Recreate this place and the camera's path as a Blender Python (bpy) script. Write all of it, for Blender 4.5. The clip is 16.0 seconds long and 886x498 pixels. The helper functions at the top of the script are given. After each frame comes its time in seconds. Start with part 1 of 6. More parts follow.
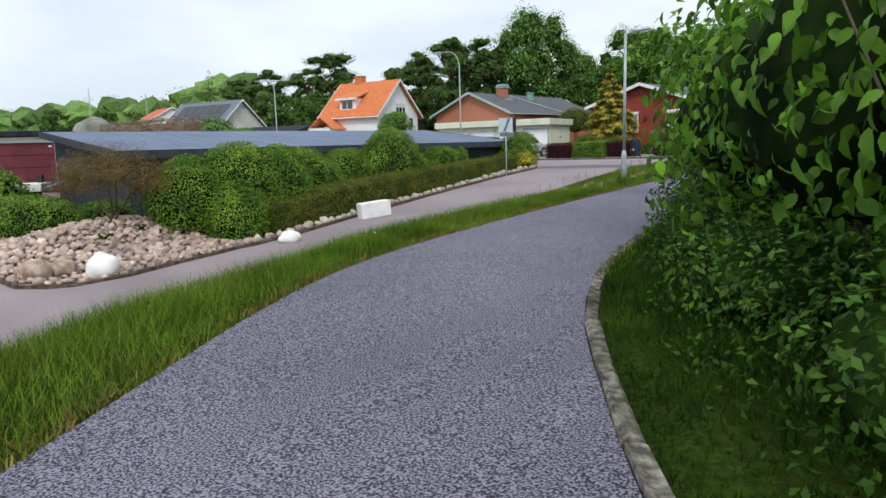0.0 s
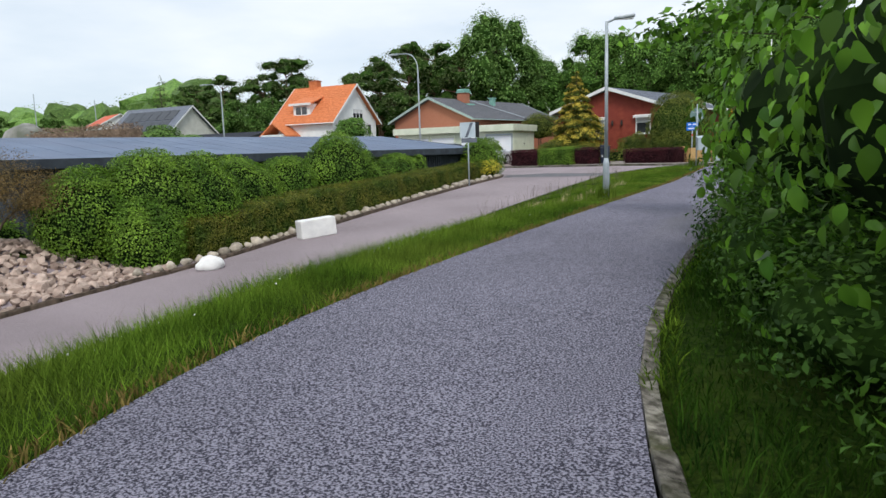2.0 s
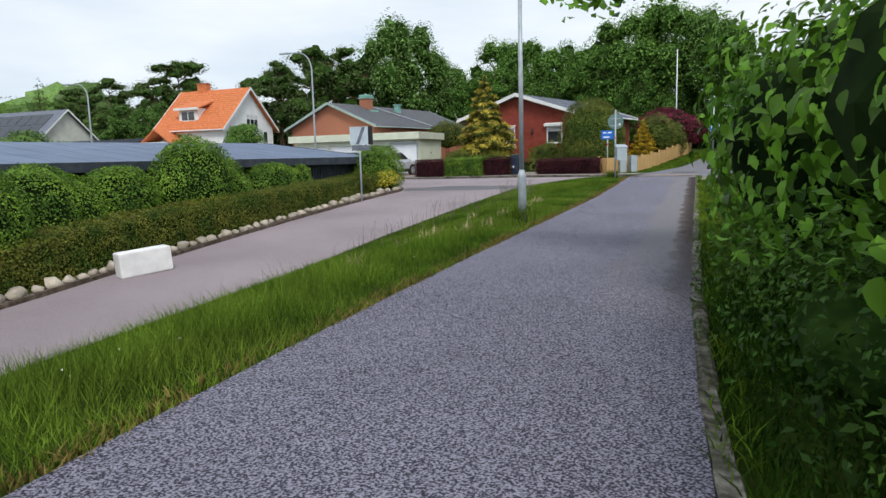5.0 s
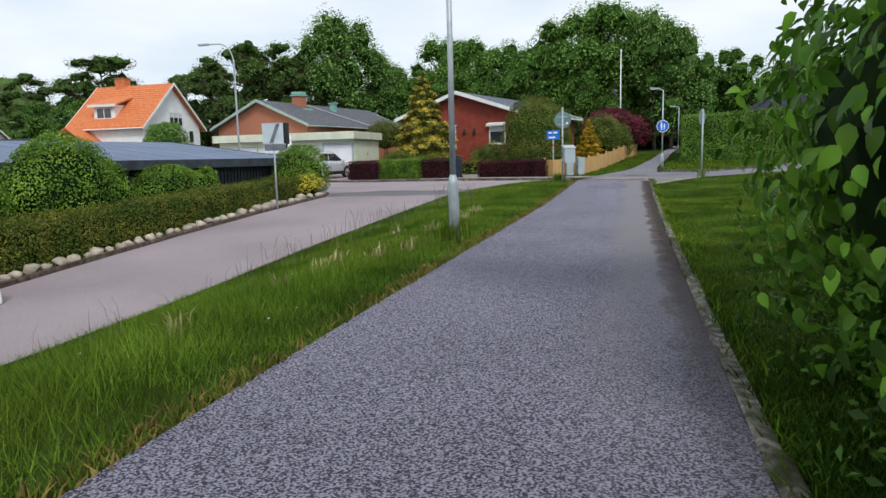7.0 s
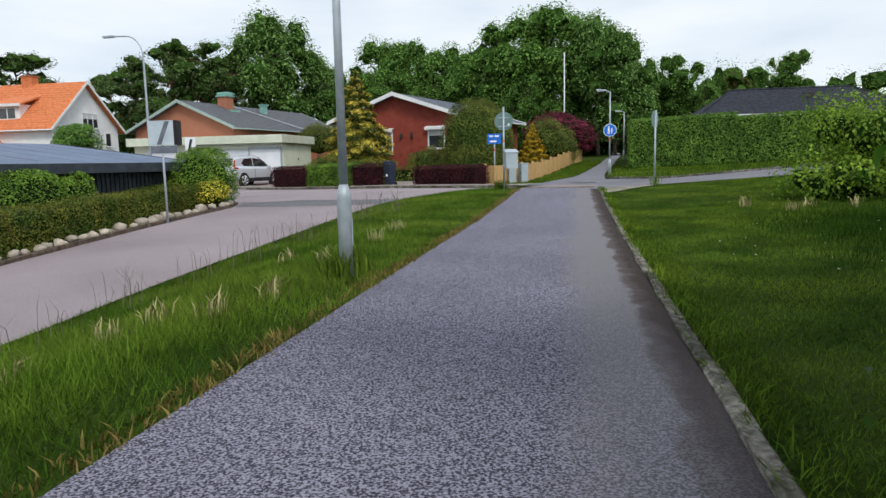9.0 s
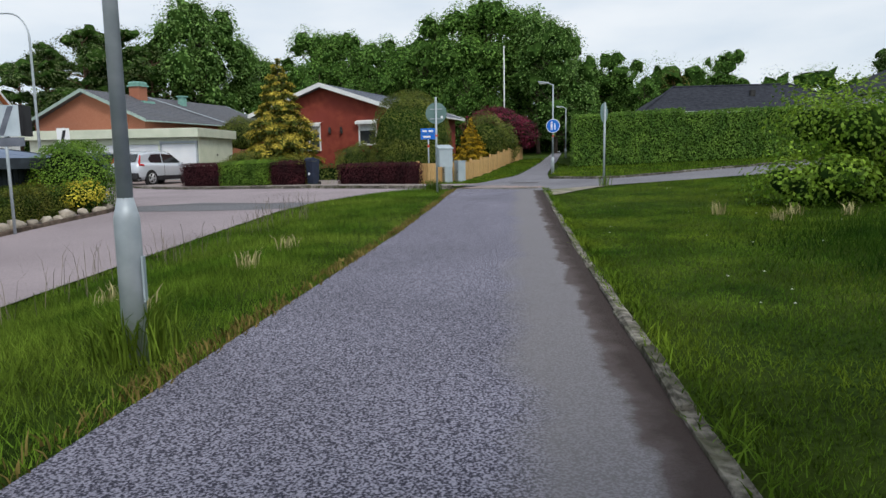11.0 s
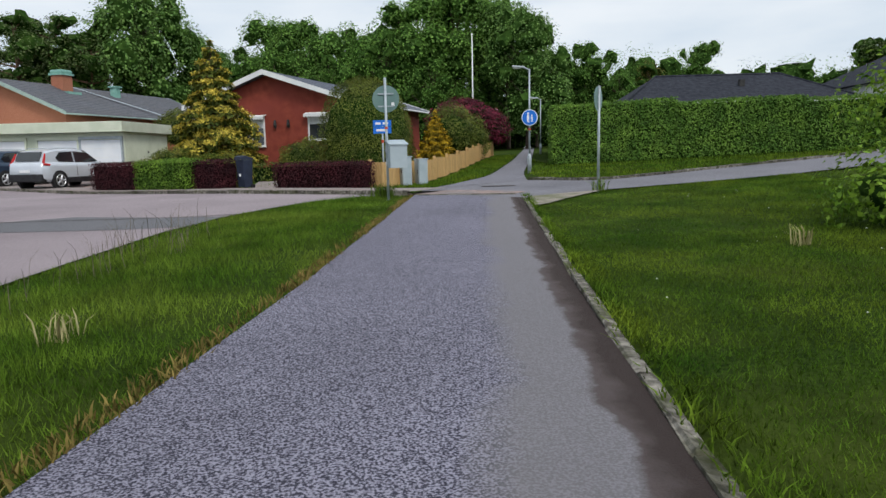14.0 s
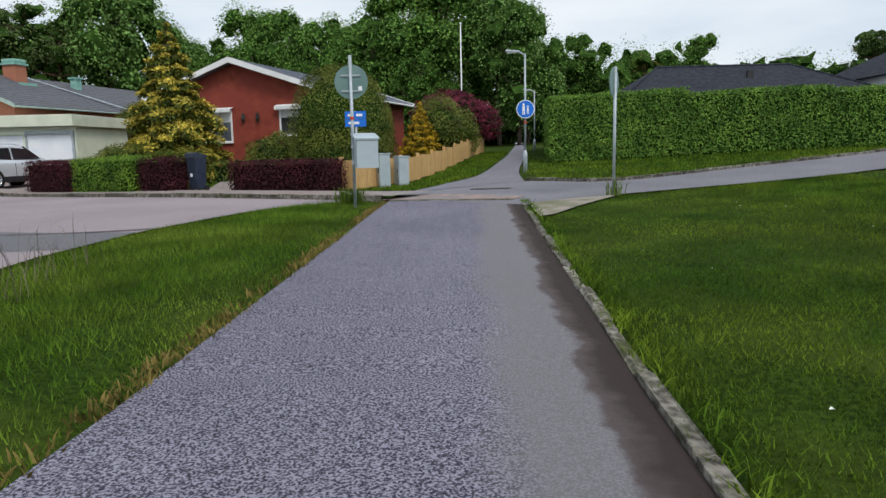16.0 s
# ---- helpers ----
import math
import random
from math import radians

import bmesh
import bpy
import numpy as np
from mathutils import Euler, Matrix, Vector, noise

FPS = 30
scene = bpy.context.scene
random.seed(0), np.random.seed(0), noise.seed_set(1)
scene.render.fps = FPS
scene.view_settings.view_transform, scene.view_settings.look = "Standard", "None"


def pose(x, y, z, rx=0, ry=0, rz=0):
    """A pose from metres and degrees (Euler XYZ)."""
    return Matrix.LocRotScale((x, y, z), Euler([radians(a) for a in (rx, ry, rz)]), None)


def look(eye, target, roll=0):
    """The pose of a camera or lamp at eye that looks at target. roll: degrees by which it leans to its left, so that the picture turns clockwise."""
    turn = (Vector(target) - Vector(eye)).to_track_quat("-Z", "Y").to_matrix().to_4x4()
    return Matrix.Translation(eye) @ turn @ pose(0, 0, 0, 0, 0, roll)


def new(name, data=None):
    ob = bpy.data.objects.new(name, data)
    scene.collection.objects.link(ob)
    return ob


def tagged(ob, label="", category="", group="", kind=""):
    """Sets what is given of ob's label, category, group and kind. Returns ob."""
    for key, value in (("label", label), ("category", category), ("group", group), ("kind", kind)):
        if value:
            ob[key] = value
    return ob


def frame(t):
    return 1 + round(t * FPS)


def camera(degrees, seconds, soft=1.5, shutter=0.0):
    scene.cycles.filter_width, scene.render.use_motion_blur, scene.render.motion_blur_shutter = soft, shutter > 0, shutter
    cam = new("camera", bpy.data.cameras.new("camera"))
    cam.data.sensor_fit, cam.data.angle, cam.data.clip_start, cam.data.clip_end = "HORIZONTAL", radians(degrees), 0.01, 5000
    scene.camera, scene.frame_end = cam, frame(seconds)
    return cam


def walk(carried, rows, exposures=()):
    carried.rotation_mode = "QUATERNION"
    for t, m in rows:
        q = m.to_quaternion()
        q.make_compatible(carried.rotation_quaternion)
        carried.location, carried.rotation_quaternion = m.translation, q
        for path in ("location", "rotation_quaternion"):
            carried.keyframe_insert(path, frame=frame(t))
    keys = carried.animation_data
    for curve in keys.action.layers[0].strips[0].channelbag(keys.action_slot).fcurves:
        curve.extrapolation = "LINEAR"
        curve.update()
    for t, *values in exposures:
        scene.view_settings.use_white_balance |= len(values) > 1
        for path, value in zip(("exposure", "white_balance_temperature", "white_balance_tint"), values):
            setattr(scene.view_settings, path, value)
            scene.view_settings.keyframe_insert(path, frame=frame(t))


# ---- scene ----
cam = camera(66.3, 16.0)
METRES, EYE, TILT, LEAN, TURN = 23.3, 1.27, 0.0, 0.0, 31.0
ROWS = [
    (0.0, 0.0, 0.0, 0.0, -0.24, -8.74, 1.57),
    (0.5, 0.0015, 0.0299, 0.001, -0.98, -8.58, 1.68),
    (1.0, 0.0036, 0.0623, 0.0011, -1.81, -8.45, 1.62),
    (1.5, 0.0068, 0.0949, -0.0003, -2.77, -8.37, 1.77),
    (2.0, 0.0109, 0.1279, -0.0006, -3.43, -8.23, 1.74),
    (2.5, 0.016, 0.1578, -0.001, -4.41, -8.03, 1.7),
    (3.0, 0.0205, 0.1868, -0.0017, -5.35, -7.86, 1.65),
    (3.5, 0.0279, 0.2149, -0.0024, -6.7, -7.72, 1.54),
    (4.0, 0.0369, 0.2432, -0.0025, -8.06, -7.59, 1.55),
    (4.5, 0.0458, 0.2707, -0.0027, -9.44, -7.64, 1.45),
    (5.0, 0.0573, 0.2991, -0.0023, -10.81, -7.62, 1.54),
    (7.5, 0.1148, 0.4428, -0.003, -16.61, -7.59, 1.36),
    (8.0, 0.1288, 0.4711, -0.0037, -17.82, -7.5, 1.33),
    (8.5, 0.1428, 0.4987, -0.004, -18.89, -7.34, 1.25),
    (9.0, 0.1592, 0.5249, -0.0046, -20.0, -7.22, 1.24),
    (9.5, 0.1735, 0.5527, -0.0052, -21.14, -7.26, 1.21),
    (12.0, 0.2522, 0.684, -0.0038, -26.45, -7.73, 1.03),
    (12.5, 0.268, 0.7113, -0.0032, -26.66, -7.86, 1.18),
    (13.0, 0.2818, 0.7398, -0.0024, -27.01, -7.87, 1.17),
    (13.5, 0.2987, 0.7674, -0.0019, -27.36, -7.85, 1.14),
    (14.0, 0.3152, 0.795, -0.0017, -27.51, -7.96, 1.15),
    (14.5, 0.3316, 0.8222, -0.0023, -27.59, -8.1, 1.23),
    (15.0, 0.3474, 0.8521, -0.0021, -27.77, -8.24, 1.24),
    (15.5, 0.3659, 0.8798, -0.0019, -28.24, -8.28, 1.24),
    (16.0, 0.3831, 0.9089, -0.0017, -28.39, -8.27, 1.17),
]
walk(cam, [(t, pose(0, 0, EYE, TILT, LEAN, TURN) @ pose(METRES * x, METRES * y, METRES * z, 90 + pitch, roll, yaw)) for t, x, y, z, yaw, pitch, roll in ROWS],
     ((0.0, -0.02), (5.0, -0.06), (8.0, -0.06), (12.0, -0.22), (16.0, -0.18)))

# ---- world and light ----
world = bpy.data.worlds.new("sky")
scene.world = world
world.use_nodes = True
wn, wl = world.node_tree.nodes, world.node_tree.links
wn.clear()
w_out = wn.new("ShaderNodeOutputWorld")
w_bg = wn.new("ShaderNodeBackground")
w_sky = wn.new("ShaderNodeTexSky")
w_sky.sky_type = "NISHITA"
w_sky.sun_disc = False
w_sky.sun_elevation = radians(48)
w_sky.sun_rotation = radians(151)
w_gain = wn.new("ShaderNodeVectorMath")
w_gain.operation = "SCALE"
w_gain.inputs["Scale"].default_value = 0.10
wl.new(w_sky.outputs[0], w_gain.inputs[0])
w_co = wn.new("ShaderNodeTexCoord")
w_map = wn.new("ShaderNodeMapping")
w_map.inputs["Scale"].default_value = (1.0, 1.0, 3.5)
wl.new(w_co.outputs["Generated"], w_map.inputs[0])
w_noise = wn.new("ShaderNodeTexNoise")
w_noise.inputs["Scale"].default_value = 2.6
w_noise.inputs["Detail"].default_value = 6
wl.new(w_map.outputs[0], w_noise.inputs[0])
w_ramp = wn.new("ShaderNodeValToRGB")
w_ramp.color_ramp.elements[0].position = 0.30
w_ramp.color_ramp.elements[0].color = (0.70, 0.81, 0.93, 1)
w_ramp.color_ramp.elements[1].position = 0.62
w_ramp.color_ramp.elements[1].color = (0.99, 1.04, 1.09, 1)
wl.new(w_noise.outputs[0], w_ramp.inputs[0])
w_mix = wn.new("ShaderNodeMixRGB")
w_mix.inputs[0].default_value = 0.86
wl.new(w_gain.outputs[0], w_mix.inputs[1])
wl.new(w_ramp.outputs[0], w_mix.inputs[2])
wl.new(w_mix.outputs[0], w_bg.inputs[0])
w_bg.inputs[1].default_value = 1.08
wl.new(w_bg.outputs[0], w_out.inputs[0])

sun = new("sun", bpy.data.lights.new("sun", "SUN"))
sun.data.energy = 2.1
sun.data.angle = radians(14)
sun.data.color = (1.0, 0.96, 0.9)
sun.matrix_world = look((20, -36, 46), (0, 0, 0))


# ---- materials ----
def material(name, c1, c2, scale=4.0, rough=0.8, metal=0.0, bump=0.0, bump_scale=40.0, spec=0.3, island=0.0, detail=5.0, c3=None, scale3=0.6, translucent=0.0, obj_random=0.0, stretch=(1, 1, 1), pos=(0.35, 0.65), coat=0.0, macro=0.0, macro_scale=0.35):
    m = bpy.data.materials.new(name)
    m.use_nodes = True
    n, l = m.node_tree.nodes, m.node_tree.links
    n.clear()
    out = n.new("ShaderNodeOutputMaterial")
    bs = n.new("ShaderNodeBsdfPrincipled")
    bs.inputs["Roughness"].default_value = rough
    bs.inputs["Metallic"].default_value = metal
    bs.inputs["Specular IOR Level"].default_value = spec
    bs.inputs["Coat Weight"].default_value = coat
    geo = n.new("ShaderNodeNewGeometry")
    mp = n.new("ShaderNodeMapping")
    mp.inputs["Scale"].default_value = stretch
    l.new(geo.outputs["Position"], mp.inputs[0])
    no = n.new("ShaderNodeTexNoise")
    no.inputs["Scale"].default_value = scale
    no.inputs["Detail"].default_value = detail
    l.new(mp.outputs[0], no.inputs[0])
    ra = n.new("ShaderNodeValToRGB")
    ra.color_ramp.elements[0].position, ra.color_ramp.elements[1].position = pos
    ra.color_ramp.elements[0].color = (*c1, 1)
    ra.color_ramp.elements[1].color = (*c2, 1)
    l.new(no.outputs[0], ra.inputs[0])
    col = ra.outputs[0]
    if c3:
        n3 = n.new("ShaderNodeTexNoise")
        n3.inputs["Scale"].default_value = scale3
        n3.inputs["Detail"].default_value = 4
        l.new(geo.outputs["Position"], n3.inputs[0])
        r3 = n.new("ShaderNodeValToRGB")
        r3.color_ramp.elements[0].position, r3.color_ramp.elements[1].position = 0.45, 0.68
        l.new(n3.outputs[0], r3.inputs[0])
        mx = n.new("ShaderNodeMixRGB")
        l.new(r3.outputs[0], mx.inputs[0])
        l.new(col, mx.inputs[1])
        mx.inputs[2].default_value = (*c3, 1)
        col = mx.outputs[0]
    if macro:
        nm = n.new("ShaderNodeTexNoise")
        nm.inputs["Scale"].default_value = macro_scale
        nm.inputs["Detail"].default_value = 5
        l.new(geo.outputs["Position"], nm.inputs[0])
        rm = n.new("ShaderNodeMapRange")
        rm.inputs["From Min"].default_value, rm.inputs["From Max"].default_value = 0.3, 0.7
        rm.inputs["To Min"].default_value, rm.inputs["To Max"].default_value = 1 - macro, 1 + macro
        l.new(nm.outputs[0], rm.inputs[0])
        sm_ = n.new("ShaderNodeVectorMath")
        sm_.operation = "SCALE"
        l.new(col, sm_.inputs[0])
        l.new(rm.outputs[0], sm_.inputs["Scale"])
        col = sm_.outputs[0]
    for amount, source in ((island, geo.outputs["Random Per Island"]), (obj_random, None)):
        if amount:
            if source is None:
                source = n.new("ShaderNodeObjectInfo").outputs["Random"]
            mr = n.new("ShaderNodeMapRange")
            mr.inputs["To Min"].default_value = 1 - amount
            mr.inputs["To Max"].default_value = 1 + amount
            l.new(source, mr.inputs[0])
            sc = n.new("ShaderNodeVectorMath")
            sc.operation = "SCALE"
            l.new(col, sc.inputs[0])
            l.new(mr.outputs[0], sc.inputs["Scale"])
            col = sc.outputs[0]
    l.new(col, bs.inputs["Base Color"])
    if bump:
        nb = n.new("ShaderNodeTexNoise")
        nb.inputs["Scale"].default_value = bump_scale
        nb.inputs["Detail"].default_value = 4
        l.new(mp.outputs[0], nb.inputs[0])
        bu = n.new("ShaderNodeBump")
        bu.inputs["Strength"].default_value = bump
        bu.inputs["Distance"].default_value = 0.02
        l.new(nb.outputs[0], bu.inputs["Height"])
        l.new(bu.outputs[0], bs.inputs["Normal"])
    if translucent:
        tr = n.new("ShaderNodeBsdfTranslucent")
        l.new(col, tr.inputs[0])
        ms = n.new("ShaderNodeMixShader")
        ms.inputs[0].default_value = translucent
        l.new(bs.outputs[0], ms.inputs[1])
        l.new(tr.outputs[0], ms.inputs[2])
        l.new(ms.outputs[0], out.inputs[0])
    else:
        l.new(bs.outputs[0], out.inputs[0])
    return m


def path_material():
    """Worn asphalt; washed-out fines and dark damp dirt lie ragged along the kerb."""
    m = material("asphalt_path", (0.040, 0.039, 0.060), (0.352, 0.342, 0.425), scale=84, rough=0.86, bump=0.9, bump_scale=120, detail=2.6, spec=0.2, pos=(0.42, 0.60), macro=0.14, macro_scale=0.45)
    n, l = m.node_tree.nodes, m.node_tree.links
    bs = [k for k in n if k.type == "BSDF_PRINCIPLED"][0]
    col = bs.inputs["Base Color"].links[0].from_socket
    geo = n.new("ShaderNodeNewGeometry")
    sep = n.new("ShaderNodeSeparateXYZ")
    l.new(geo.outputs["Position"], sep.inputs[0])
    for scale, detail, amount, lo, hi, colour, strength in ((0.8, 4, 0.7, -3.30, -3.06, (0.225, 0.215, 0.225), 0.8), (1.5, 9, 0.42, -2.70, -2.65, (0.085, 0.063, 0.058), 0.85), (3.0, 6, 0.34, -2.64, -2.54, (0.045, 0.032, 0.029), 0.9)):
        no = n.new("ShaderNodeTexNoise")
        no.inputs["Scale"].default_value = scale
        no.inputs["Detail"].default_value = detail
        no.inputs["Roughness"].default_value = 0.62
        l.new(geo.outputs["Position"], no.inputs[0])
        a = n.new("ShaderNodeMath")
        a.operation = "MULTIPLY_ADD"
        l.new(no.outputs[0], a.inputs[0])
        a.inputs[1].default_value = amount
        a.inputs[2].default_value = -amount / 2
        s = n.new("ShaderNodeMath")
        l.new(a.outputs[0], s.inputs[0])
        l.new(sep.outputs[0], s.inputs[1])
        mr = n.new("ShaderNodeMapRange")
        mr.inputs["From Min"].default_value, mr.inputs["From Max"].default_value = lo, hi
        mr.inputs["To Max"].default_value = strength
        l.new(s.outputs[0], mr.inputs[0])
        yy = n.new("ShaderNodeMapRange")
        yy.inputs["From Min"].default_value, yy.inputs["From Max"].default_value = 11.0, 18.0
        l.new(sep.outputs[1], yy.inputs[0])
        k = n.new("ShaderNodeMath")
        k.operation = "MULTIPLY"
        l.new(mr.outputs[0], k.inputs[0])
        l.new(yy.outputs[0], k.inputs[1])
        mx = n.new("ShaderNodeMixRGB")
        l.new(k.outputs[0], mx.inputs[0])
        l.new(col, mx.inputs[1])
        mx.inputs[2].default_value = (*colour, 1)
        col = mx.outputs[0]
    l.new(col, bs.inputs["Base Color"])
    return m


def leafmat(name, dark, light, var=0.45, translucent=0.25, rough=0.55):
    return material(name, dark, light, scale=1.7, rough=rough, island=var, translucent=translucent, spec=0.2, detail=3)


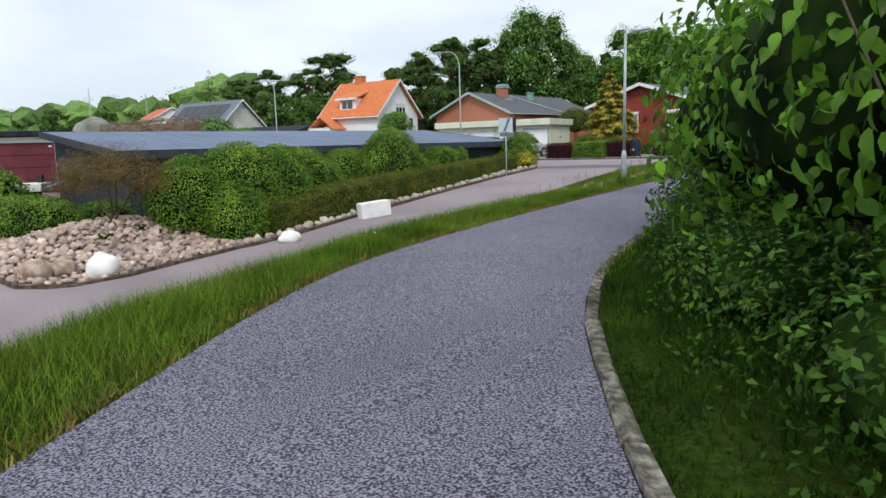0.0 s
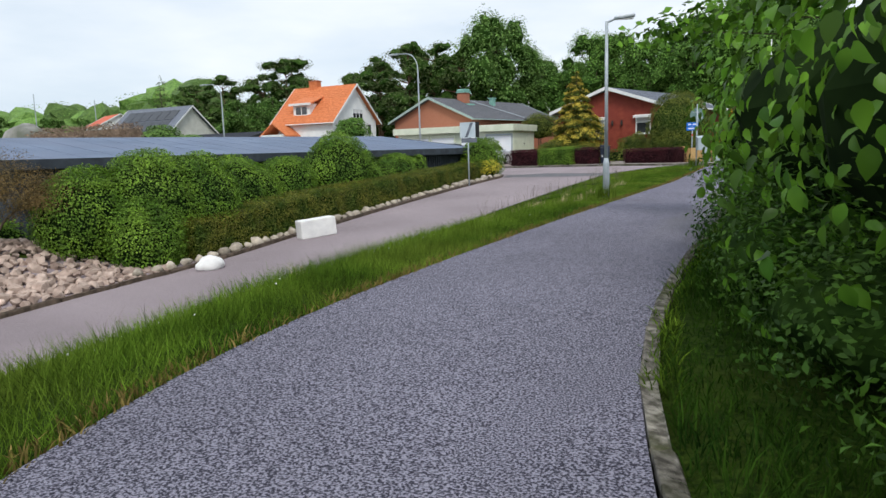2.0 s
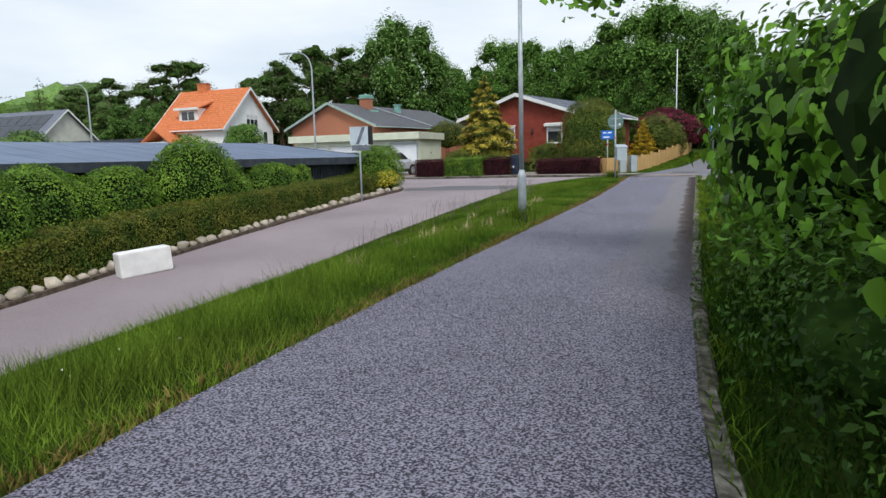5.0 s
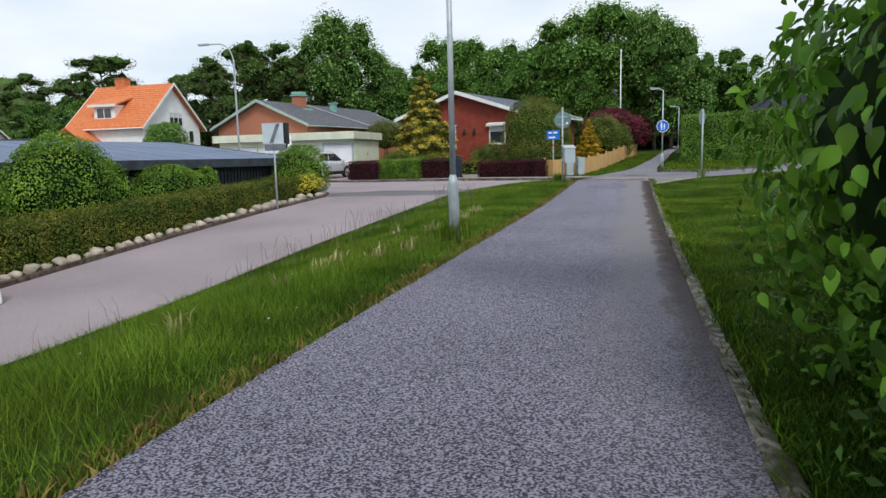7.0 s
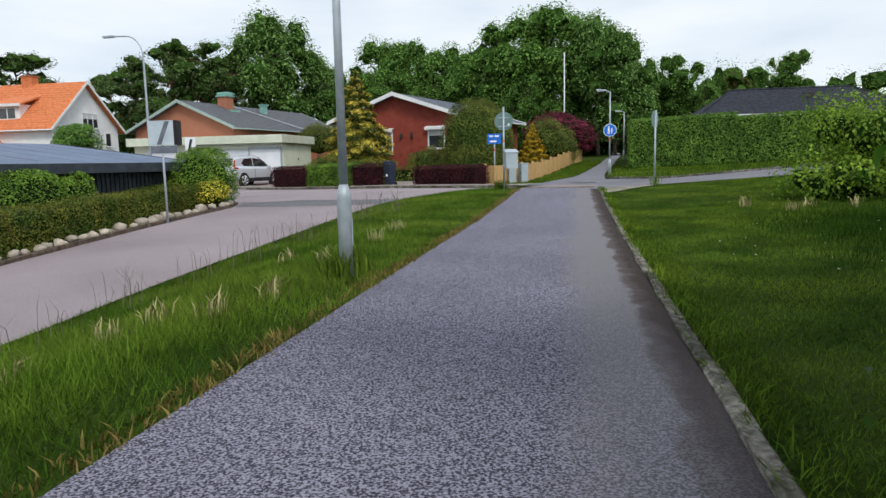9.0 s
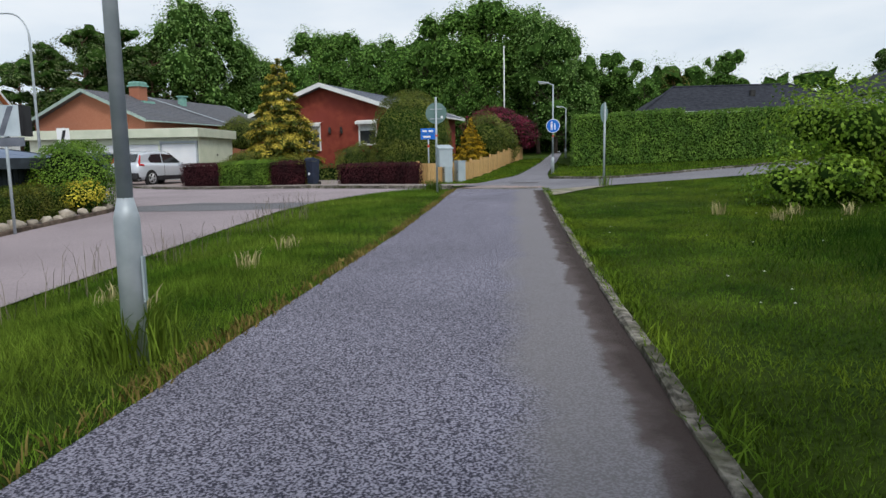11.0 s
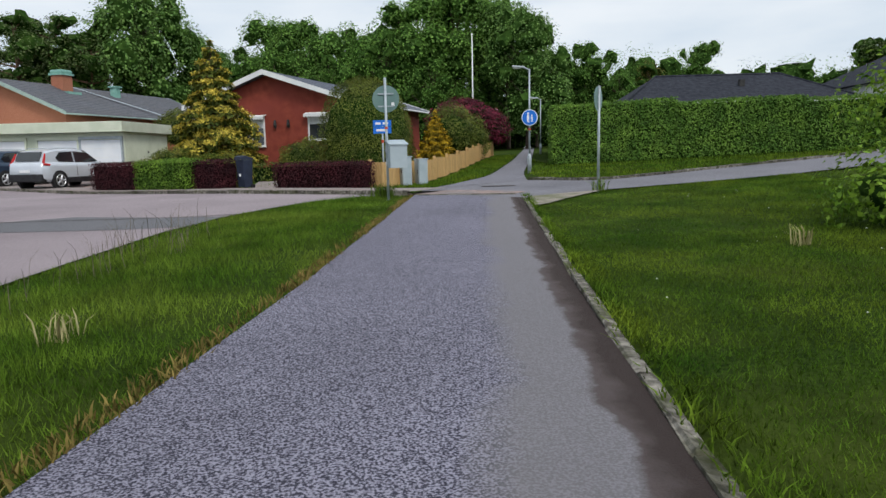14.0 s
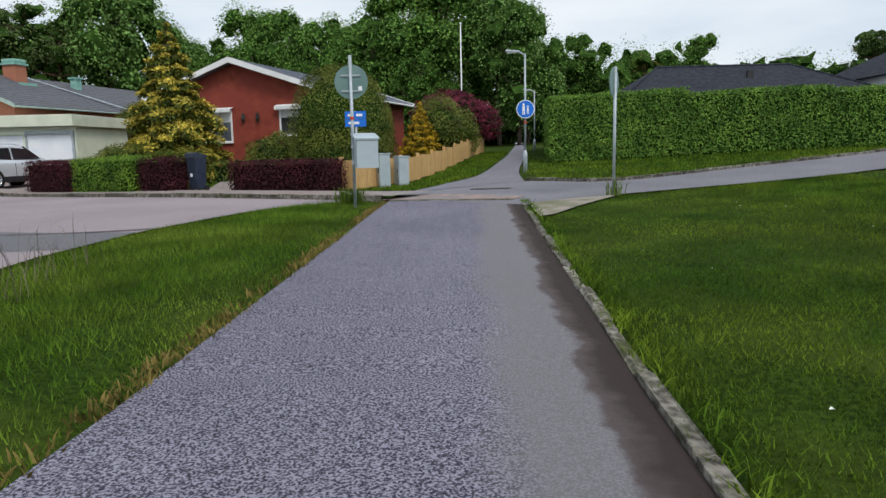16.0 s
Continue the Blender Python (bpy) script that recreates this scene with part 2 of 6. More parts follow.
M = {
    "asphalt_path": path_material(),
    "asphalt_far": material("asphalt_far", (0.12, 0.118, 0.14), (0.24, 0.235, 0.265), scale=50, rough=0.85, bump=0.4, bump_scale=90, c3=(0.16, 0.156, 0.18), scale3=0.5),
    "asphalt_road": material("asphalt_road", (0.225, 0.190, 0.205), (0.335, 0.285, 0.303), scale=55, rough=0.85, bump=0.3, bump_scale=90, spec=0.2, macro=0.16, macro_scale=0.3),
    "asphalt_cross": material("asphalt_cross", (0.125, 0.124, 0.142), (0.215, 0.21, 0.235), scale=40, rough=0.85, bump=0.3, bump_scale=90, macro=0.15, macro_scale=0.5),
    "asphalt_patch": material("asphalt_patch", (0.10, 0.10, 0.11), (0.17, 0.17, 0.185), scale=40, rough=0.85, bump=0.4, bump_scale=90),
    "sidewalk": material("sidewalk", (0.20, 0.18, 0.175), (0.32, 0.27, 0.255), scale=20, rough=0.85, bump=0.3, c3=(0.25, 0.2, 0.185), scale3=0.5),
    # Serves the dirty road joint and the painted shadow at the drain.
    "dirt_and_shadow": material("dirt_and_shadow", (0.035, 0.030, 0.030), (0.085, 0.070, 0.068), scale=14, rough=0.7, bump=0.5, c3=(0.12, 0.11, 0.11), scale3=3),
    "paving_red": material("paving_red", (0.20, 0.155, 0.145), (0.36, 0.265, 0.24), scale=5, rough=0.85, bump=0.3, c3=(0.19, 0.18, 0.19), scale3=1.6),
    "sand": material("sand", (0.22, 0.195, 0.165), (0.36, 0.32, 0.27), scale=24, rough=0.95, bump=0.6, bump_scale=60, c3=(0.14, 0.15, 0.08), scale3=2.4),
    "kerb": material("kerb", (0.075, 0.069, 0.058), (0.29, 0.27, 0.235), scale=15, rough=0.92, bump=1.0, bump_scale=38, obj_random=0.4, c3=(0.045, 0.05, 0.022), scale3=3.2, spec=0.12, pos=(0.38, 0.66), macro=0.2, macro_scale=1.6),
    "soil": material("soil", (0.012, 0.028, 0.004), (0.042, 0.074, 0.010), scale=26, rough=0.95, bump=1.0, bump_scale=60, c3=(0.050, 0.072, 0.012), scale3=0.6, spec=0.04, macro=0.25, macro_scale=1.4),
    "grass": material("grass", (0.044, 0.100, 0.008), (0.132, 0.222, 0.023), scale=0.9, rough=0.8, island=0.6, translucent=0.3, spec=0.08, c3=(0.165, 0.235, 0.03), scale3=0.35, macro=0.3, macro_scale=1.1),
    "lawn": material("lawn", (0.036, 0.088, 0.008), (0.112, 0.190, 0.019), scale=1.2, rough=0.85, island=0.7, translucent=0.3, spec=0.06, c3=(0.15, 0.215, 0.02), scale3=0.5, macro=0.3, macro_scale=0.9),
    # Darker copy of the lawn green: shade beside the thicket put into the colour.
    "shaded_grass": material("shaded_grass", (0.014, 0.042, 0.005), (0.042, 0.095, 0.009), scale=1.5, rough=0.85, island=0.45, translucent=0.25, spec=0.06),
    "straw": material("straw", (0.26, 0.23, 0.10), (0.42, 0.38, 0.19), scale=3, rough=0.7, island=0.3),
    "dry_edge": material("dry_edge", (0.10, 0.085, 0.025), (0.24, 0.18, 0.06), scale=5, rough=0.9, island=0.4, spec=0.05),
    "leaf_near": leafmat("leaf_near", (0.040, 0.115, 0.010), (0.155, 0.325, 0.030), 0.65, 0.38, 0.42),
    # Darker copy of leaf_near: the shade under the thicket is in its colour.
    "leaf_near_shaded": leafmat("leaf_near_shaded", (0.030, 0.080, 0.010), (0.085, 0.18, 0.022), 0.55, 0.3),
    "leaf_lawn": leafmat("leaf_lawn", (0.09, 0.19, 0.016), (0.25, 0.38, 0.04), 0.55, 0.35),
    "leaf_hedge": leafmat("leaf_hedge", (0.070, 0.150, 0.015), (0.19, 0.325, 0.036), 0.55),
    "leaf_low": leafmat("leaf_low", (0.070, 0.118, 0.015), (0.185, 0.185, 0.030), 0.55),
    "leaf_beech": leafmat("leaf_beech", (0.075, 0.165, 0.022), (0.165, 0.295, 0.042), 0.45),
    "leaf_yellow": leafmat("leaf_yellow", (0.30, 0.265, 0.035), (0.66, 0.53, 0.085), 0.45),
    "leaf_gold": leafmat("leaf_gold", (0.36, 0.24, 0.012), (0.68, 0.46, 0.022), 0.4),
    # Darker copy of leaf_gold for undersides and inner sprays, shade put into it.
    "leaf_gold_shaded": leafmat("leaf_gold_shaded", (0.15, 0.12, 0.012), (0.32, 0.23, 0.018), 0.4),
    "leaf_purple": leafmat("leaf_purple", (0.032, 0.010, 0.013), (0.085, 0.020, 0.026), 0.35, 0.1, 0.8),
    "leaf_maple": leafmat("leaf_maple", (0.07, 0.010, 0.022), (0.20, 0.022, 0.05), 0.5, 0.2),
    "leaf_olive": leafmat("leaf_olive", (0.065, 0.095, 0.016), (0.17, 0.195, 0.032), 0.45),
    "leaf_brown": leafmat("leaf_brown", (0.11, 0.082, 0.03), (0.24, 0.165, 0.065), 0.5),
    "leaf_dry": leafmat("leaf_dry", (0.20, 0.14, 0.10), (0.33, 0.25, 0.18), 0.3),
    "leaf_wood": leafmat("leaf_wood", (0.080, 0.185, 0.034), (0.200, 0.360, 0.068), 0.6, 0.38),
    "leaf_birch": leafmat("leaf_birch", (0.09, 0.19, 0.045), (0.19, 0.32, 0.075), 0.45),
    "leaf_pine": leafmat("leaf_pine", (0.062, 0.105, 0.036), (0.150, 0.195, 0.066), 0.55, 0.15),
    "leaf_orange": leafmat("leaf_orange", (0.10, 0.09, 0.02), (0.20, 0.15, 0.035), 0.4),
    "leaf_far": leafmat("leaf_far", (0.085, 0.18, 0.04), (0.20, 0.33, 0.08), 0.45),
    # Core colours: shade in the gaps between leaves, put into dark tones.
    "shade_core": material("shade_core", (0.006, 0.014, 0.004), (0.016, 0.032, 0.008), scale=3, rough=1.0, spec=0.05),
    "shade_core_mid": material("shade_core_mid", (0.012, 0.030, 0.006), (0.034, 0.07, 0.012), scale=5, rough=1.0, spec=0.03, bump=1.0, bump_scale=12),
    "shade_core_purple": material("shade_core_purple", (0.010, 0.004, 0.005), (0.026, 0.010, 0.012), scale=9, rough=1.0, spec=0.03),
    "trim_green": material("trim_green", (0.27, 0.36, 0.335), (0.36, 0.45, 0.42), scale=3, rough=0.6),
    "field_stone": material("field_stone", (0.24, 0.17, 0.13), (0.46, 0.36, 0.29), scale=5, rough=0.9, bump=0.5, bump_scale=18),
    "rock_grey": material("rock_grey", (0.20, 0.20, 0.20), (0.36, 0.35, 0.34), scale=0.9, rough=0.95, bump=0.8, bump_scale=2.5, c3=(0.14, 0.15, 0.12), scale3=0.4),
    "shade_core_far": material("shade_core_far", (0.020, 0.050, 0.010), (0.050, 0.10, 0.02), scale=1.6, rough=1.0, spec=0.02, bump=1.0, bump_scale=3),
    "bark": material("bark", (0.05, 0.038, 0.028), (0.14, 0.105, 0.08), scale=8, rough=0.95, bump=0.8, stretch=(1, 1, 0.25)),
    "bark_pine": material("bark_pine", (0.08, 0.05, 0.035), (0.20, 0.11, 0.07), scale=6, rough=0.95, bump=0.7),
    "stone": material("stone", (0.33, 0.245, 0.205), (0.60, 0.475, 0.405), scale=6, rough=0.85, bump=0.5, bump_scale=25, obj_random=0.3, island=0.25, spec=0.15),
    "cobble": material("cobble", (0.30, 0.26, 0.21), (0.52, 0.46, 0.38), scale=5, rough=0.85, bump=0.5, bump_scale=25, obj_random=0.28),
    "white_stone": material("white_stone", (0.66, 0.66, 0.66), (0.84, 0.84, 0.83), scale=3, rough=0.7, bump=0.4, bump_scale=14),
    "concrete_white": material("concrete_white", (0.70, 0.70, 0.70), (0.83, 0.83, 0.82), scale=4, rough=0.75, bump=0.25),
    "galv": material("galv", (0.34, 0.39, 0.43), (0.45, 0.50, 0.54), scale=6, rough=0.5, metal=0.25, spec=0.4),
    "sign_back": material("sign_back", (0.14, 0.23, 0.22), (0.18, 0.28, 0.265), scale=3, rough=0.45, metal=0.2),
    "sign_blue": material("sign_blue", (0.012, 0.14, 0.60), (0.016, 0.17, 0.66), scale=3, rough=0.4),
    "sign_white": material("sign_white", (0.78, 0.80, 0.82), (0.85, 0.86, 0.87), scale=3, rough=0.4),
    "sign_grey": material("sign_grey", (0.42, 0.50, 0.56), (0.52, 0.60, 0.66), scale=3, rough=0.4),
    "red_paint": material("red_paint", (0.5, 0.06, 0.03), (0.6, 0.08, 0.04), scale=3, rough=0.5),
    "cabinet": material("cabinet", (0.33, 0.40, 0.44), (0.42, 0.49, 0.53), scale=2, rough=0.5, bump=0.05),
    "black": material("black", (0.012, 0.012, 0.014), (0.03, 0.03, 0.034), scale=4, rough=0.5),
    "navy_plastic": material("navy_plastic", (0.018, 0.024, 0.045), (0.03, 0.04, 0.07), scale=4, rough=0.5),
    "fence_wood": material("fence_wood", (0.50, 0.30, 0.115), (0.68, 0.45, 0.20), scale=5, rough=0.7, bump=0.3, stretch=(6, 6, 0.6), obj_random=0.1),
    "red_wood": material("red_wood", (0.215, 0.040, 0.024), (0.29, 0.062, 0.038), scale=3, rough=0.8, bump=0.2, c3=(0.235, 0.045, 0.032), scale3=0.6),
    "brick": material("brick", (0.30, 0.11, 0.06), (0.42, 0.18, 0.11), scale=3, rough=0.85, bump=0.3, island=0.15),
    "brick_wall": material("brick_wall", (0.32, 0.12, 0.07), (0.42, 0.18, 0.115), scale=14, rough=0.9, bump=0.4, stretch=(1, 1, 3.2)),
    "white_paint": material("white_paint", (0.72, 0.73, 0.74), (0.82, 0.83, 0.83), scale=1.5, rough=0.7, bump=0.05),
    "render_white": material("render_white", (0.74, 0.76, 0.77), (0.84, 0.85, 0.85), scale=1.2, rough=0.85, bump=0.15),
    "render_grey": material("render_grey", (0.52, 0.52, 0.48), (0.62, 0.62, 0.58), scale=1.2, rough=0.85, bump=0.15),
    "pale_green": material("pale_green", (0.62, 0.67, 0.54), (0.71, 0.75, 0.62), scale=1.5, rough=0.7),
    "garage_door": material("garage_door", (0.72, 0.76, 0.82), (0.80, 0.83, 0.87), scale=1.5, rough=0.55),
    "maroon_door": material("maroon_door", (0.12, 0.022, 0.035), (0.16, 0.034, 0.05), scale=2, rough=0.6),
    "copper_green": material("copper_green", (0.17, 0.36, 0.31), (0.26, 0.48, 0.41), scale=4, rough=0.6),
    "roof_grey": material("roof_grey", (0.085, 0.09, 0.105), (0.14, 0.145, 0.165), scale=5, rough=0.6, bump=0.3, c3=(0.11, 0.11, 0.12), scale3=0.8),
    "roof_slate": material("roof_slate", (0.11, 0.125, 0.16), (0.17, 0.19, 0.235), scale=4, rough=0.5, bump=0.2),
    "roof_dark": material("roof_dark", (0.016, 0.018, 0.026), (0.038, 0.042, 0.054), scale=4, rough=0.8, bump=0.3, spec=0.12),
    "roof_felt": material("roof_felt", (0.095, 0.135, 0.215), (0.14, 0.19, 0.285), scale=0.8, rough=0.6, bump=0.2, spec=0.35, c3=(0.12, 0.155, 0.235), scale3=0.35),
    "roof_orange": material("roof_orange", (0.53, 0.155, 0.055), (0.70, 0.235, 0.095), scale=5, rough=0.75, island=0.12, bump=0.2),
    "roof_red": material("roof_red", (0.5, 0.10, 0.05), (0.62, 0.15, 0.08), scale=5, rough=0.75),
    "slat_dark": material("slat_dark", (0.028, 0.036, 0.046), (0.05, 0.062, 0.078), scale=4, rough=0.7, island=0.15),
    "solar": material("solar", (0.012, 0.015, 0.022), (0.02, 0.024, 0.034), scale=2, rough=0.2, spec=0.6),
    "car_silver": material("car_silver", (0.56, 0.60, 0.66), (0.60, 0.64, 0.70), scale=2, rough=0.3, metal=0.25, coat=0.6),
    "car_blue": material("car_blue", (0.025, 0.05, 0.09), (0.03, 0.06, 0.11), scale=2, rough=0.28, metal=0.4, coat=0.6),
    "car_glass": material("car_glass", (0.012, 0.016, 0.02), (0.02, 0.025, 0.03), scale=2, rough=0.06, spec=0.8),
    "tyre": material("tyre", (0.012, 0.012, 0.012), (0.025, 0.025, 0.025), scale=9, rough=0.85),
    "rim": material("rim", (0.45, 0.46, 0.48), (0.55, 0.56, 0.58), scale=4, rough=0.35, metal=0.8),
    "tail_light": material("tail_light", (0.42, 0.02, 0.02), (0.5, 0.03, 0.03), scale=3, rough=0.2),
    "window_glass": material("window_glass", (0.02, 0.025, 0.03), (0.05, 0.055, 0.06), scale=1.2, rough=0.05, spec=0.8),
    "curtain": material("curtain", (0.55, 0.56, 0.58), (0.68, 0.69, 0.70), scale=6, rough=0.9),
    "iron": material("iron", (0.02, 0.02, 0.02), (0.045, 0.045, 0.045), scale=5, rough=0.6),
    "twig": material("twig", (0.10, 0.085, 0.06), (0.2, 0.17, 0.125), scale=5, rough=0.9),
    "flower_white": material("flower_white", (0.65, 0.66, 0.58), (0.8, 0.8, 0.74), scale=5, rough=0.8),
    "flower_yellow": material("flower_yellow", (0.45, 0.4, 0.03), (0.62, 0.55, 0.06), scale=5, rough=0.8, island=0.3),
    "rock_brown": material("rock_brown", (0.17, 0.12, 0.09), (0.30, 0.22, 0.17), scale=1.5, rough=0.95, bump=0.6),
}


# ---- building helpers ----
def sm(a, b, x):
    t = np.clip((np.asarray(x, float) - a) / (b - a), 0, 1)
    return t * t * (3 - 2 * t)


def G(x, y):
    """Height of the ground."""
    x, y = np.asarray(x, float), np.asarray(y, float)
    zp = np.interp(y, [-50, 26, 36, 45, 62, 100, 300], [0, 0, 0.2, 0.42, 1.05, 1.7, 2.0])
    zr = np.interp(y, [-60, -20, 0, 9.6, 17, 31, 38], [-3.6, -3.2, -2.2, -1.6, -1.0, -0.04, 0.05])
    yard = np.interp(y, [-60, 0, 10, 30, 40], [-2.4, -1.6, -1.2, -0.7, 0])
    west = zr + (yard - zr) * sm(-14.5, -18, x)
    west = west + (-0.2 - west) * sm(-21, -27, x) * sm(6, 11, y)
    west = west + 0.6 * np.exp(-((x + 17.2) ** 2 + (y - 11.2) ** 2) / 5.0)
    edge = np.interp(y, [-20, -8, -1.5, 3.4, 8, 14], [7, 2, -1.6, -3.81, -4.8, -5.0])
    west = zp + (west - zp) * sm(0, 1, (edge - 0.5 - x) / (4.4 + (edge + 5)))
    east = zp + 0.03 * np.clip(x + 2.2, 0, 20)
    a = np.where(x < edge, west, east)
    zl = np.interp(x, [-100, -60, -18, -11, -5], [-0.3, -0.2, 0, 0.14, 0.21]) + np.clip(y - 45, 0, 60) * 0.02
    zq = zp + 0.035 * np.clip(x + 2, 0, 30)
    b = zl + (zq - zl) * sm(-5.4, -3.4, x)
    return a + (b - a) * sm(31, 38, y)


def gz(x, y):
    return float(G(x, y))


def inside(poly, x, y):
    x, y = np.asarray(x), np.asarray(y)
    r = np.zeros(x.shape, bool)
    n = len(poly)
    for i in range(n):
        (x0, y0), (x1, y1) = poly[i], poly[(i + 1) % n]
        if y0 == y1:
            continue
        c = (y0 > y) != (y1 > y)
        r ^= c & (x < (x1 - x0) * (y - y0) / (y1 - y0) + x0)
    return r


def finish(name, me, mat, parent=None, label="", smooth=False):
    if mat is not None:
        me.materials.append(M[mat])
    if smooth:
        me.polygons.foreach_set("use_smooth", [True] * len(me.polygons))
    ob = new(name, me)
    if parent is not None:
        ob.parent = parent
    if label:
        ob["label"] = label
    return ob


def part(name, bm, mat, parent=None, label="", smooth=False):
    me = bpy.data.meshes.new(name)
    bm.normal_update()
    bm.to_mesh(me)
    bm.free()
    return finish(name, me, mat, parent, label, smooth)


def raw_mesh(name, verts, faces):
    """A mesh from numpy arrays; all faces have the same number of corners."""
    me = bpy.data.meshes.new(name)
    n, k = faces.shape
    me.vertices.add(len(verts))
    me.vertices.foreach_set("co", np.ascontiguousarray(verts, np.float32).ravel())
    me.loops.add(n * k)
    me.loops.foreach_set("vertex_index", np.ascontiguousarray(faces, np.int32).ravel())
    me.polygons.add(n)
    me.polygons.foreach_set("loop_start", np.arange(0, n * k, k, dtype=np.int32))
    me.update(calc_edges=True)
    return me


def thing(name, label, category, x=0, y=0, z=None, rz=0, group=""):
    e = new(name)
    e.empty_display_size = 0.2
    e.matrix_basis = pose(x, y, gz(x, y) if z is None else z, 0, 0, rz)
    return tagged(e, label, category, group)


def box(bm, x0, x1, y0, y1, z0, z1, bevel=0.0):
    vs = [bm.verts.new(p) for p in ((x0, y0, z0), (x1, y0, z0), (x1, y1, z0), (x0, y1, z0), (x0, y0, z1), (x1, y0, z1), (x1, y1, z1), (x0, y1, z1))]
    fs = [bm.faces.new([vs[i] for i in f]) for f in ((3, 2, 1, 0), (4, 5, 6, 7), (0, 1, 5, 4), (1, 2, 6, 5), (2, 3, 7, 6), (3, 0, 4, 7))]
    if bevel:
        es = list({e for f in fs for e in f.edges})
        bmesh.ops.bevel(bm, geom=es, offset=bevel, segments=2, affect="EDGES", profile=0.6)
    return bm


def boxes(*bs):
    bm = bmesh.new()
    for b in bs:
        box(bm, *b)
    return bm


def tube(bm, pts, radii, seg=10, cap=True):
    pts = [Vector(p) for p in pts]
    rings = []
    for i, p in enumerate(pts):
        d = (pts[min(i + 1, len(pts) - 1)] - pts[max(i - 1, 0)]).normalized()
        u = d.orthogonal().normalized() if abs(d.z) < 0.99 else Vector((1, 0, 0))
        v = d.cross(u)
        r = radii[i] if isinstance(radii, (list, tuple)) else radii
        rings.append([bm.verts.new(p + (u * math.cos(a) + v * math.sin(a)) * r) for a in [2 * math.pi * k / seg for k in range(seg)]])
    for a, b in zip(rings, rings[1:]):
        off = min(range(seg), key=lambda s: sum((a[k].co - b[(k + s) % seg].co).length for k in range(0, seg, 3)))
        for k in range(seg):
            bm.faces.new((a[k], a[(k + 1) % seg], b[(k + 1 + off) % seg], b[(k + off) % seg]))
    if cap:
        bm.faces.new(rings[0][::-1])
        bm.faces.new(rings[-1])
    return bm


def prism(bm, outline, y0, y1):
    """A solid with the outline (x, z) drawn from y0 to y1."""
    a = [bm.verts.new((x, y0, z)) for x, z in outline]
    b = [bm.verts.new((x, y1, z)) for x, z in outline]
    bm.faces.new(a)
    bm.faces.new(b[::-1])
    n = len(a)
    for i in range(n):
        bm.faces.new((a[i], b[i], b[(i + 1) % n], a[(i + 1) % n]))
    return bm


def slab(bm, corners, t):
    """A thin solid under four corners, t thick."""
    top = [bm.verts.new(c) for c in corners]
    low = [bm.verts.new((c[0], c[1], c[2] - t)) for c in corners]
    bm.faces.new(top)
    bm.faces.new(low[::-1])
    n = len(top)
    for i in range(n):
        bm.faces.new((top[i], low[i], low[(i + 1) % n], top[(i + 1) % n]))
    return bm


def smooth_line(pts, step=0.5):
    """A polyline resampled along a smooth curve."""
    p = np.array(pts, float)
    out = []
    n = len(p)
    for i in range(n - 1):
        p0, p1, p2, p3 = p[max(i - 1, 0)], p[i], p[i + 1], p[min(i + 2, n - 1)]
        k = max(1, int(np.linalg.norm(p2 - p1) / step))
        for j in range(k):
            t = j / k
            out.append(0.5 * ((2 * p1) + (p2 - p0) * t + (2 * p0 - 5 * p1 + 4 * p2 - p3) * t * t + (3 * p1 - p0 - 3 * p2 + p3) * t ** 3))
    out.append(p[-1])
    return [tuple(map(float, q)) for q in out]


def paved(name, poly, mat, lift=0.03, step=1.0, label=""):
    """A surface with the outline poly that lies on the ground."""
    bm = bmesh.new()
    bm.faces.new([bm.verts.new((x, y, 0)) for x, y in poly])
    bmesh.ops.triangulate(bm, faces=bm.faces[:])
    xs, ys = [p[0] for p in poly], [p[1] for p in poly]
    for axis, lo, hi in ((0, min(xs), max(xs)), (1, min(ys), max(ys))):
        v = lo + step
        while v < hi:
            co, no = [0, 0, 0], [0, 0, 0]
            co[axis], no[axis] = v, 1
            bmesh.ops.bisect_plane(bm, geom=bm.verts[:] + bm.edges[:] + bm.faces[:], plane_co=co, plane_no=no)
            v += step
    for v in bm.verts:
        v.co.z = gz(v.co.x, v.co.y) + lift
    for f in bm.faces:
        if f.calc_area() and f.normal.z < 0:
            f.normal_flip()
    ob = part(name, bm, mat, None, "", True)
    return tagged(ob, label, "", "", "structure")


rng = np.random.default_rng(7)


def unit(v):
    return v / np.maximum(np.linalg.norm(v, axis=1, keepdims=True), 1e-6)


def leaf_arrays(p, nrm, size, droop=0.3, width=0.42, rich=False):
    """Leaves at the points p that face along nrm: a folded blade each."""
    n = len(p)
    nn = unit(nrm + rng.normal(0, 0.45, (n, 3)))
    d = rng.normal(0, 1, (n, 3))
    d[:, 2] -= droop * 2
    d = unit(d - nn * np.sum(d * nn, 1, keepdims=True))
    s = np.cross(nn, d)
    if rich:
        loc = np.array([(0, 0, 0), (0.30, 0.16, 0.07), (0.41, 0.42, 0.10), (0.26, 0.72, 0.02), (0, 1, -0.16), (-0.26, 0.72, 0.02), (-0.41, 0.42, 0.10), (-0.30, 0.16, 0.07), (0, 0.18, 0.0), (0, 0.44, 0.01), (0, 0.72, -0.04)], float)
        loc[:, 0] *= width / 0.42
        q = np.array([(0, 1, 8, 7), (1, 2, 9, 8), (8, 9, 6, 7), (2, 3, 10, 9), (9, 10, 5, 6), (3, 4, 5, 10)])
    else:
        loc = np.array([(0, 0, 0), (width, 0.55, 0.13), (0, 1, -0.05), (-width, 0.55, 0.13)], float)
        q = np.array([(0, 1, 2, 3)])
    size = np.broadcast_to(np.asarray(size, float), (n,))
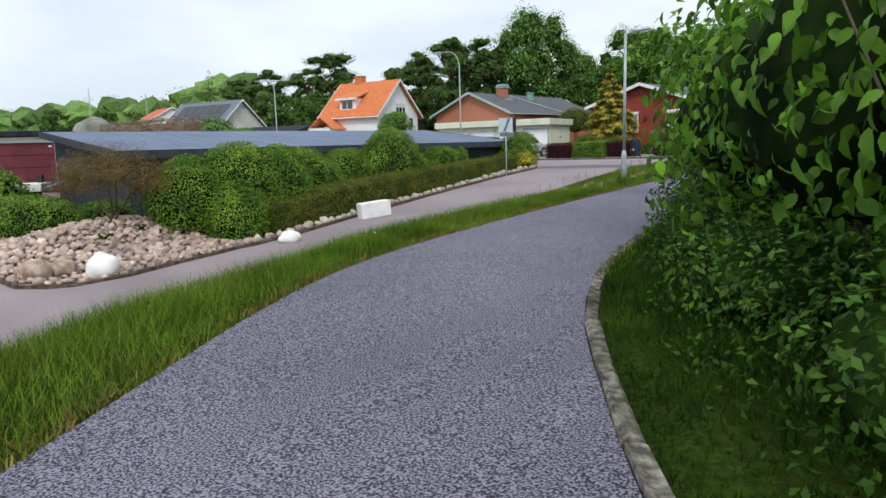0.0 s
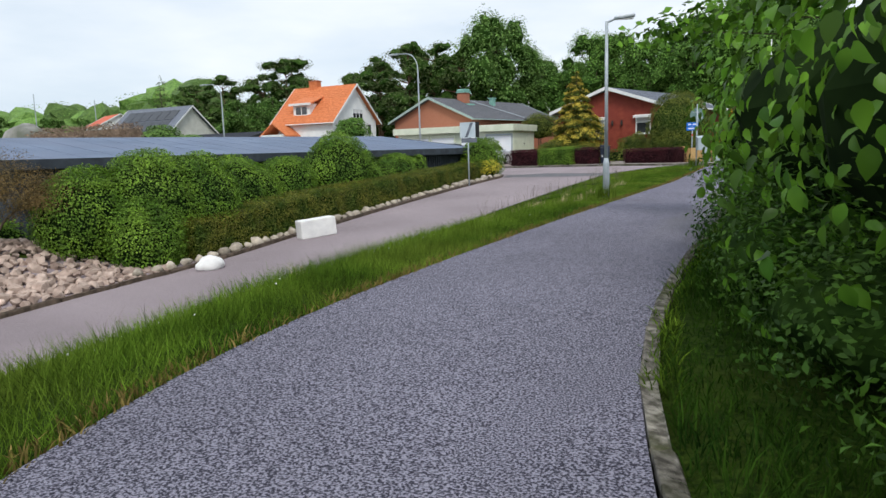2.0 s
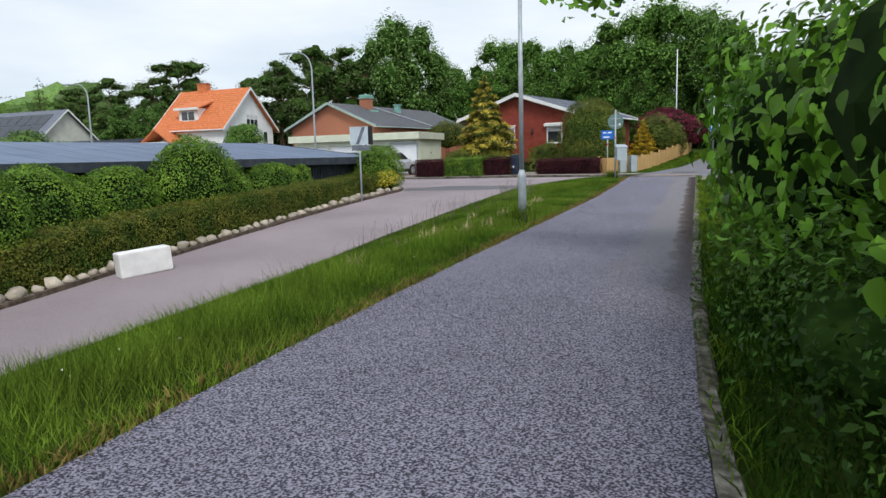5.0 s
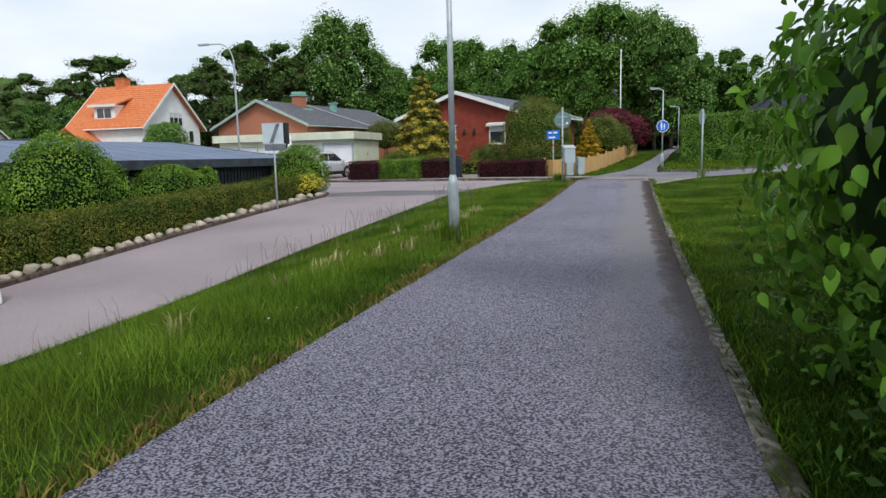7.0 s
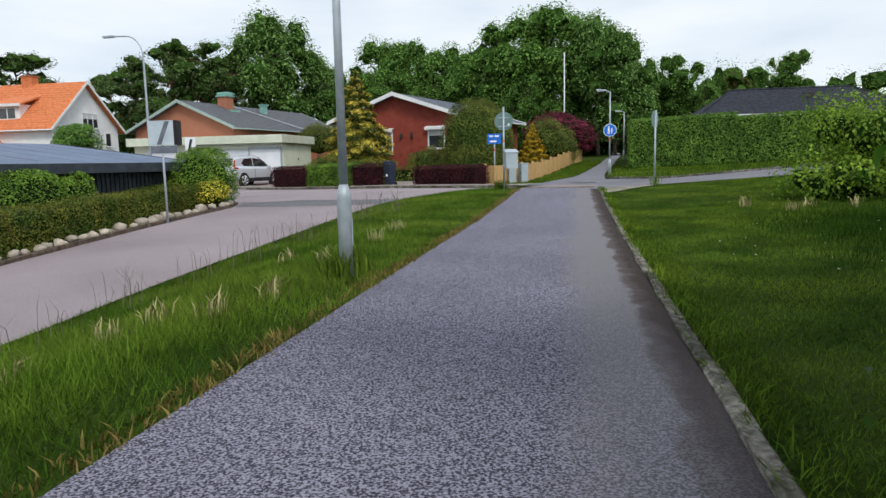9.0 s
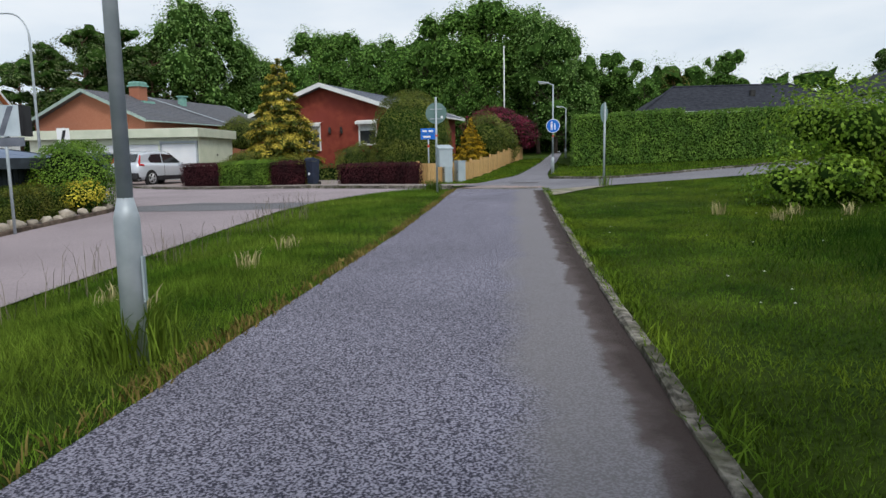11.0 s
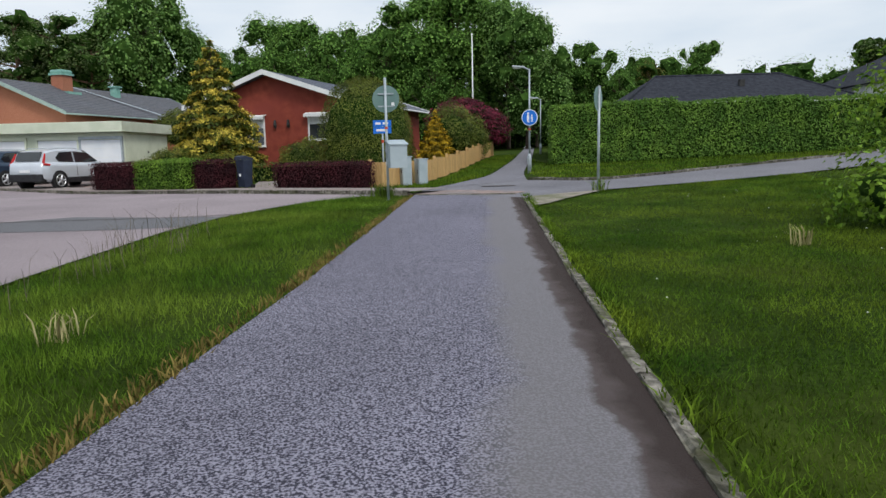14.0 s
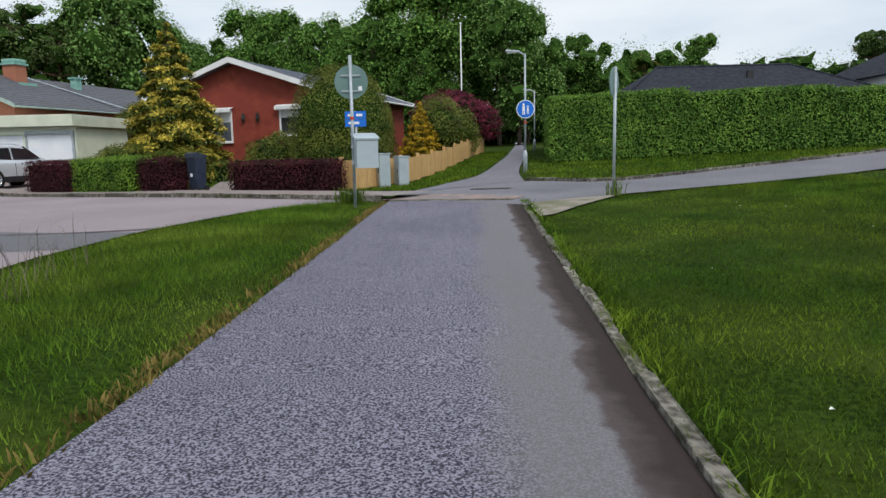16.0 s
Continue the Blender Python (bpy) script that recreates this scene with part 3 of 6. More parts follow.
    v = p[:, None, :] + size[:, None, None] * (loc[None, :, 0, None] * s[:, None, :] + loc[None, :, 1, None] * d[:, None, :] + loc[None, :, 2, None] * nn[:, None, :])
    f = q[None] + (np.arange(n) * len(loc))[:, None, None]
    return v.reshape(-1, 3), f.reshape(-1, 4)


def bumps(u, seed, amp):
    """A smooth uneven factor over directions or places."""
    r = np.random.default_rng(seed)
    out = np.ones(len(u))
    for k in range(5):
        w = r.normal(0, 1.6 + 1.4 * k, 3)
        out += amp / (1 + 0.6 * k) * np.sin(u @ w + r.uniform(0, 6.3))
    return out


def blob_points(blobs, n, seed, amp=0.09, shell=(0.72, 1.0), low=-0.9, up=0.25):
    """Points near the skins of several ellipsoids (cx, cy, cz, rx, ry, rz)."""
    b = np.array(blobs, float)
    area = (b[:, 3] * b[:, 4] + b[:, 4] * b[:, 5] + b[:, 3] * b[:, 5])
    pick = rng.choice(len(b), int(n * 1.3), p=area / area.sum())
    u = unit(rng.normal(0, 1, (len(pick), 3)))
    u[:, 2] = np.where(u[:, 2] < low, -u[:, 2], u[:, 2])
    r = rng.uniform(shell[0], shell[1], len(pick)) * bumps(u + pick[:, None] * 1.7, seed, amp)
    p = b[pick, :3] + u * b[pick, 3:] * r[:, None]
    keep = np.ones(len(p), bool)
    for i, c in enumerate(b):
        keep &= (pick == i) | (np.sum(((p - c[:3]) / c[3:]) ** 2, 1) > 0.5)
    nrm = unit(u / b[pick, 3:])
    nrm[:, 2] += up
    return p[keep][:n], nrm[keep][:n]


def core_mesh(name, blobs, parent, shrink=0.72, mat="shade_core", rough=0.12):
    # Solid body inside the leaves, mostly coloured dark for the shade between them.
    bm = bmesh.new()
    for c in blobs:
        m = Matrix.Translation(c[:3]) @ Matrix.Diagonal((c[3] * shrink, c[4] * shrink, c[5] * shrink, 1))
        bmesh.ops.create_icosphere(bm, subdivisions=2, radius=1, matrix=m)
    for v in bm.verts:
        v.co += Vector((noise.noise(v.co * 1.3), noise.noise(v.co * 1.3 + Vector((9, 0, 0))), noise.noise(v.co * 1.3 + Vector((0, 9, 0))))) * rough
    return part(name, bm, mat, parent)


def bush(name, label, category, blobs, n, size, mat, seed=1, amp=0.1, group="", droop=0.2, shade_core=0.74, rich=False, width=0.42, shell=(0.74, 1.02), low=-0.7, x=None, y=None, keep=None, core_mat="shade_core"):
    """A shrub of ellipsoids given around its foot."""
    if x is None:
        x, y = blobs[0][0], blobs[0][1]
    z0 = gz(x, y)
    t = thing(name, label, category, x, y, z0, 0, group)
    local = [(b[0] - x, b[1] - y, b[2] - z0, b[3], b[4], b[5]) for b in blobs]
    p, nr = blob_points(local, n, seed, amp, shell, low)
    if keep is not None:
        k = keep(p[:, 0] + x, p[:, 1] + y, p[:, 2] + z0)
        p, nr = p[k], nr[k]
    size = size * rng.uniform(0.65, 1.25, len(p))
    v, f = leaf_arrays(p, nr, size, droop, width, rich)
    finish("foliage", raw_mesh("foliage", v, f), mat, t, "", rich)
    if shade_core:
        core_mesh("inner_foliage", local, t, shade_core, core_mat)
    bm = bmesh.new()
    for k in range(4):
        a = k * 1.7 + seed
        b = local[k % len(local)]
        tube(bm, [(0.08 * math.cos(a), 0.08 * math.sin(a), -0.05), (b[0] * 0.5 + 0.15 * math.cos(a), b[1] * 0.5 + 0.15 * math.sin(a), max(b[2], 0.3) * 0.6), (b[0] + 0.2 * math.cos(a), b[1] + 0.2 * math.sin(a), max(b[2], 0.4))], [0.035, 0.028, 0.012], 6)
    part("branching_stem", bm, "bark", t)
    return t


def hedge(name, label, x0, y0, x1, y1, width, height, n, size, mat, group="", z0=None, seed=1, core_mat="shade_core", rough_top=0.06, taper=0.0, dz=None):
    """A clipped hedge along a line, standing on the ground."""
    length = math.hypot(x1 - x0, y1 - y0)
    ang = math.degrees(math.atan2(y1 - y0, x1 - x0))
    cx, cy = (x0 + x1) / 2, (y0 + y1) / 2
    base = gz(cx, cy) if z0 is None else z0
    t = thing(name, label, "hedge", cx, cy, base, ang, group)
    fwd = np.array([(x1 - x0) / length, (y1 - y0) / length])

    def ground(u):
        return G(cx + fwd[0] * u, cy + fwd[1] * u) - base
    areas = np.array([length * height, length * height, length * width, width * height, width * height])
    k = rng.choice(5, n, p=areas / areas.sum())
    u, w, h = rng.uniform(-length / 2, length / 2, n), rng.uniform(-0.5, 0.5, n), rng.uniform(0.02, 1, n)
    nr = np.zeros((n, 3))
    wob = bumps(np.stack([u * 1.1, w * 2, h * 2], 1), seed, 0.5) * rough_top
    wid = width * (1 - taper * h)
    depth = rng.uniform(-0.10, 0.02, n)
    yy, zz, uu = w * wid, h * height, u.copy()
    yy = np.where(k == 0, -wid / 2 - wob - depth, yy)
    yy = np.where(k == 1, wid / 2 + wob + depth, yy)
    zz = np.where(k == 2, height + wob + depth, zz)
    uu = np.where(k == 3, -length / 2 - wob - depth, uu)
    uu = np.where(k == 4, length / 2 + wob + depth, uu)
    for i, d in enumerate(((0, -1, 0.25), (0, 1, 0.25), (0, 0, 1), (-1, 0, 0.25), (1, 0, 0.25))):
        nr[k == i] = d
    p = np.stack([uu, yy, zz + ground(uu)], 1)
    v, f = leaf_arrays(p, nr, size * rng.uniform(0.6, 1.3, n), 0.3)
    finish("foliage", raw_mesh("foliage", v, f), mat, t)
    # Solid filling under the leaves; its dark colour stands for shade inside.
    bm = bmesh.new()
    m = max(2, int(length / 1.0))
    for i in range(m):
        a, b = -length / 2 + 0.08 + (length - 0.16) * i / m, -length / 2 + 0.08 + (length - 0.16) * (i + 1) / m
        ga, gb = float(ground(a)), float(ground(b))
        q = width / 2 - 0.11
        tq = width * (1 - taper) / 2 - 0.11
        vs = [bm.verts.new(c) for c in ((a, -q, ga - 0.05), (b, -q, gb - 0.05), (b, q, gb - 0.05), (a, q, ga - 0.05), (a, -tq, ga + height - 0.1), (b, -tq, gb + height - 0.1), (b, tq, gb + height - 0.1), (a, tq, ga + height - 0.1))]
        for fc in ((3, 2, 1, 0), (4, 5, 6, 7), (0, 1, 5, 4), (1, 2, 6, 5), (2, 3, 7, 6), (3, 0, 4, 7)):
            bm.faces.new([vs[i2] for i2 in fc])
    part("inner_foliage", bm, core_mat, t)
    return t


def tree(kind, x, y, top, seed, n=5000, spread=1.0):
    """A tree of the wood: tapered trunk with limbs, and a crown of many leaf clumps."""
    r = random.Random(seed)
    z0 = gz(x, y)
    h = top - z0
    mats = {"d": "leaf_wood", "b": "leaf_birch", "p": "leaf_pine", "s": "leaf_pine", "o": "leaf_orange", "f": "leaf_far"}
    names = {"d": ("broadleaf_tree", "tall dark green broadleaf tree in the wood"), "b": ("birch_tree", "tall pale green birch with hanging twigs"), "p": ("pine_tree", "dark pine with a bare trunk and flat clumps"), "s": ("spruce_tree", "narrow dark spruce standing above the treeline"), "o": ("broadleaf_tree", "bronze-green broadleaf tree behind the clipped hedge"), "f": ("broadleaf_tree", "pale green far tree on the horizon")}
    t = thing(names[kind][0], names[kind][1], "tree", x, y, z0, 0, "wood")
    blobs, limbs = [], []
    bm = bmesh.new()
    lean = (r.uniform(-0.04, 0.04) * h, r.uniform(-0.04, 0.04) * h)
    if kind == "s":
        for i in range(14):
            q = 0.12 + 0.86 * i / 13
            rad = (1.06 - q) * h * 0.26 * r.uniform(0.6, 1.25)
            for a in range(3):
                an = a * 2.1 + i * 1.3
                blobs.append((rad * 0.45 * math.cos(an), rad * 0.45 * math.sin(an), q * h, rad * 0.8, rad * 0.8, h * 0.025))
    elif kind == "p":
        for i in range(30):
            q = r.uniform(0.30, 0.97)
            reach = h * 0.21 * (1.3 - 1.3 * abs(q - 0.6)) * spread
            an = r.uniform(0, 6.28)
            d = reach * r.uniform(0.3, 1.0)
            cx, cy = d * math.cos(an) + lean[0] * q, d * math.sin(an) + lean[1] * q
            rr = h * r.uniform(0.055, 0.12)
            blobs.append((cx, cy, q * h, rr * r.uniform(1.0, 1.6), rr * r.uniform(1.0, 1.6), rr * r.uniform(0.4, 0.75)))
            limbs.append((q - 0.07, cx, cy, q * h))
        blobs.append((lean[0], lean[1], h * 0.95, h * 0.11, h * 0.11, h * 0.05))
    else:
        wide = 0.25 if kind == "b" else 0.30
        for i in range(34):
            q = r.uniform(0.20, 0.94)
            env = math.sin(min(1, (q - 0.05) * 1.05) * math.pi) ** 0.55
            an = r.uniform(0, 6.28)
            d = h * wide * env * r.uniform(0.45, 0.98) * spread
            cx, cy = d * math.cos(an), d * math.sin(an)
            rr = h * r.uniform(0.07, 0.13)
            blobs.append((cx, cy, q * h, rr, rr, rr * (1.25 if kind == "b" else 0.9)))
            limbs.append((max(0.12, q - 0.18), cx, cy, q * h))
        blobs.append((lean[0] * 0.5, 0, h * 0.91, h * 0.10, h * 0.10, h * 0.09))
        blobs.append((0, 0, h * 0.6, h * wide * 0.7 * spread, h * wide * 0.7 * spread, h * 0.26))
    rad = 0.012 * h + 0.08
    tube(bm, [(0, 0, -0.3), (lean[0] * 0.3, lean[1] * 0.3, h * 0.35), (lean[0] * 0.7, lean[1] * 0.7, h * 0.7), (lean[0], lean[1], h * 0.94)], [rad, rad * 0.75, rad * 0.45, 0.03], 7)
    for q, cx, cy, cz in limbs:
        tube(bm, [(lean[0] * q, lean[1] * q, q * h), (cx * 0.6, cy * 0.6, (q * h + cz) / 2), (cx, cy, cz)], [rad * 0.4, rad * 0.25, 0.02], 5)
    part("trunk", bm, "bark_pine" if kind == "p" else "bark", t)
    p, nr = blob_points(blobs, n, seed, 0.13, (0.3, 1.08) if kind in "ps" else (0.6, 1.06), up=0.7)
    v, f = leaf_arrays(p, nr, h * (0.0165 if kind != "p" else 0.0145) * rng.uniform(0.5, 1.3, len(p)), 1.0 if kind == "b" else 0.25, 0.42)
    finish("crown", raw_mesh("crown", v, f), mats[kind], t)
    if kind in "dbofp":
        core_mesh("inner_foliage", blobs, t, 0.56, "shade_core_far", 0.9)
    return t


def grass_mesh(name, poly, density, height, mat, label, lean=0.35, width=0.007, hfun=None, bias=None, fine=False):
    """Blades of grass over an area: a bent blade each."""
    xs, ys = [p[0] for p in poly], [p[1] for p in poly]
    n = int((max(xs) - min(xs)) * (max(ys) - min(ys)) * density)
    x, y = rng.uniform(min(xs), max(xs), n), rng.uniform(min(ys), max(ys), n)
    k = inside(poly, x, y)
    x, y = x[k], y[k]
    if bias is not None:
        k = rng.uniform(0, 1, len(x)) < bias(x, y)
        x, y = x[k], y[k]
    n = len(x)
    h = height * rng.uniform(0.5, 1.25, n)
    if hfun is not None:
        h = h * hfun(x, y)
    a, b = rng.uniform(0, 6.283, n), rng.uniform(0, 6.283, n)
    w = width * rng.uniform(0.7, 1.5, n)
    z = G(x, y) - 0.01
    sx, sy = np.cos(a) * w, np.sin(a) * w
    ln = lean * rng.uniform(0.2, 1.4, n) * h
    lx, ly = np.cos(b) * ln, np.sin(b) * ln
    V = np.stack([np.stack([x - sx, y - sy, z], 1), np.stack([x + sx, y + sy, z], 1),
                  np.stack([x + sx * 0.8 + lx * 0.35, y + sy * 0.8 + ly * 0.35, z + h * 0.6], 1), np.stack([x - sx * 0.8 + lx * 0.35, y - sy * 0.8 + ly * 0.35, z + h * 0.6], 1),
                  np.stack([x + lx + sx * 0.1, y + ly + sy * 0.1, z + h], 1), np.stack([x + lx - sx * 0.1, y + ly - sy * 0.1, z + h], 1)], 1).reshape(-1, 3)
    if fine:
        V = V.reshape(-1, 6, 3)[:, [0, 1, 4]].reshape(-1, 3)
        F = np.arange(n * 3).reshape(-1, 3)
        return tagged(finish(name, raw_mesh(name, V, F), mat), label, "grass", "", "stuff")
    q = np.array([(0, 1, 2, 3), (3, 2, 4, 5)])
    F = (q[None] + (np.arange(n) * 6)[:, None, None]).reshape(-1, 4)
    ob = finish(name, raw_mesh(name, V, F), mat)
    return tagged(ob, label, "grass", "", "stuff")


# ---- plan of the paved surfaces ----
PATH_L = smooth_line([(2, -8), (-1.6, -1.5), (-3.0, 1.6), (-3.81, 3.41), (-4.15, 4.3), (-4.55, 5.8), (-4.8, 8), (-4.95, 12), (-5.0, 18), (-5.02, 27), (-5.0, 36.5)])
PATH_R = smooth_line([(5, -8), (1.4, -1.5), (-0.1, 1.3), (-0.8, 2.7), (-1.2, 3.6), (-1.72, 5.0), (-2.2, 7.3), (-2.42, 11), (-2.45, 18), (-2.42, 27), (-2.4, 36.2)])
ROAD_L = smooth_line([(-22, -6), (-20.5, 7.2), (-16.2, 7.5), (-15.0, 7.9), (-14.2, 9.2), (-13.9, 11), (-13.6, 14), (-13.6, 18), (-13.65, 23), (-13.5, 28), (-13.15, 31.3)])
VERGE_L = smooth_line([(-13, -8), (-11.9, 0), (-11.2, 7.2), (-11.0, 9), (-10.5, 13), (-9.8, 18), (-9.6, 22), (-9.3, 25.7), (-9.0, 29), (-8.6, 32.6), (-8.1, 33.9), (-7.0, 36.0), (-5.6, 36.7)])
KERB_FAR = [(-44, 60), (-31, 52.2), (-19.2, 44.8), (-11.2, 40.3), (-8.6, 38.8), (-6.1, 37.3), (-5.0, 36.75)]
STREET_NEAR = smooth_line([(-13.15, 31.3), (-13.6, 32.2), (-15.2, 33.6), (-18, 36.0), (-22.2, 39.0), (-34, 47), (-47, 56)])
ROAD = VERGE_L + KERB_FAR[::-1][1:] + STREET_NEAR[::-1] + ROAD_L[::-1][1:]
CROSS_N = smooth_line([(-5.0, 38.6), (-4.2, 41), (-1.9, 41.5), (0.24, 39.9), (4.2, 42.2), (12.5, 47.5), (26, 57), (60, 75)])
CROSS_S = smooth_line([(-2.3, 35.4), (-0.44, 36.5), (3.6, 37.9), (6.5, 39.4), (14, 44.2), (30, 54), (64, 70)])
CROSS = [(-5.0, 36.65), (-2.4, 36.3)] + CROSS_S + CROSS_N[::-1]
FAR_L = smooth_line([(-5.0, 38.6), (-4.2, 41), (-3.2, 44), (-2.2, 52), (-1.2, 62), (0.8, 90)])
FAR_R = smooth_line([(-1.9, 41.5), (-1.75, 46), (-1.0, 54), (-0.3, 62), (1.8, 90)])

# ground: one sheet to the horizon, let down a little under the paving
gx = np.concatenate([[-2500, -1200, -600, -350], np.arange(-240, -60, 12), np.arange(-60, -22, 2), np.arange(-22, 16, 0.5), np.arange(16, 60, 2), [70, 90, 140, 300, 700, 2500]])
gy = np.concatenate([[-2500, -900, -300, -100, -50], np.arange(-30, -6, 2), np.arange(-6, 56, 0.5), np.arange(56, 110, 2), [120, 140, 180, 260, 400, 800, 2500]])
GX, GY = np.meshgrid(gx, gy)
GZ = G(GX, GY)
for pl in (PATH_L + PATH_R[::-1], ROAD, CROSS, FAR_L + FAR_R[::-1]):
    GZ = np.where(inside(pl, GX, GY), GZ - 0.12, GZ)
gi = np.arange(GX.size).reshape(GX.shape)
gf = np.stack([gi[:-1, :-1], gi[:-1, 1:], gi[1:, 1:], gi[1:, :-1]], -1).reshape(-1, 4)
tagged(finish("ground", raw_mesh("ground", np.stack([GX.ravel(), GY.ravel(), GZ.ravel()], 1), gf), "soil", None, "", True), "uneven green ground under the grass", "ground", "", "structure")

paved("path", PATH_L + PATH_R[::-1], "asphalt_path", 0.02, 0.8, "grey worn asphalt footpath beside the verge")
paved("road", ROAD, "asphalt_road", 0.015, 1.0, "pale pinkish-grey asphalt road below the path")
paved("road_crossing", CROSS, "asphalt_cross", 0.02, 1.0, "grey asphalt road that crosses the path")
paved("path_far", FAR_L + FAR_R[::-1], "asphalt_far", 0.026, 1.0, "grey asphalt footpath beyond the crossing")
SIDE = [(x, y) for x, y in KERB_FAR] + [(x + 0.75, y + 1.25) for x, y in KERB_FAR[::-1]]
paved("pavement", SIDE, "sidewalk", 0.11, 1.0, "pinkish asphalt pavement behind the kerb")
paved("pavement_apron", [(-5.2, 36.75), (-2.5, 36.4), (-2.2, 37.0), (-4.2, 38.0), (-5.0, 38.0)], "paving_red", 0.032, 0.5, "worn reddish paving where the path meets the road")
paved("road_patch", [(-13.2, 31.2), (-8.7, 31.6), (-8.5, 33.0), (-12.0, 33.6), (-13.6, 32.6)], "asphalt_patch", 0.022, 0.7, "darker asphalt patch across the road mouth")
paved("road_joint", [(-14.0, 32.75), (-8.3, 33.25), (-8.28, 33.33), (-14.0, 32.84)], "dirt_and_shadow", 0.027, 0.6, "dark joint line across the road mouth")
paved("driveway", [(-30.5, 57), (-30.5, 53.2), (-18.4, 45.9), (-18.4, 50), (-23.3, 57)], "paving_red", 0.06, 1.0, "reddish paved driveway before the garages")
paved("garden_path", [(-11.2, 42.1), (-10.0, 41.4), (-12.0, 50.0), (-13.4, 50.0)], "sidewalk", 0.06, 1.0, "pale garden path to the red house")
SANDY = [(-2.25, 33.4), (-1.95, 33.7), (-1.5, 34.6), (-0.95, 35.5), (-0.35, 36.4), (-1.4, 36.05), (-2.25, 35.6)]
# Flat dark sheet painted in for the shadow at the drain.
paved("drain_shadow", [(-3.4, 38.9), (-2.45, 38.95), (-2.35, 39.25), (-3.3, 39.2)], "dirt_and_shadow", 0.034, 0.3, "flat dark patch for the shadow at the drain in the crossing")
paved("dirt_patch", SANDY, "sand", 0.034, 0.3, "worn bare earth at the corner of the lawn")


# ---- kerbs ----
def kerb_row(name, line, label, length=1.0, width=0.14, height=0.09, side=1, mat="kerb", sink=0.15):
    root = tagged(new(name), label, "kerb", "", "structure")
    shared = []
    for k in range(4):
        bm = bmesh.new()
        box(bm, 0.008, length - 0.008, -width / 2, width / 2, -sink, height, 0.018)
        for v in bm.verts:
            v.co += Vector((0, random.uniform(-0.011, 0.011), random.uniform(-0.012, 0.01)))
        me = bpy.data.meshes.new("kerbstone")
        bm.to_mesh(me)
        bm.free()
        me.materials.append(M[mat])
        shared.append(me)
    pts = np.array(line)
    seg = np.linalg.norm(np.diff(pts, axis=0), axis=1)
    s = np.concatenate([[0], np.cumsum(seg)])
    i, d = 0, 0.0
    while d + length < s[-1]:
        a = np.array([np.interp(d, s, pts[:, 0]), np.interp(d, s, pts[:, 1])])
        b = np.array([np.interp(d + length, s, pts[:, 0]), np.interp(d + length, s, pts[:, 1])])
        za, zb = gz(*a), gz(*b)
        o = new("kerbstone", shared[i % 4])
        o.parent = root
        ang = math.degrees(math.atan2(b[1] - a[1], b[0] - a[0]))
        nx, ny = math.sin(radians(ang)) * side * width / 2, -math.cos(radians(ang)) * side * width / 2
        o.matrix_basis = pose(a[0] + nx, a[1] + ny, za + random.uniform(-0.012, 0.008), 0, -math.degrees(math.atan2(zb - za, length)), ang + random.uniform(-0.8, 0.8))
        d += length
        i += 1
    return root


kerb_row("kerb_path", [q for q in PATH_R if -3 < q[1] < 36], "weathered mossy concrete kerb along the path", 1.0, 0.09, 0.045)
kerb_row("kerb_street", KERB_FAR[1:], "pale worn granite kerb of the street", 1.0, 0.13, 0.12, -1)
kerb_row("kerb_crossing", [q for q in CROSS_N if q[0] > -1.95 and q[0] < 30], "low concrete kerb before the clipped hedge", 1.0, 0.12, 0.10, -1)
kerb_row("kerb_drop", [(-5.0, 36.7), (-2.4, 36.35)], "sunken kerbstones across the end of the path", 0.85, 0.12, 0.035, 1)
kerb_row("bed_edging", [q for q in ROAD_L if q[1] > 7.2] + STREET_NEAR[1:10], "dark timber edging of the planted bed", 1.2, 0.10, 0.10, -1, "bark")


# ---- stones ----
def stone_meshes(mat, count, lo, hi, flat=0.75, pts=13):
    out = []
    for k in range(count):
        r = random.Random(k * 7 + int(hi * 1000))
        bm = bmesh.new()
        s = r.uniform(lo, hi)
        for i in range(pts):
            v = Vector((r.gauss(0, 1), r.gauss(0, 1), r.gauss(0, 1))).normalized()
            bm.verts.new((v.x * s * r.uniform(0.85, 1.35), v.y * s, v.z * s * flat))
        bmesh.ops.convex_hull(bm, input=bm.verts[:])
        bmesh.ops.delete(bm, geom=[v for v in bm.verts if not v.link_faces], context="VERTS")
        me = bpy.data.meshes.new("stone")
        bm.to_mesh(me)
        bm.free()
        me.polygons.foreach_set("use_smooth", [pts > 12] * len(me.polygons))
        me.materials.append(M[mat])
        out.append(me)
    return out


row_root = tagged(new("stone_row"), "row of rounded pale cobbles along the hedge bed", "stones", "", "structure")
cob = stone_meshes("cobble", 8, 0.11, 0.16, 0.75, 18)
line = [q for q in ROAD_L if q[1] > 12.0] + STREET_NEAR[1:8]
pts = np.array(line)
ss = np.concatenate([[0], np.cumsum(np.linalg.norm(np.diff(pts, axis=0), axis=1))])
d, i = 0.1, 0
while d < ss[-1] - 0.2:
    x, y = float(np.interp(d, ss, pts[:, 0])) - 0.27 + random.uniform(-0.04, 0.04), float(np.interp(d, ss, pts[:, 1]))
    o = new("stone", cob[random.randrange(8)])
    o.parent = row_root
    k = random.uniform(0.8, 1.3)
    o.matrix_basis = pose(x, y, gz(x, y) + 0.10 * k, random.uniform(-15, 15), random.uniform(-15, 15), random.uniform(0, 360)) @ Matrix.Scale(k, 4)
    d += random.uniform(0.24, 0.40) * k
    i += 1

bed_root = tagged(new("stone_bed"), "mound of loose pinkish field stones under the bare shrub", "stones", "", "structure")
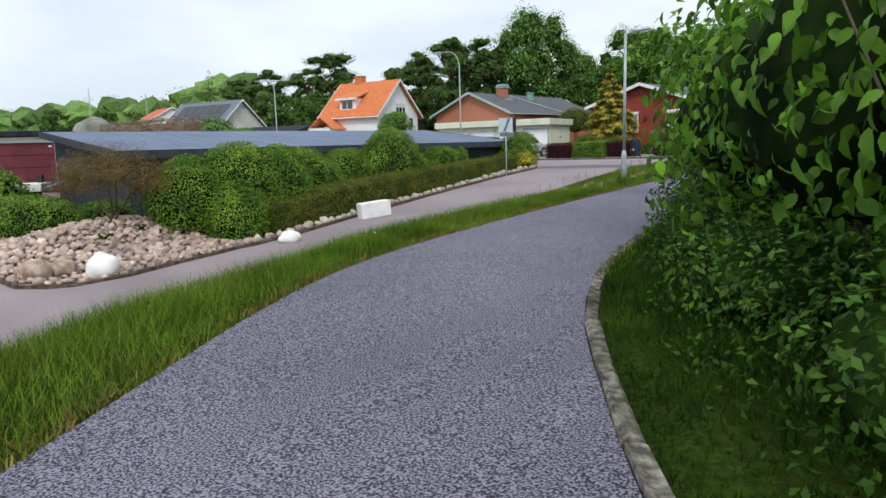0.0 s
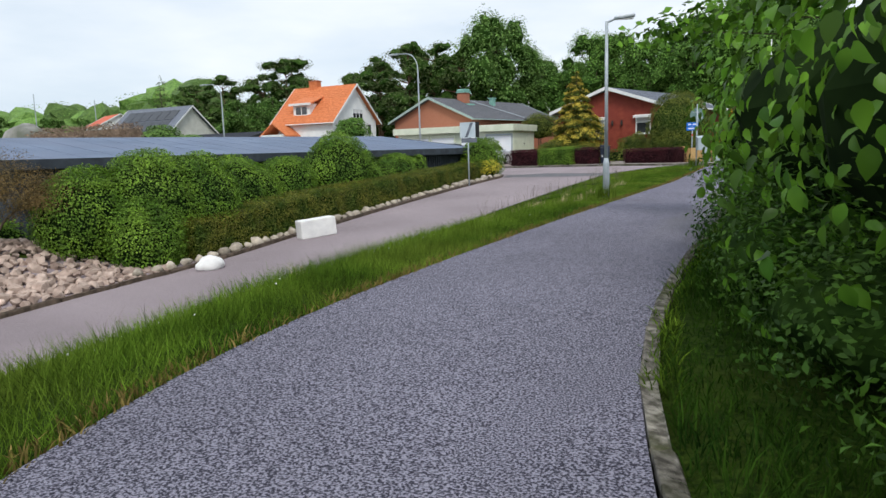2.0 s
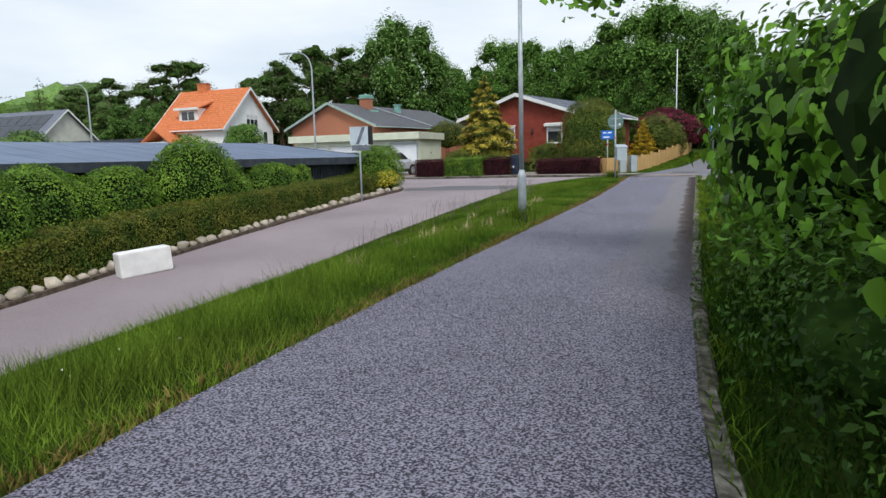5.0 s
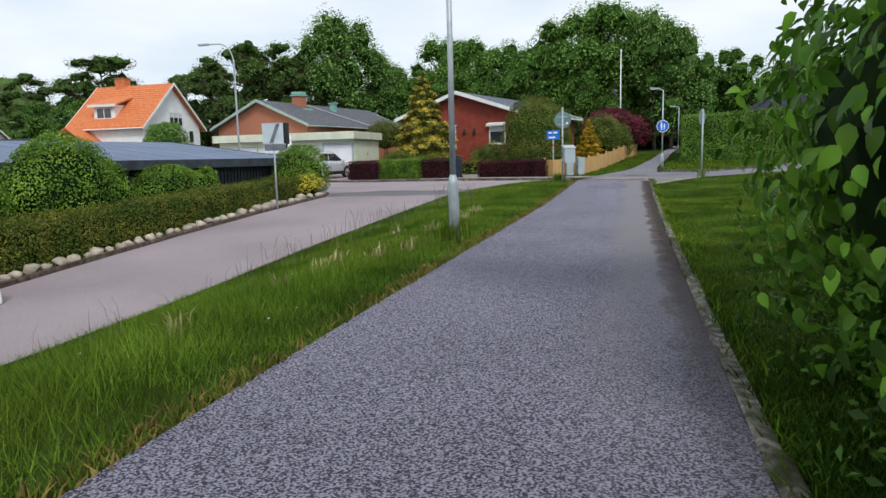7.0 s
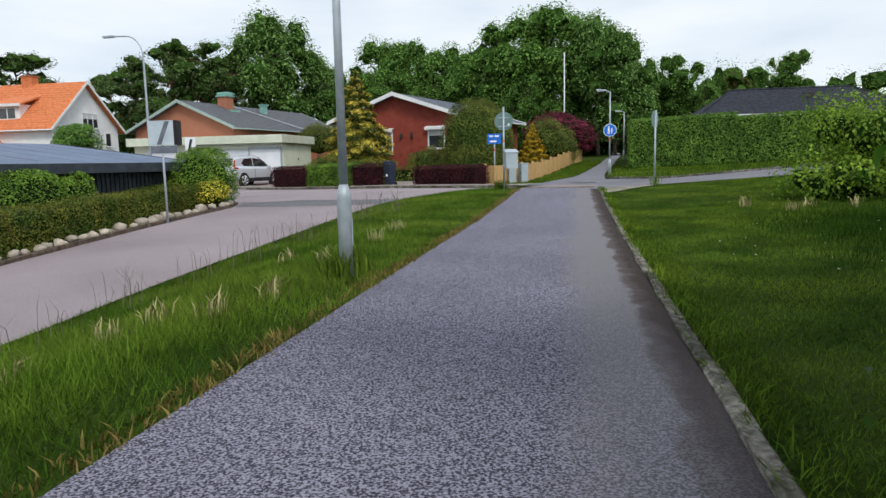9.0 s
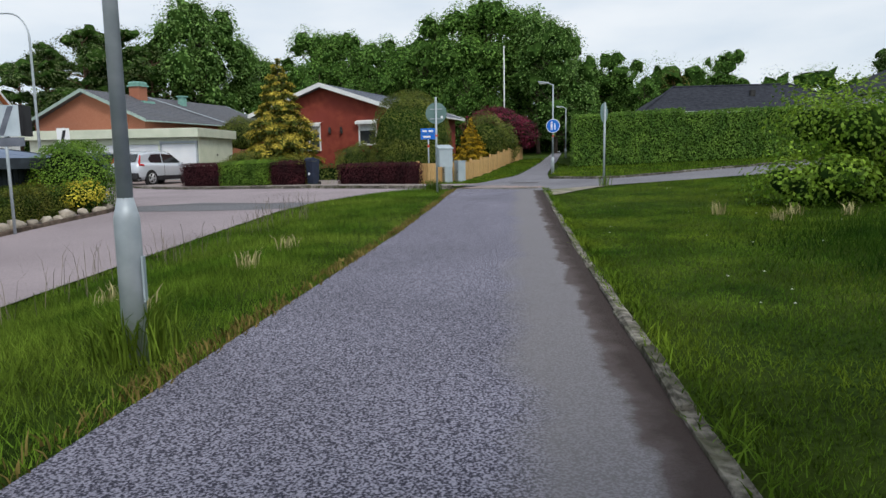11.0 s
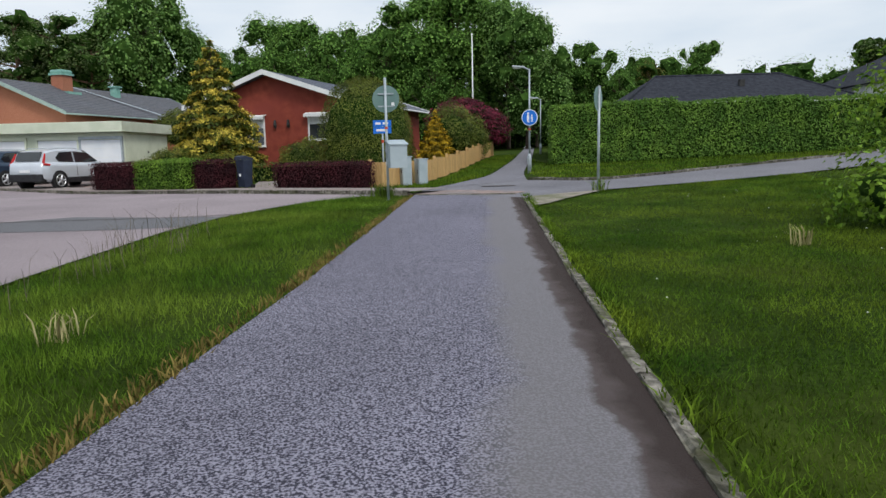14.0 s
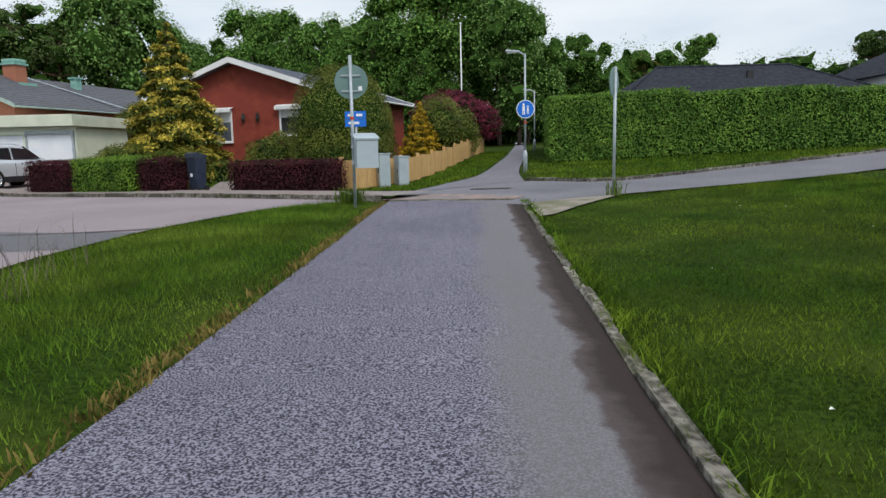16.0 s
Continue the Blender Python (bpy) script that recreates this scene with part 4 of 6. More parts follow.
rubble = stone_meshes("stone", 10, 0.085, 0.145, 0.75, 16)
BED = [(-20.3, 7.45), (-16.2, 7.65), (-15.1, 8.1), (-14.4, 9.3), (-14.15, 11), (-13.9, 13.2), (-15.4, 12.6), (-16.4, 12.9), (-18.3, 12.6), (-19.4, 10.6), (-21.0, 8.6)]
count, tries = 0, 0
rest_v, rest_f, base_i = [], [], 0
places = []
while tries < 14000 and count < 1100:
    tries += 1
    x, y = random.uniform(-21, -13.8), random.uniform(7.4, 13.2)
    if not bool(inside(BED, np.array([x]), np.array([y]))[0]):
        continue
    if any((x - a) ** 2 + (y - b) ** 2 < 0.021 for a, b in places):
        continue
    places.append((x, y))
    count += 1
places.sort(key=lambda q: q[1] - q[0] * 0.2)
for i, (x, y) in enumerate(places):
    k = random.uniform(0.7, 1.35)
    m = pose(x, y, gz(x, y) + 0.05 * k + random.uniform(0, 0.05), random.uniform(-30, 30), random.uniform(-30, 30), random.uniform(0, 360)) @ Matrix.Scale(k, 4)
    me = rubble[random.randrange(10)]
    if i < 300:
        o = new("stone", me)
        o.parent = bed_root
        o.matrix_basis = m
    else:
        for v in me.vertices:
            rest_v.append(tuple(m @ v.co))
        for f in me.polygons:
            rest_f.append([base_i + j for j in f.vertices])
        base_i += len(me.vertices)
me = bpy.data.meshes.new("stones_rest")
me.from_pydata(rest_v, [], rest_f)
tagged(finish("loose_stones", me, "stone", bed_root), "", "", "", "stuff")


def boulder(x, y, sx, sy, sz, label, seed):
    bm = bmesh.new()
    bmesh.ops.create_icosphere(bm, subdivisions=3, radius=1)
    for v in bm.verts:
        n1 = noise.noise(v.co * 1.1 + Vector((seed, 0, 0)))
        v.co *= 1 + 0.30 * n1 + 0.08 * noise.noise(v.co * 4.0)
        v.co.x *= sx
        v.co.y *= sy
        v.co.z = max(v.co.z, -0.65) * sz
    o = part("white_boulder", bm, "white_stone", None, "", True)
    o.matrix_basis = pose(x, y, gz(x, y) + 0.62 * sz, 0, 0, seed * 30)
    return tagged(o, label, "boulder", "white boulders")


boulder(-14.75, 9.2, 0.36, 0.32, 0.36, "white-painted round boulder at the edge of the stone bed", 1)
boulder(-13.15, 13.7, 0.31, 0.25, 0.21, "white-painted flat boulder beside the timber edging", 2)
def field_boulder(x, y, sx, sy, sz, label, seed):
    o = boulder(x, y, sx, sy, sz, label, seed)
    o.name = "field_boulder"
    o.data.materials.clear()
    o.data.materials.append(M["field_stone"])
    return o


field_boulder(-15.55, 8.75, 0.34, 0.30, 0.22, "large pale brown boulder lying in the stone bed", 4)
field_boulder(-15.75, 8.25, 0.42, 0.30, 0.26, "large reddish boulder at the corner of the stone bed", 6)
blk = boxes((-0.52, 0.52, -0.19, 0.19, 0, 0.50, 0.03))
blk = part("concrete_block", blk, "concrete_white", None)
blk.matrix_basis = pose(-13.0, 17.45, gz(-13.0, 17.45) + 0.01, 0, -4.0, 63)
tagged(blk, "white-painted concrete block standing at the road edge", "concrete block")

# ---- lamps and signs ----
def street_lamp(x, y, h, head_dir, label, z_thick=0.85, r=0.045, arm=0.22):
    t = thing("street_lamp", label, "street lamp", x, y, None, head_dir)
    bm = bmesh.new()
    tube(bm, [(0, 0, -0.1), (0, 0, z_thick), (0, 0, z_thick + 0.12)], [0.074, 0.074, r], 14)
    part("base", bm, "galv", t, "", True)
    part("pole", tube(bmesh.new(), [(0, 0, z_thick + 0.1), (0, 0, h)], [r, r * 0.8], 12), "galv", t, "", True)
    bm = bmesh.new()
    tube(bm, [(0, 0, h - 0.03), (arm, 0, h + 0.06)], 0.025, 8)
    part("arm", bm, "galv", t, "", True)
    bm = bmesh.new()
    box(bm, arm - 0.05, arm + 0.42, -0.09, 0.09, h + 0.03, h + 0.10, 0.025)
    for v in bm.verts:
        v.co.z += (v.co.x - arm) * 0.10
    head = part("head", bm, "galv", t)
    part("lens", boxes((arm + 0.08, arm + 0.38, -0.06, 0.06, h + 0.026, h + 0.045)), "sign_white", head)
    part("hatch", boxes((0.066, 0.078, -0.04, 0.04, 0.35, 0.62)), "cabinet", t)
    return t


street_lamp(-5.44, 19.0, 4.12, 20, "grey galvanised lamp post in the grass verge")
lamp_b = street_lamp(-1.55, 45.8, 3.85, 180, "slim galvanised lamp post carrying a round blue sign", 0.6, 0.038)
street_lamp(0.17, 62, 3.3, 180, "slim lamp post beside the far footpath", 0.5, 0.038)


def tall_lamp(x, y, h, rz, label, reach=1.7):
    t = thing("tall_street_lamp", label, "street lamp", x, y, None, rz)
    pts = [(0, 0, -0.1), (0, 0, h * 0.5), (0, 0, h * 0.86)]
    for k in range(1, 7):
        a = k / 6 * math.pi / 2
        pts.append((reach * 0.55 * (1 - math.cos(a)), 0, h * 0.86 + (h * 0.14) * math.sin(a)))
    pts.append((reach, 0, h + 0.02))
    part("pole", tube(bmesh.new(), pts, [0.07, 0.06, 0.05] + [0.035] * 7, 8), "galv", t, "", True)
    part("head", boxes((reach - 0.1, reach + 0.55, -0.1, 0.1, h - 0.04, h + 0.08, 0.03)), "galv", t)
    return t


tall_lamp(-25.2, 45, 8.1, 180, "tall grey lamp post with a curved arm by the street")
tall_lamp(-43.9, 45, 7.4, 180, "tall grey lamp post with a curved arm far off")


def disc(bm, r, t, axis="y", seg=28):
    a = [bm.verts.new((r * math.cos(2 * math.pi * k / seg), -t / 2, r * math.sin(2 * math.pi * k / seg))) for k in range(seg)]
    b = [bm.verts.new((v.co.x, t / 2, v.co.z)) for v in a]
    bm.faces.new(a)
    bm.faces.new(b[::-1])
    for k in range(seg):
        bm.faces.new((a[k], b[k], b[(k + 1) % seg], a[(k + 1) % seg]))
    return bm


def moved(ob, x=0, y=0, z=0, rz=0):
    ob.matrix_basis = pose(x, y, z, 0, 0, rz)
    return ob


# the sign at the end of the path, seen from behind, with a box on its post
t = thing("road_sign", "round road sign seen from its grey-green back on a steel post", "road sign", -5.5, 35.4)
part("post", tube(bmesh.new(), [(0, 0, -0.1), (0, 0, 2.78)], 0.03, 12), "galv", t, "", True)
plate = moved(part("sign_plate", disc(bmesh.new(), 0.31, 0.012), "sign_back", t), 0, 0.045, 2.31)
for zb in (0.10, -0.18):
    part("bracket", boxes((-0.18, 0.18, -0.03, -0.008, zb, zb + 0.03)), "galv", plate)
part("sticker", boxes((0.13, 0.2, -0.012, -0.007, -0.16, -0.08)), "sign_white", plate)
part("clamp", tube(bmesh.new(), [(0, 0, 1.63), (0, 0, 1.68)], 0.04, 12), "red_paint", t)
t = thing("post_box", "pale grey metal box with a sloping lid on the sign post", "post box", -5.27, 35.38, gz(-5.4, 35.4))
bm = bmesh.new()
prism(bm, [(-0.17, 0.74), (-0.17, 1.35), (0.17, 1.26), (0.17, 0.74)], -0.20, 0.20)
body = part("body", bm, "cabinet", t)
body.matrix_basis = pose(0, 0, 0, 0, 0, -68)
bm = bmesh.new()
slab(bm, [(-0.20, -0.23, 1.385), (0.19, -0.23, 1.285), (0.19, 0.23, 1.285), (-0.20, 0.23, 1.385)], 0.03)
moved(part("lid", bm, "cabinet", t), 0, 0, 0, -68)
for zb in (0.8, 1.1):
    part("mounting", boxes((-0.26, -0.05, -0.03, 0.03, zb, zb + 0.06)), "galv", t)

t = thing("road_sign", "round road sign turned nearly edge-on, grey back, on a steel post", "road sign", -0.52, 36.3)
part("post", tube(bmesh.new(), [(0, 0, -0.1), (0, 0, 2.5)], 0.03, 12), "galv", t, "", True)
plate = moved(part("sign_plate", disc(bmesh.new(), 0.29, 0.012), "sign_back", t), -0.02, 0.02, 2.2, 62)
part("bracket", boxes((-0.05, 0.05, -0.03, -0.008, -0.2, 0.2)), "galv", plate)

t = thing("direction_sign", "small blue direction sign with two white lines on a thin post", "road sign", -6.62, 42.3)
part("post", tube(bmesh.new(), [(0, 0, -0.1), (0, 0, 2.2)], 0.028, 10), "galv", t, "", True)
plate = part("sign_plate", boxes((-0.30, 0.30, -0.045, -0.03, 1.76, 1.97), (-0.30, 0.30, -0.045, -0.03, 1.985, 2.19)), "sign_blue", t)
part("lettering", boxes((-0.2, 0.1, -0.05, -0.046, 1.83, 1.9), (-0.22, -0.05, -0.05, -0.046, 2.05, 2.12), (0.02, 0.2, -0.05, -0.046, 2.05, 2.12)), "sign_white", plate)
part("clamp", tube(bmesh.new(), [(0, 0, 1.45), (0, 0, 1.55)], 0.045, 10), "red_paint", t)

t = thing("path_sign", "round blue sign with a white walking figure on the lamp post", "road sign", -1.55, 45.75, gz(-1.55, 45.8))
plate = moved(part("sign_plate", disc(bmesh.new(), 0.30, 0.012), "sign_white", t), 0, -0.06, 2.06)
moved(part("blue_field", disc(bmesh.new(), 0.275, 0.006), "sign_blue", plate), 0, -0.01, 0)
bm = boxes((-0.10, -0.02, -0.019, -0.015, -0.05, 0.10), (-0.10, -0.07, -0.019, -0.015, -0.18, -0.05), (-0.05, -0.02, -0.019, -0.015, -0.18, -0.05), (0.05, 0.11, -0.019, -0.015, -0.06, 0.04), (0.05, 0.07, -0.019, -0.015, -0.16, -0.06), (0.09, 0.11, -0.019, -0.015, -0.16, -0.06))
for cx, cz, rr in ((-0.06, 0.15, 0.04), (0.08, 0.08, 0.03)):
    cs = [bm.verts.new((cx + rr * math.cos(a * math.pi / 5), -0.019, cz + rr * math.sin(a * math.pi / 5))) for a in range(10)]
    bm.faces.new(cs)
part("symbol", bm, "sign_white", plate)
part("clamp", tube(bmesh.new(), [(0, 0.05, 1.6), (0, 0.05, 1.66)], 0.05, 10), "red_paint", t)

t = thing("marker_sign", "square grey-white sign with a diagonal bar above the hedge", "road sign", -13.42, 28.1, None, 8)
part("post", tube(bmesh.new(), [(0, 0.03, -0.1), (0, 0.03, 2.6)], 0.03, 10), "galv", t, "", True)
plate = part("sign_plate", boxes((-0.33, 0.33, -0.02, 0.0, 2.0, 2.62)), "sign_grey", t)
bm = bmesh.new()
bm.faces.new([bm.verts.new(p) for p in ((-0.12, -0.023, 2.02), (0.0, -0.023, 2.02), (0.24, -0.023, 2.60), (0.12, -0.023, 2.60))])
part("bar", bm, "roof_slate", plate)
part("edge_plate", boxes((0.335, 0.40, -0.02, 0.3, 2.0, 2.62)), "black", t)
part("lower_plate", boxes((-0.28, 0.38, 0.0, 0.02, 1.80, 1.98)), "roof_slate", t)

t = thing("marker_sign", "small white sign with a dark bar on a thin post", "road sign", -15.65, 33.1, None, 20)
part("post", tube(bmesh.new(), [(0, 0.03, -0.1), (0, 0.03, 2.3)], 0.028, 10), "galv", t, "", True)
plate = part("sign_plate", boxes((-0.16, 0.16, -0.02, 0.0, 1.75, 2.28)), "sign_white", t)
bm = bmesh.new()
bm.faces.new([bm.verts.new(p) for p in ((-0.1, -0.023, 1.8), (-0.02, -0.023, 1.8), (0.08, -0.023, 2.22), (0.0, -0.023, 2.22))])
part("bar", bm, "black", plate)

t = thing("flagpole", "tall white flagpole behind the gardens", "flagpole", -4.15, 75)
part("pole", tube(bmesh.new(), [(0, 0, -0.1), (0, 0, 9.4)], [0.07, 0.04], 10), "white_paint", t, "", True)
part("finial", disc(bmesh.new(), 0.08, 0.1), "white_paint", t).matrix_basis = pose(0, 0, 9.42)

# ---- cabinets, bin, fence ----
for k, (x, y, w, h) in enumerate(((-5.95, 42.6, 0.5, 0.95), (-5.45, 43.2, 0.42, 0.85))):
    t = thing("utility_cabinet", "pale grey metal utility cabinet before the fence", "utility cabinet", x, y, None, -62, "cabinets")
    part("body", boxes((-w / 2, w / 2, -0.16, 0.16, 0.0, h, 0.012)), "cabinet", t)
    part("roof", boxes((-w / 2 - 0.02, w / 2 + 0.02, -0.19, 0.19, h + 0.001, h + 0.04, 0.01)), "cabinet", t)
    dr = part("door", boxes((-w / 2 + 0.03, w / 2 - 0.03, -0.175, -0.162, 0.12, h - 0.05)), "cabinet", t)
    part("handle", boxes((w / 2 - 0.09, w / 2 - 0.06, -0.19, -0.176, h * 0.45, h * 0.6)), "iron", dr)

t = thing("wheeled_bin", "dark navy plastic wheeled bin beside the hedge", "bin", -11.5, 42.7, gz(-11.5, 42.7) + 0.06, -30)
bm = boxes((-0.19, 0.19, -0.21, 0.21, 0.05, 0.98, 0.02))
for v in bm.verts:
    if v.co.z < 0.4:
        v.co.x *= 0.86
        v.co.y *= 0.8
part("body", bm, "navy_plastic", t)
bm = bmesh.new()
prism(bm, [(-0.24, 0.985), (-0.24, 1.1), (-0.1, 1.13), (0.23, 1.04), (0.23, 0.985)], -0.2, 0.2)
moved(part("lid", bm, "navy_plastic", t), 0, 0, 0, 90)
for s in (-1, 1):
    part("wheel", tube(bmesh.new(), [(s * 0.15, 0.18, 0.08), (s * 0.2, 0.18, 0.08)], 0.08, 12), "black", t)
part("label_plate", boxes((-0.05, 0.05, -0.215, -0.208, 0.42, 0.52)), "sign_white", t)


def fence(line, height, label):
    root = tagged(new("picket_fence"), label, "fence")
    root.matrix_basis = pose(line[0][0], line[0][1], gz(*line[0]))
    inv = root.matrix_basis.inverted()
    bm = boxes((-0.046, 0.046, -0.011, 0.011, 0.03, height))
    picket = bpy.data.meshes.new("board")
    bm.to_mesh(picket)
    bm.free()
    picket.materials.append(M["fence_wood"])
    bm = boxes((-0.05, 0.05, -0.05, 0.05, -0.2, height + 0.10, 0.008))
    post = bpy.data.meshes.new("post")
    bm.to_mesh(post)
    bm.free()
    post.materials.append(M["fence_wood"])
    pts = np.array(line)
    s = np.concatenate([[0], np.cumsum(np.linalg.norm(np.diff(pts, axis=0), axis=1))])
    at = lambda q: (float(np.interp(q, s, pts[:, 0])), float(np.interp(q, s, pts[:, 1])))
    d = 0.0
    while d < s[-1]:
        a, b = at(d), at(min(d + 0.05, s[-1]))
        ang = math.degrees(math.atan2(b[1] - a[1], b[0] - a[0]))
        step = math.floor(d / 2.0) * 2.0
        o = new("board", picket)
        o.parent = root
        o.matrix_basis = inv @ pose(a[0], a[1], gz(*at(min(step + 1, s[-1]))), 0, 0, ang)
        d += 0.102
    d = 0.0
    while d <= s[-1] + 0.01:
        a, b = at(d), at(min(d + 0.05, s[-1]))
        ang = math.degrees(math.atan2(b[1] - a[1], b[0] - a[0])) if d < s[-1] - 0.1 else ang
        nx, ny = -math.sin(radians(ang)) * 0.085, math.cos(radians(ang)) * 0.085
        o = new("post", post)
        o.parent = root
        o.matrix_basis = inv @ pose(a[0] + nx, a[1] + ny, gz(*a), 0, 0, ang)
        e = at(min(d + 2.0, s[-1]))
        if d < s[-1] - 0.2:
            z = gz(*at(min(d + 1, s[-1])))
            bm = bmesh.new()
            for zz in (0.25, height - 0.15):
                tube(bm, [(a[0] + nx * 0.4, a[1] + ny * 0.4, z + zz), (e[0] + nx * 0.4, e[1] + ny * 0.4, z + zz)], 0.025, 4)
            r = part("rail", bm, "fence_wood", root)
            r.matrix_basis = inv
        d += 2.0
    return root


fence([(-7.0, 41.55), (-6.5, 41.25), (-5.5, 44.6), (-4.0, 52.5), (-2.7, 62.5)], 0.82, "new honey-coloured board fence stepping along the path")


# ---- hedges and shrubs ----
for k in range(5):
    y0, y1 = max(14.2, 12.6 + k * 3.75), 12.6 + (k + 1) * 3.75
    hedge("low_hedge", "low olive-green clipped hedge behind the cobbles", -14.75, y0, -14.72 + (0.1 if k == 4 else 0), y1, 1.3, (0.95, 0.95, 0.92, 0.82, 0.70)[k], 19000, 0.042, "leaf_low", "low hedge", None, k + 3, "shade_core_mid", 0.05)
hedge("low_hedge", "yellow-green end of the low hedge at the corner", -14.6, 31.3, -15.4, 32.7, 1.2, 0.8, 1800, 0.07, "leaf_yellow", "low hedge", None, 11, "shade_core", 0.1)

GREEN = "rounded bright green shrub behind the low hedge"
bush("round_shrub", "large rounded bright green shrub beside the stone bed", "shrub", [(-15.6, 14.3, 0.0, 1.25, 1.25, 1.55), (-15.2, 15.4, 0.0, 1.15, 1.15, 1.5), (-16.2, 12.9, -0.2, 1.1, 1.2, 1.3), (-15.0, 13.6, -0.6, 0.9, 1.0, 1.0), (-14.75, 13.4, -0.75, 0.75, 0.9, 0.95)], 44000, 0.052, "leaf_hedge", 2, 0.05, shell=(0.86, 1.03), shade_core=0.86)
bush("round_shrub", GREEN, "shrub", [(-16.2, 17.7, 0.0, 1.0, 1.25, 1.3), (-16.2, 18.5, -0.1, 0.9, 0.9, 1.2)], 15000, 0.052, "leaf_hedge", 3, 0.05, "round shrubs", shell=(0.88, 1.03), shade_core=0.88)
bush("round_shrub", GREEN, "shrub", [(-16.2, 20.0, 0.1, 1.0, 1.2, 1.15)], 12000, 0.052, "leaf_hedge", 4, 0.05, "round shrubs", shell=(0.88, 1.03), shade_core=0.88)
bush("round_shrub", "tall round green shrub rising over the hedge", "shrub", [(-15.9, 22.5, 0.4, 1.15, 1.55, 1.55), (-15.8, 23.5, 0.2, 1.0, 1.0, 1.2)], 20000, 0.056, "leaf_hedge", 5, 0.07, "round shrubs", shell=(0.88, 1.03), shade_core=0.88)
bush("round_shrub", GREEN, "shrub", [(-15.9, 26.2, 0.2, 0.9, 1.3, 1.1), (-15.9, 27.6, 0.2, 0.85, 0.9, 0.95)], 14000, 0.052, "leaf_hedge", 6, 0.05, "round shrubs", shell=(0.88, 1.03), shade_core=0.88)
bush("round_shrub", "small bright green shrub at the street corner", "shrub", [(-14.4, 31.6, 0.72, 0.98, 0.9, 1.05)], 11000, 0.05, "leaf_hedge", 7, 0.08, "round shrubs", shell=(0.86, 1.05), shade_core=0.84)
bush("yellow_shrub", "low shrub with small yellow flowers at the hedge end", "shrub", [(-13.95, 31.0, 0.42, 0.6, 0.5, 0.4)], 1500, 0.055, "flower_yellow", 8, 0.12, shade_core=0.8, core_mat="shade_core_mid")
bush("bare_shrub", "thin brown half-bare shrub over the stone bed", "shrub", [(-17.2, 11.2, 0.72, 1.35, 1.2, 0.72), (-16.4, 11.9, 0.45, 0.9, 0.9, 0.6), (-18.1, 10.8, 0.55, 0.9, 0.8, 0.6)], 34000, 0.042, "leaf_brown", 9, 0.2, shade_core=0, shell=(0.15, 1.08), width=0.22, x=-17.2, y=11.2)
bush("ground_shrub", "low bright green shrub beside the stone bed", "shrub", [(-20.6, 11.2, -0.8, 1.6, 1.2, 0.9), (-22.4, 11.2, -0.6, 1.5, 1.2, 0.85), (-19.3, 12.4, -0.75, 1.0, 0.9, 0.7), (-21.0, 9.6, -1.2, 1.5, 1.2, 0.8)], 20000, 0.065, "leaf_hedge", 10, 0.12)
bush("ground_shrub", "dense green shrub at the end of the yard", "shrub", [(-24.6, 11.9, -0.2, 1.2, 1.0, 1.1)], 2500, 0.10, "leaf_hedge", 12, 0.12)

hedge("purple_hedge", "dark purple clipped hedge at the pavement", -18.3, 45.7, -15.9, 44.4, 1.0, 1.1, 9000, 0.046, "leaf_purple", "front hedges", None, 21, "shade_core_purple", 0.03)
hedge("green_hedge", "bright green clipped hedge at the pavement", -15.9, 44.45, -13.3, 43.05, 1.0, 1.12, 9500, 0.046, "leaf_hedge", "front hedges", None, 22, "shade_core_mid", 0.04)
hedge("purple_hedge", "dark purple clipped hedge beside the bin", -13.3, 43.3, -12.0, 42.6, 0.9, 1.05, 5000, 0.046, "leaf_purple", "front hedges", None, 23, "shade_core_purple", 0.03)
hedge("purple_hedge", "dark purple clipped hedge before the red house", -10.0, 42.2, -6.95, 40.7, 1.0, 0.86, 9500, 0.046, "leaf_purple", "front hedges", None, 24, "shade_core_purple", 0.03)
hedge("garden_hedge", "low green hedge inside the garden", -13.2, 48.6, -9.5, 48.0, 0.7, 0.75, 1600, 0.09, "leaf_olive", "", None, 25)
for k, (x, n) in enumerate(((0.0, 21000), (5.2, 17000), (10.4, 11000), (15.6, 6000))):
    hedge("clipped_hedge", "tall clipped beech hedge above the grass bank", -0.35 + x, 50.0 - x * 0.02, -0.35 + x + 5.2, 50.0 - (x + 5.2) * 0.02, 1.3, 2.5 - x * 0.032, n, 0.075, "leaf_beech", "beech hedge", None, 31 + k, "shade_core_mid", 0.05)
hedge("clipped_hedge", "tall clipped beech hedge along the far footpath", 0.35, 51.2, 1.9, 66, 1.2, 2.5, 5500, 0.14, "leaf_beech", "beech hedge", None, 37)
hedge("dry_hedge", "tall dry brown hedge behind the garage row", -58, 38, -46, 38, 1.5, 3.9, 9000, 0.15, "leaf_dry", "", None, 41, "rock_brown", 0.2)

# yellow-tipped conifer: drooping boughs, tier upon tier
def conifer(name, label, x, y, h, r, mat, n, size, tiers=16, seed=1, dark="leaf_olive", droop=0.42):
    t = thing(name, label, "tree", x, y)
    rr = random.Random(seed)
    top_p, low_p = [], []
    rows = []
    for i in range(tiers):
        q = i / (tiers - 1)
        k = int(8 * (1 - q) + 4)
        for a in range(k):
            an = 6.283 * (a + rr.uniform(-0.25, 0.25)) / k + i * 0.9
            reach = (r * (1 - q) ** 0.9 + 0.10) * rr.uniform(0.72, 1.12)
            rows.append((an, reach, 0.35 + q * (h - 0.5) + rr.uniform(-0.12, 0.12)))
    total = sum(w[1] for w in rows)
    for an, reach, z in rows:
        ca, sa = math.cos(an), math.sin(an)
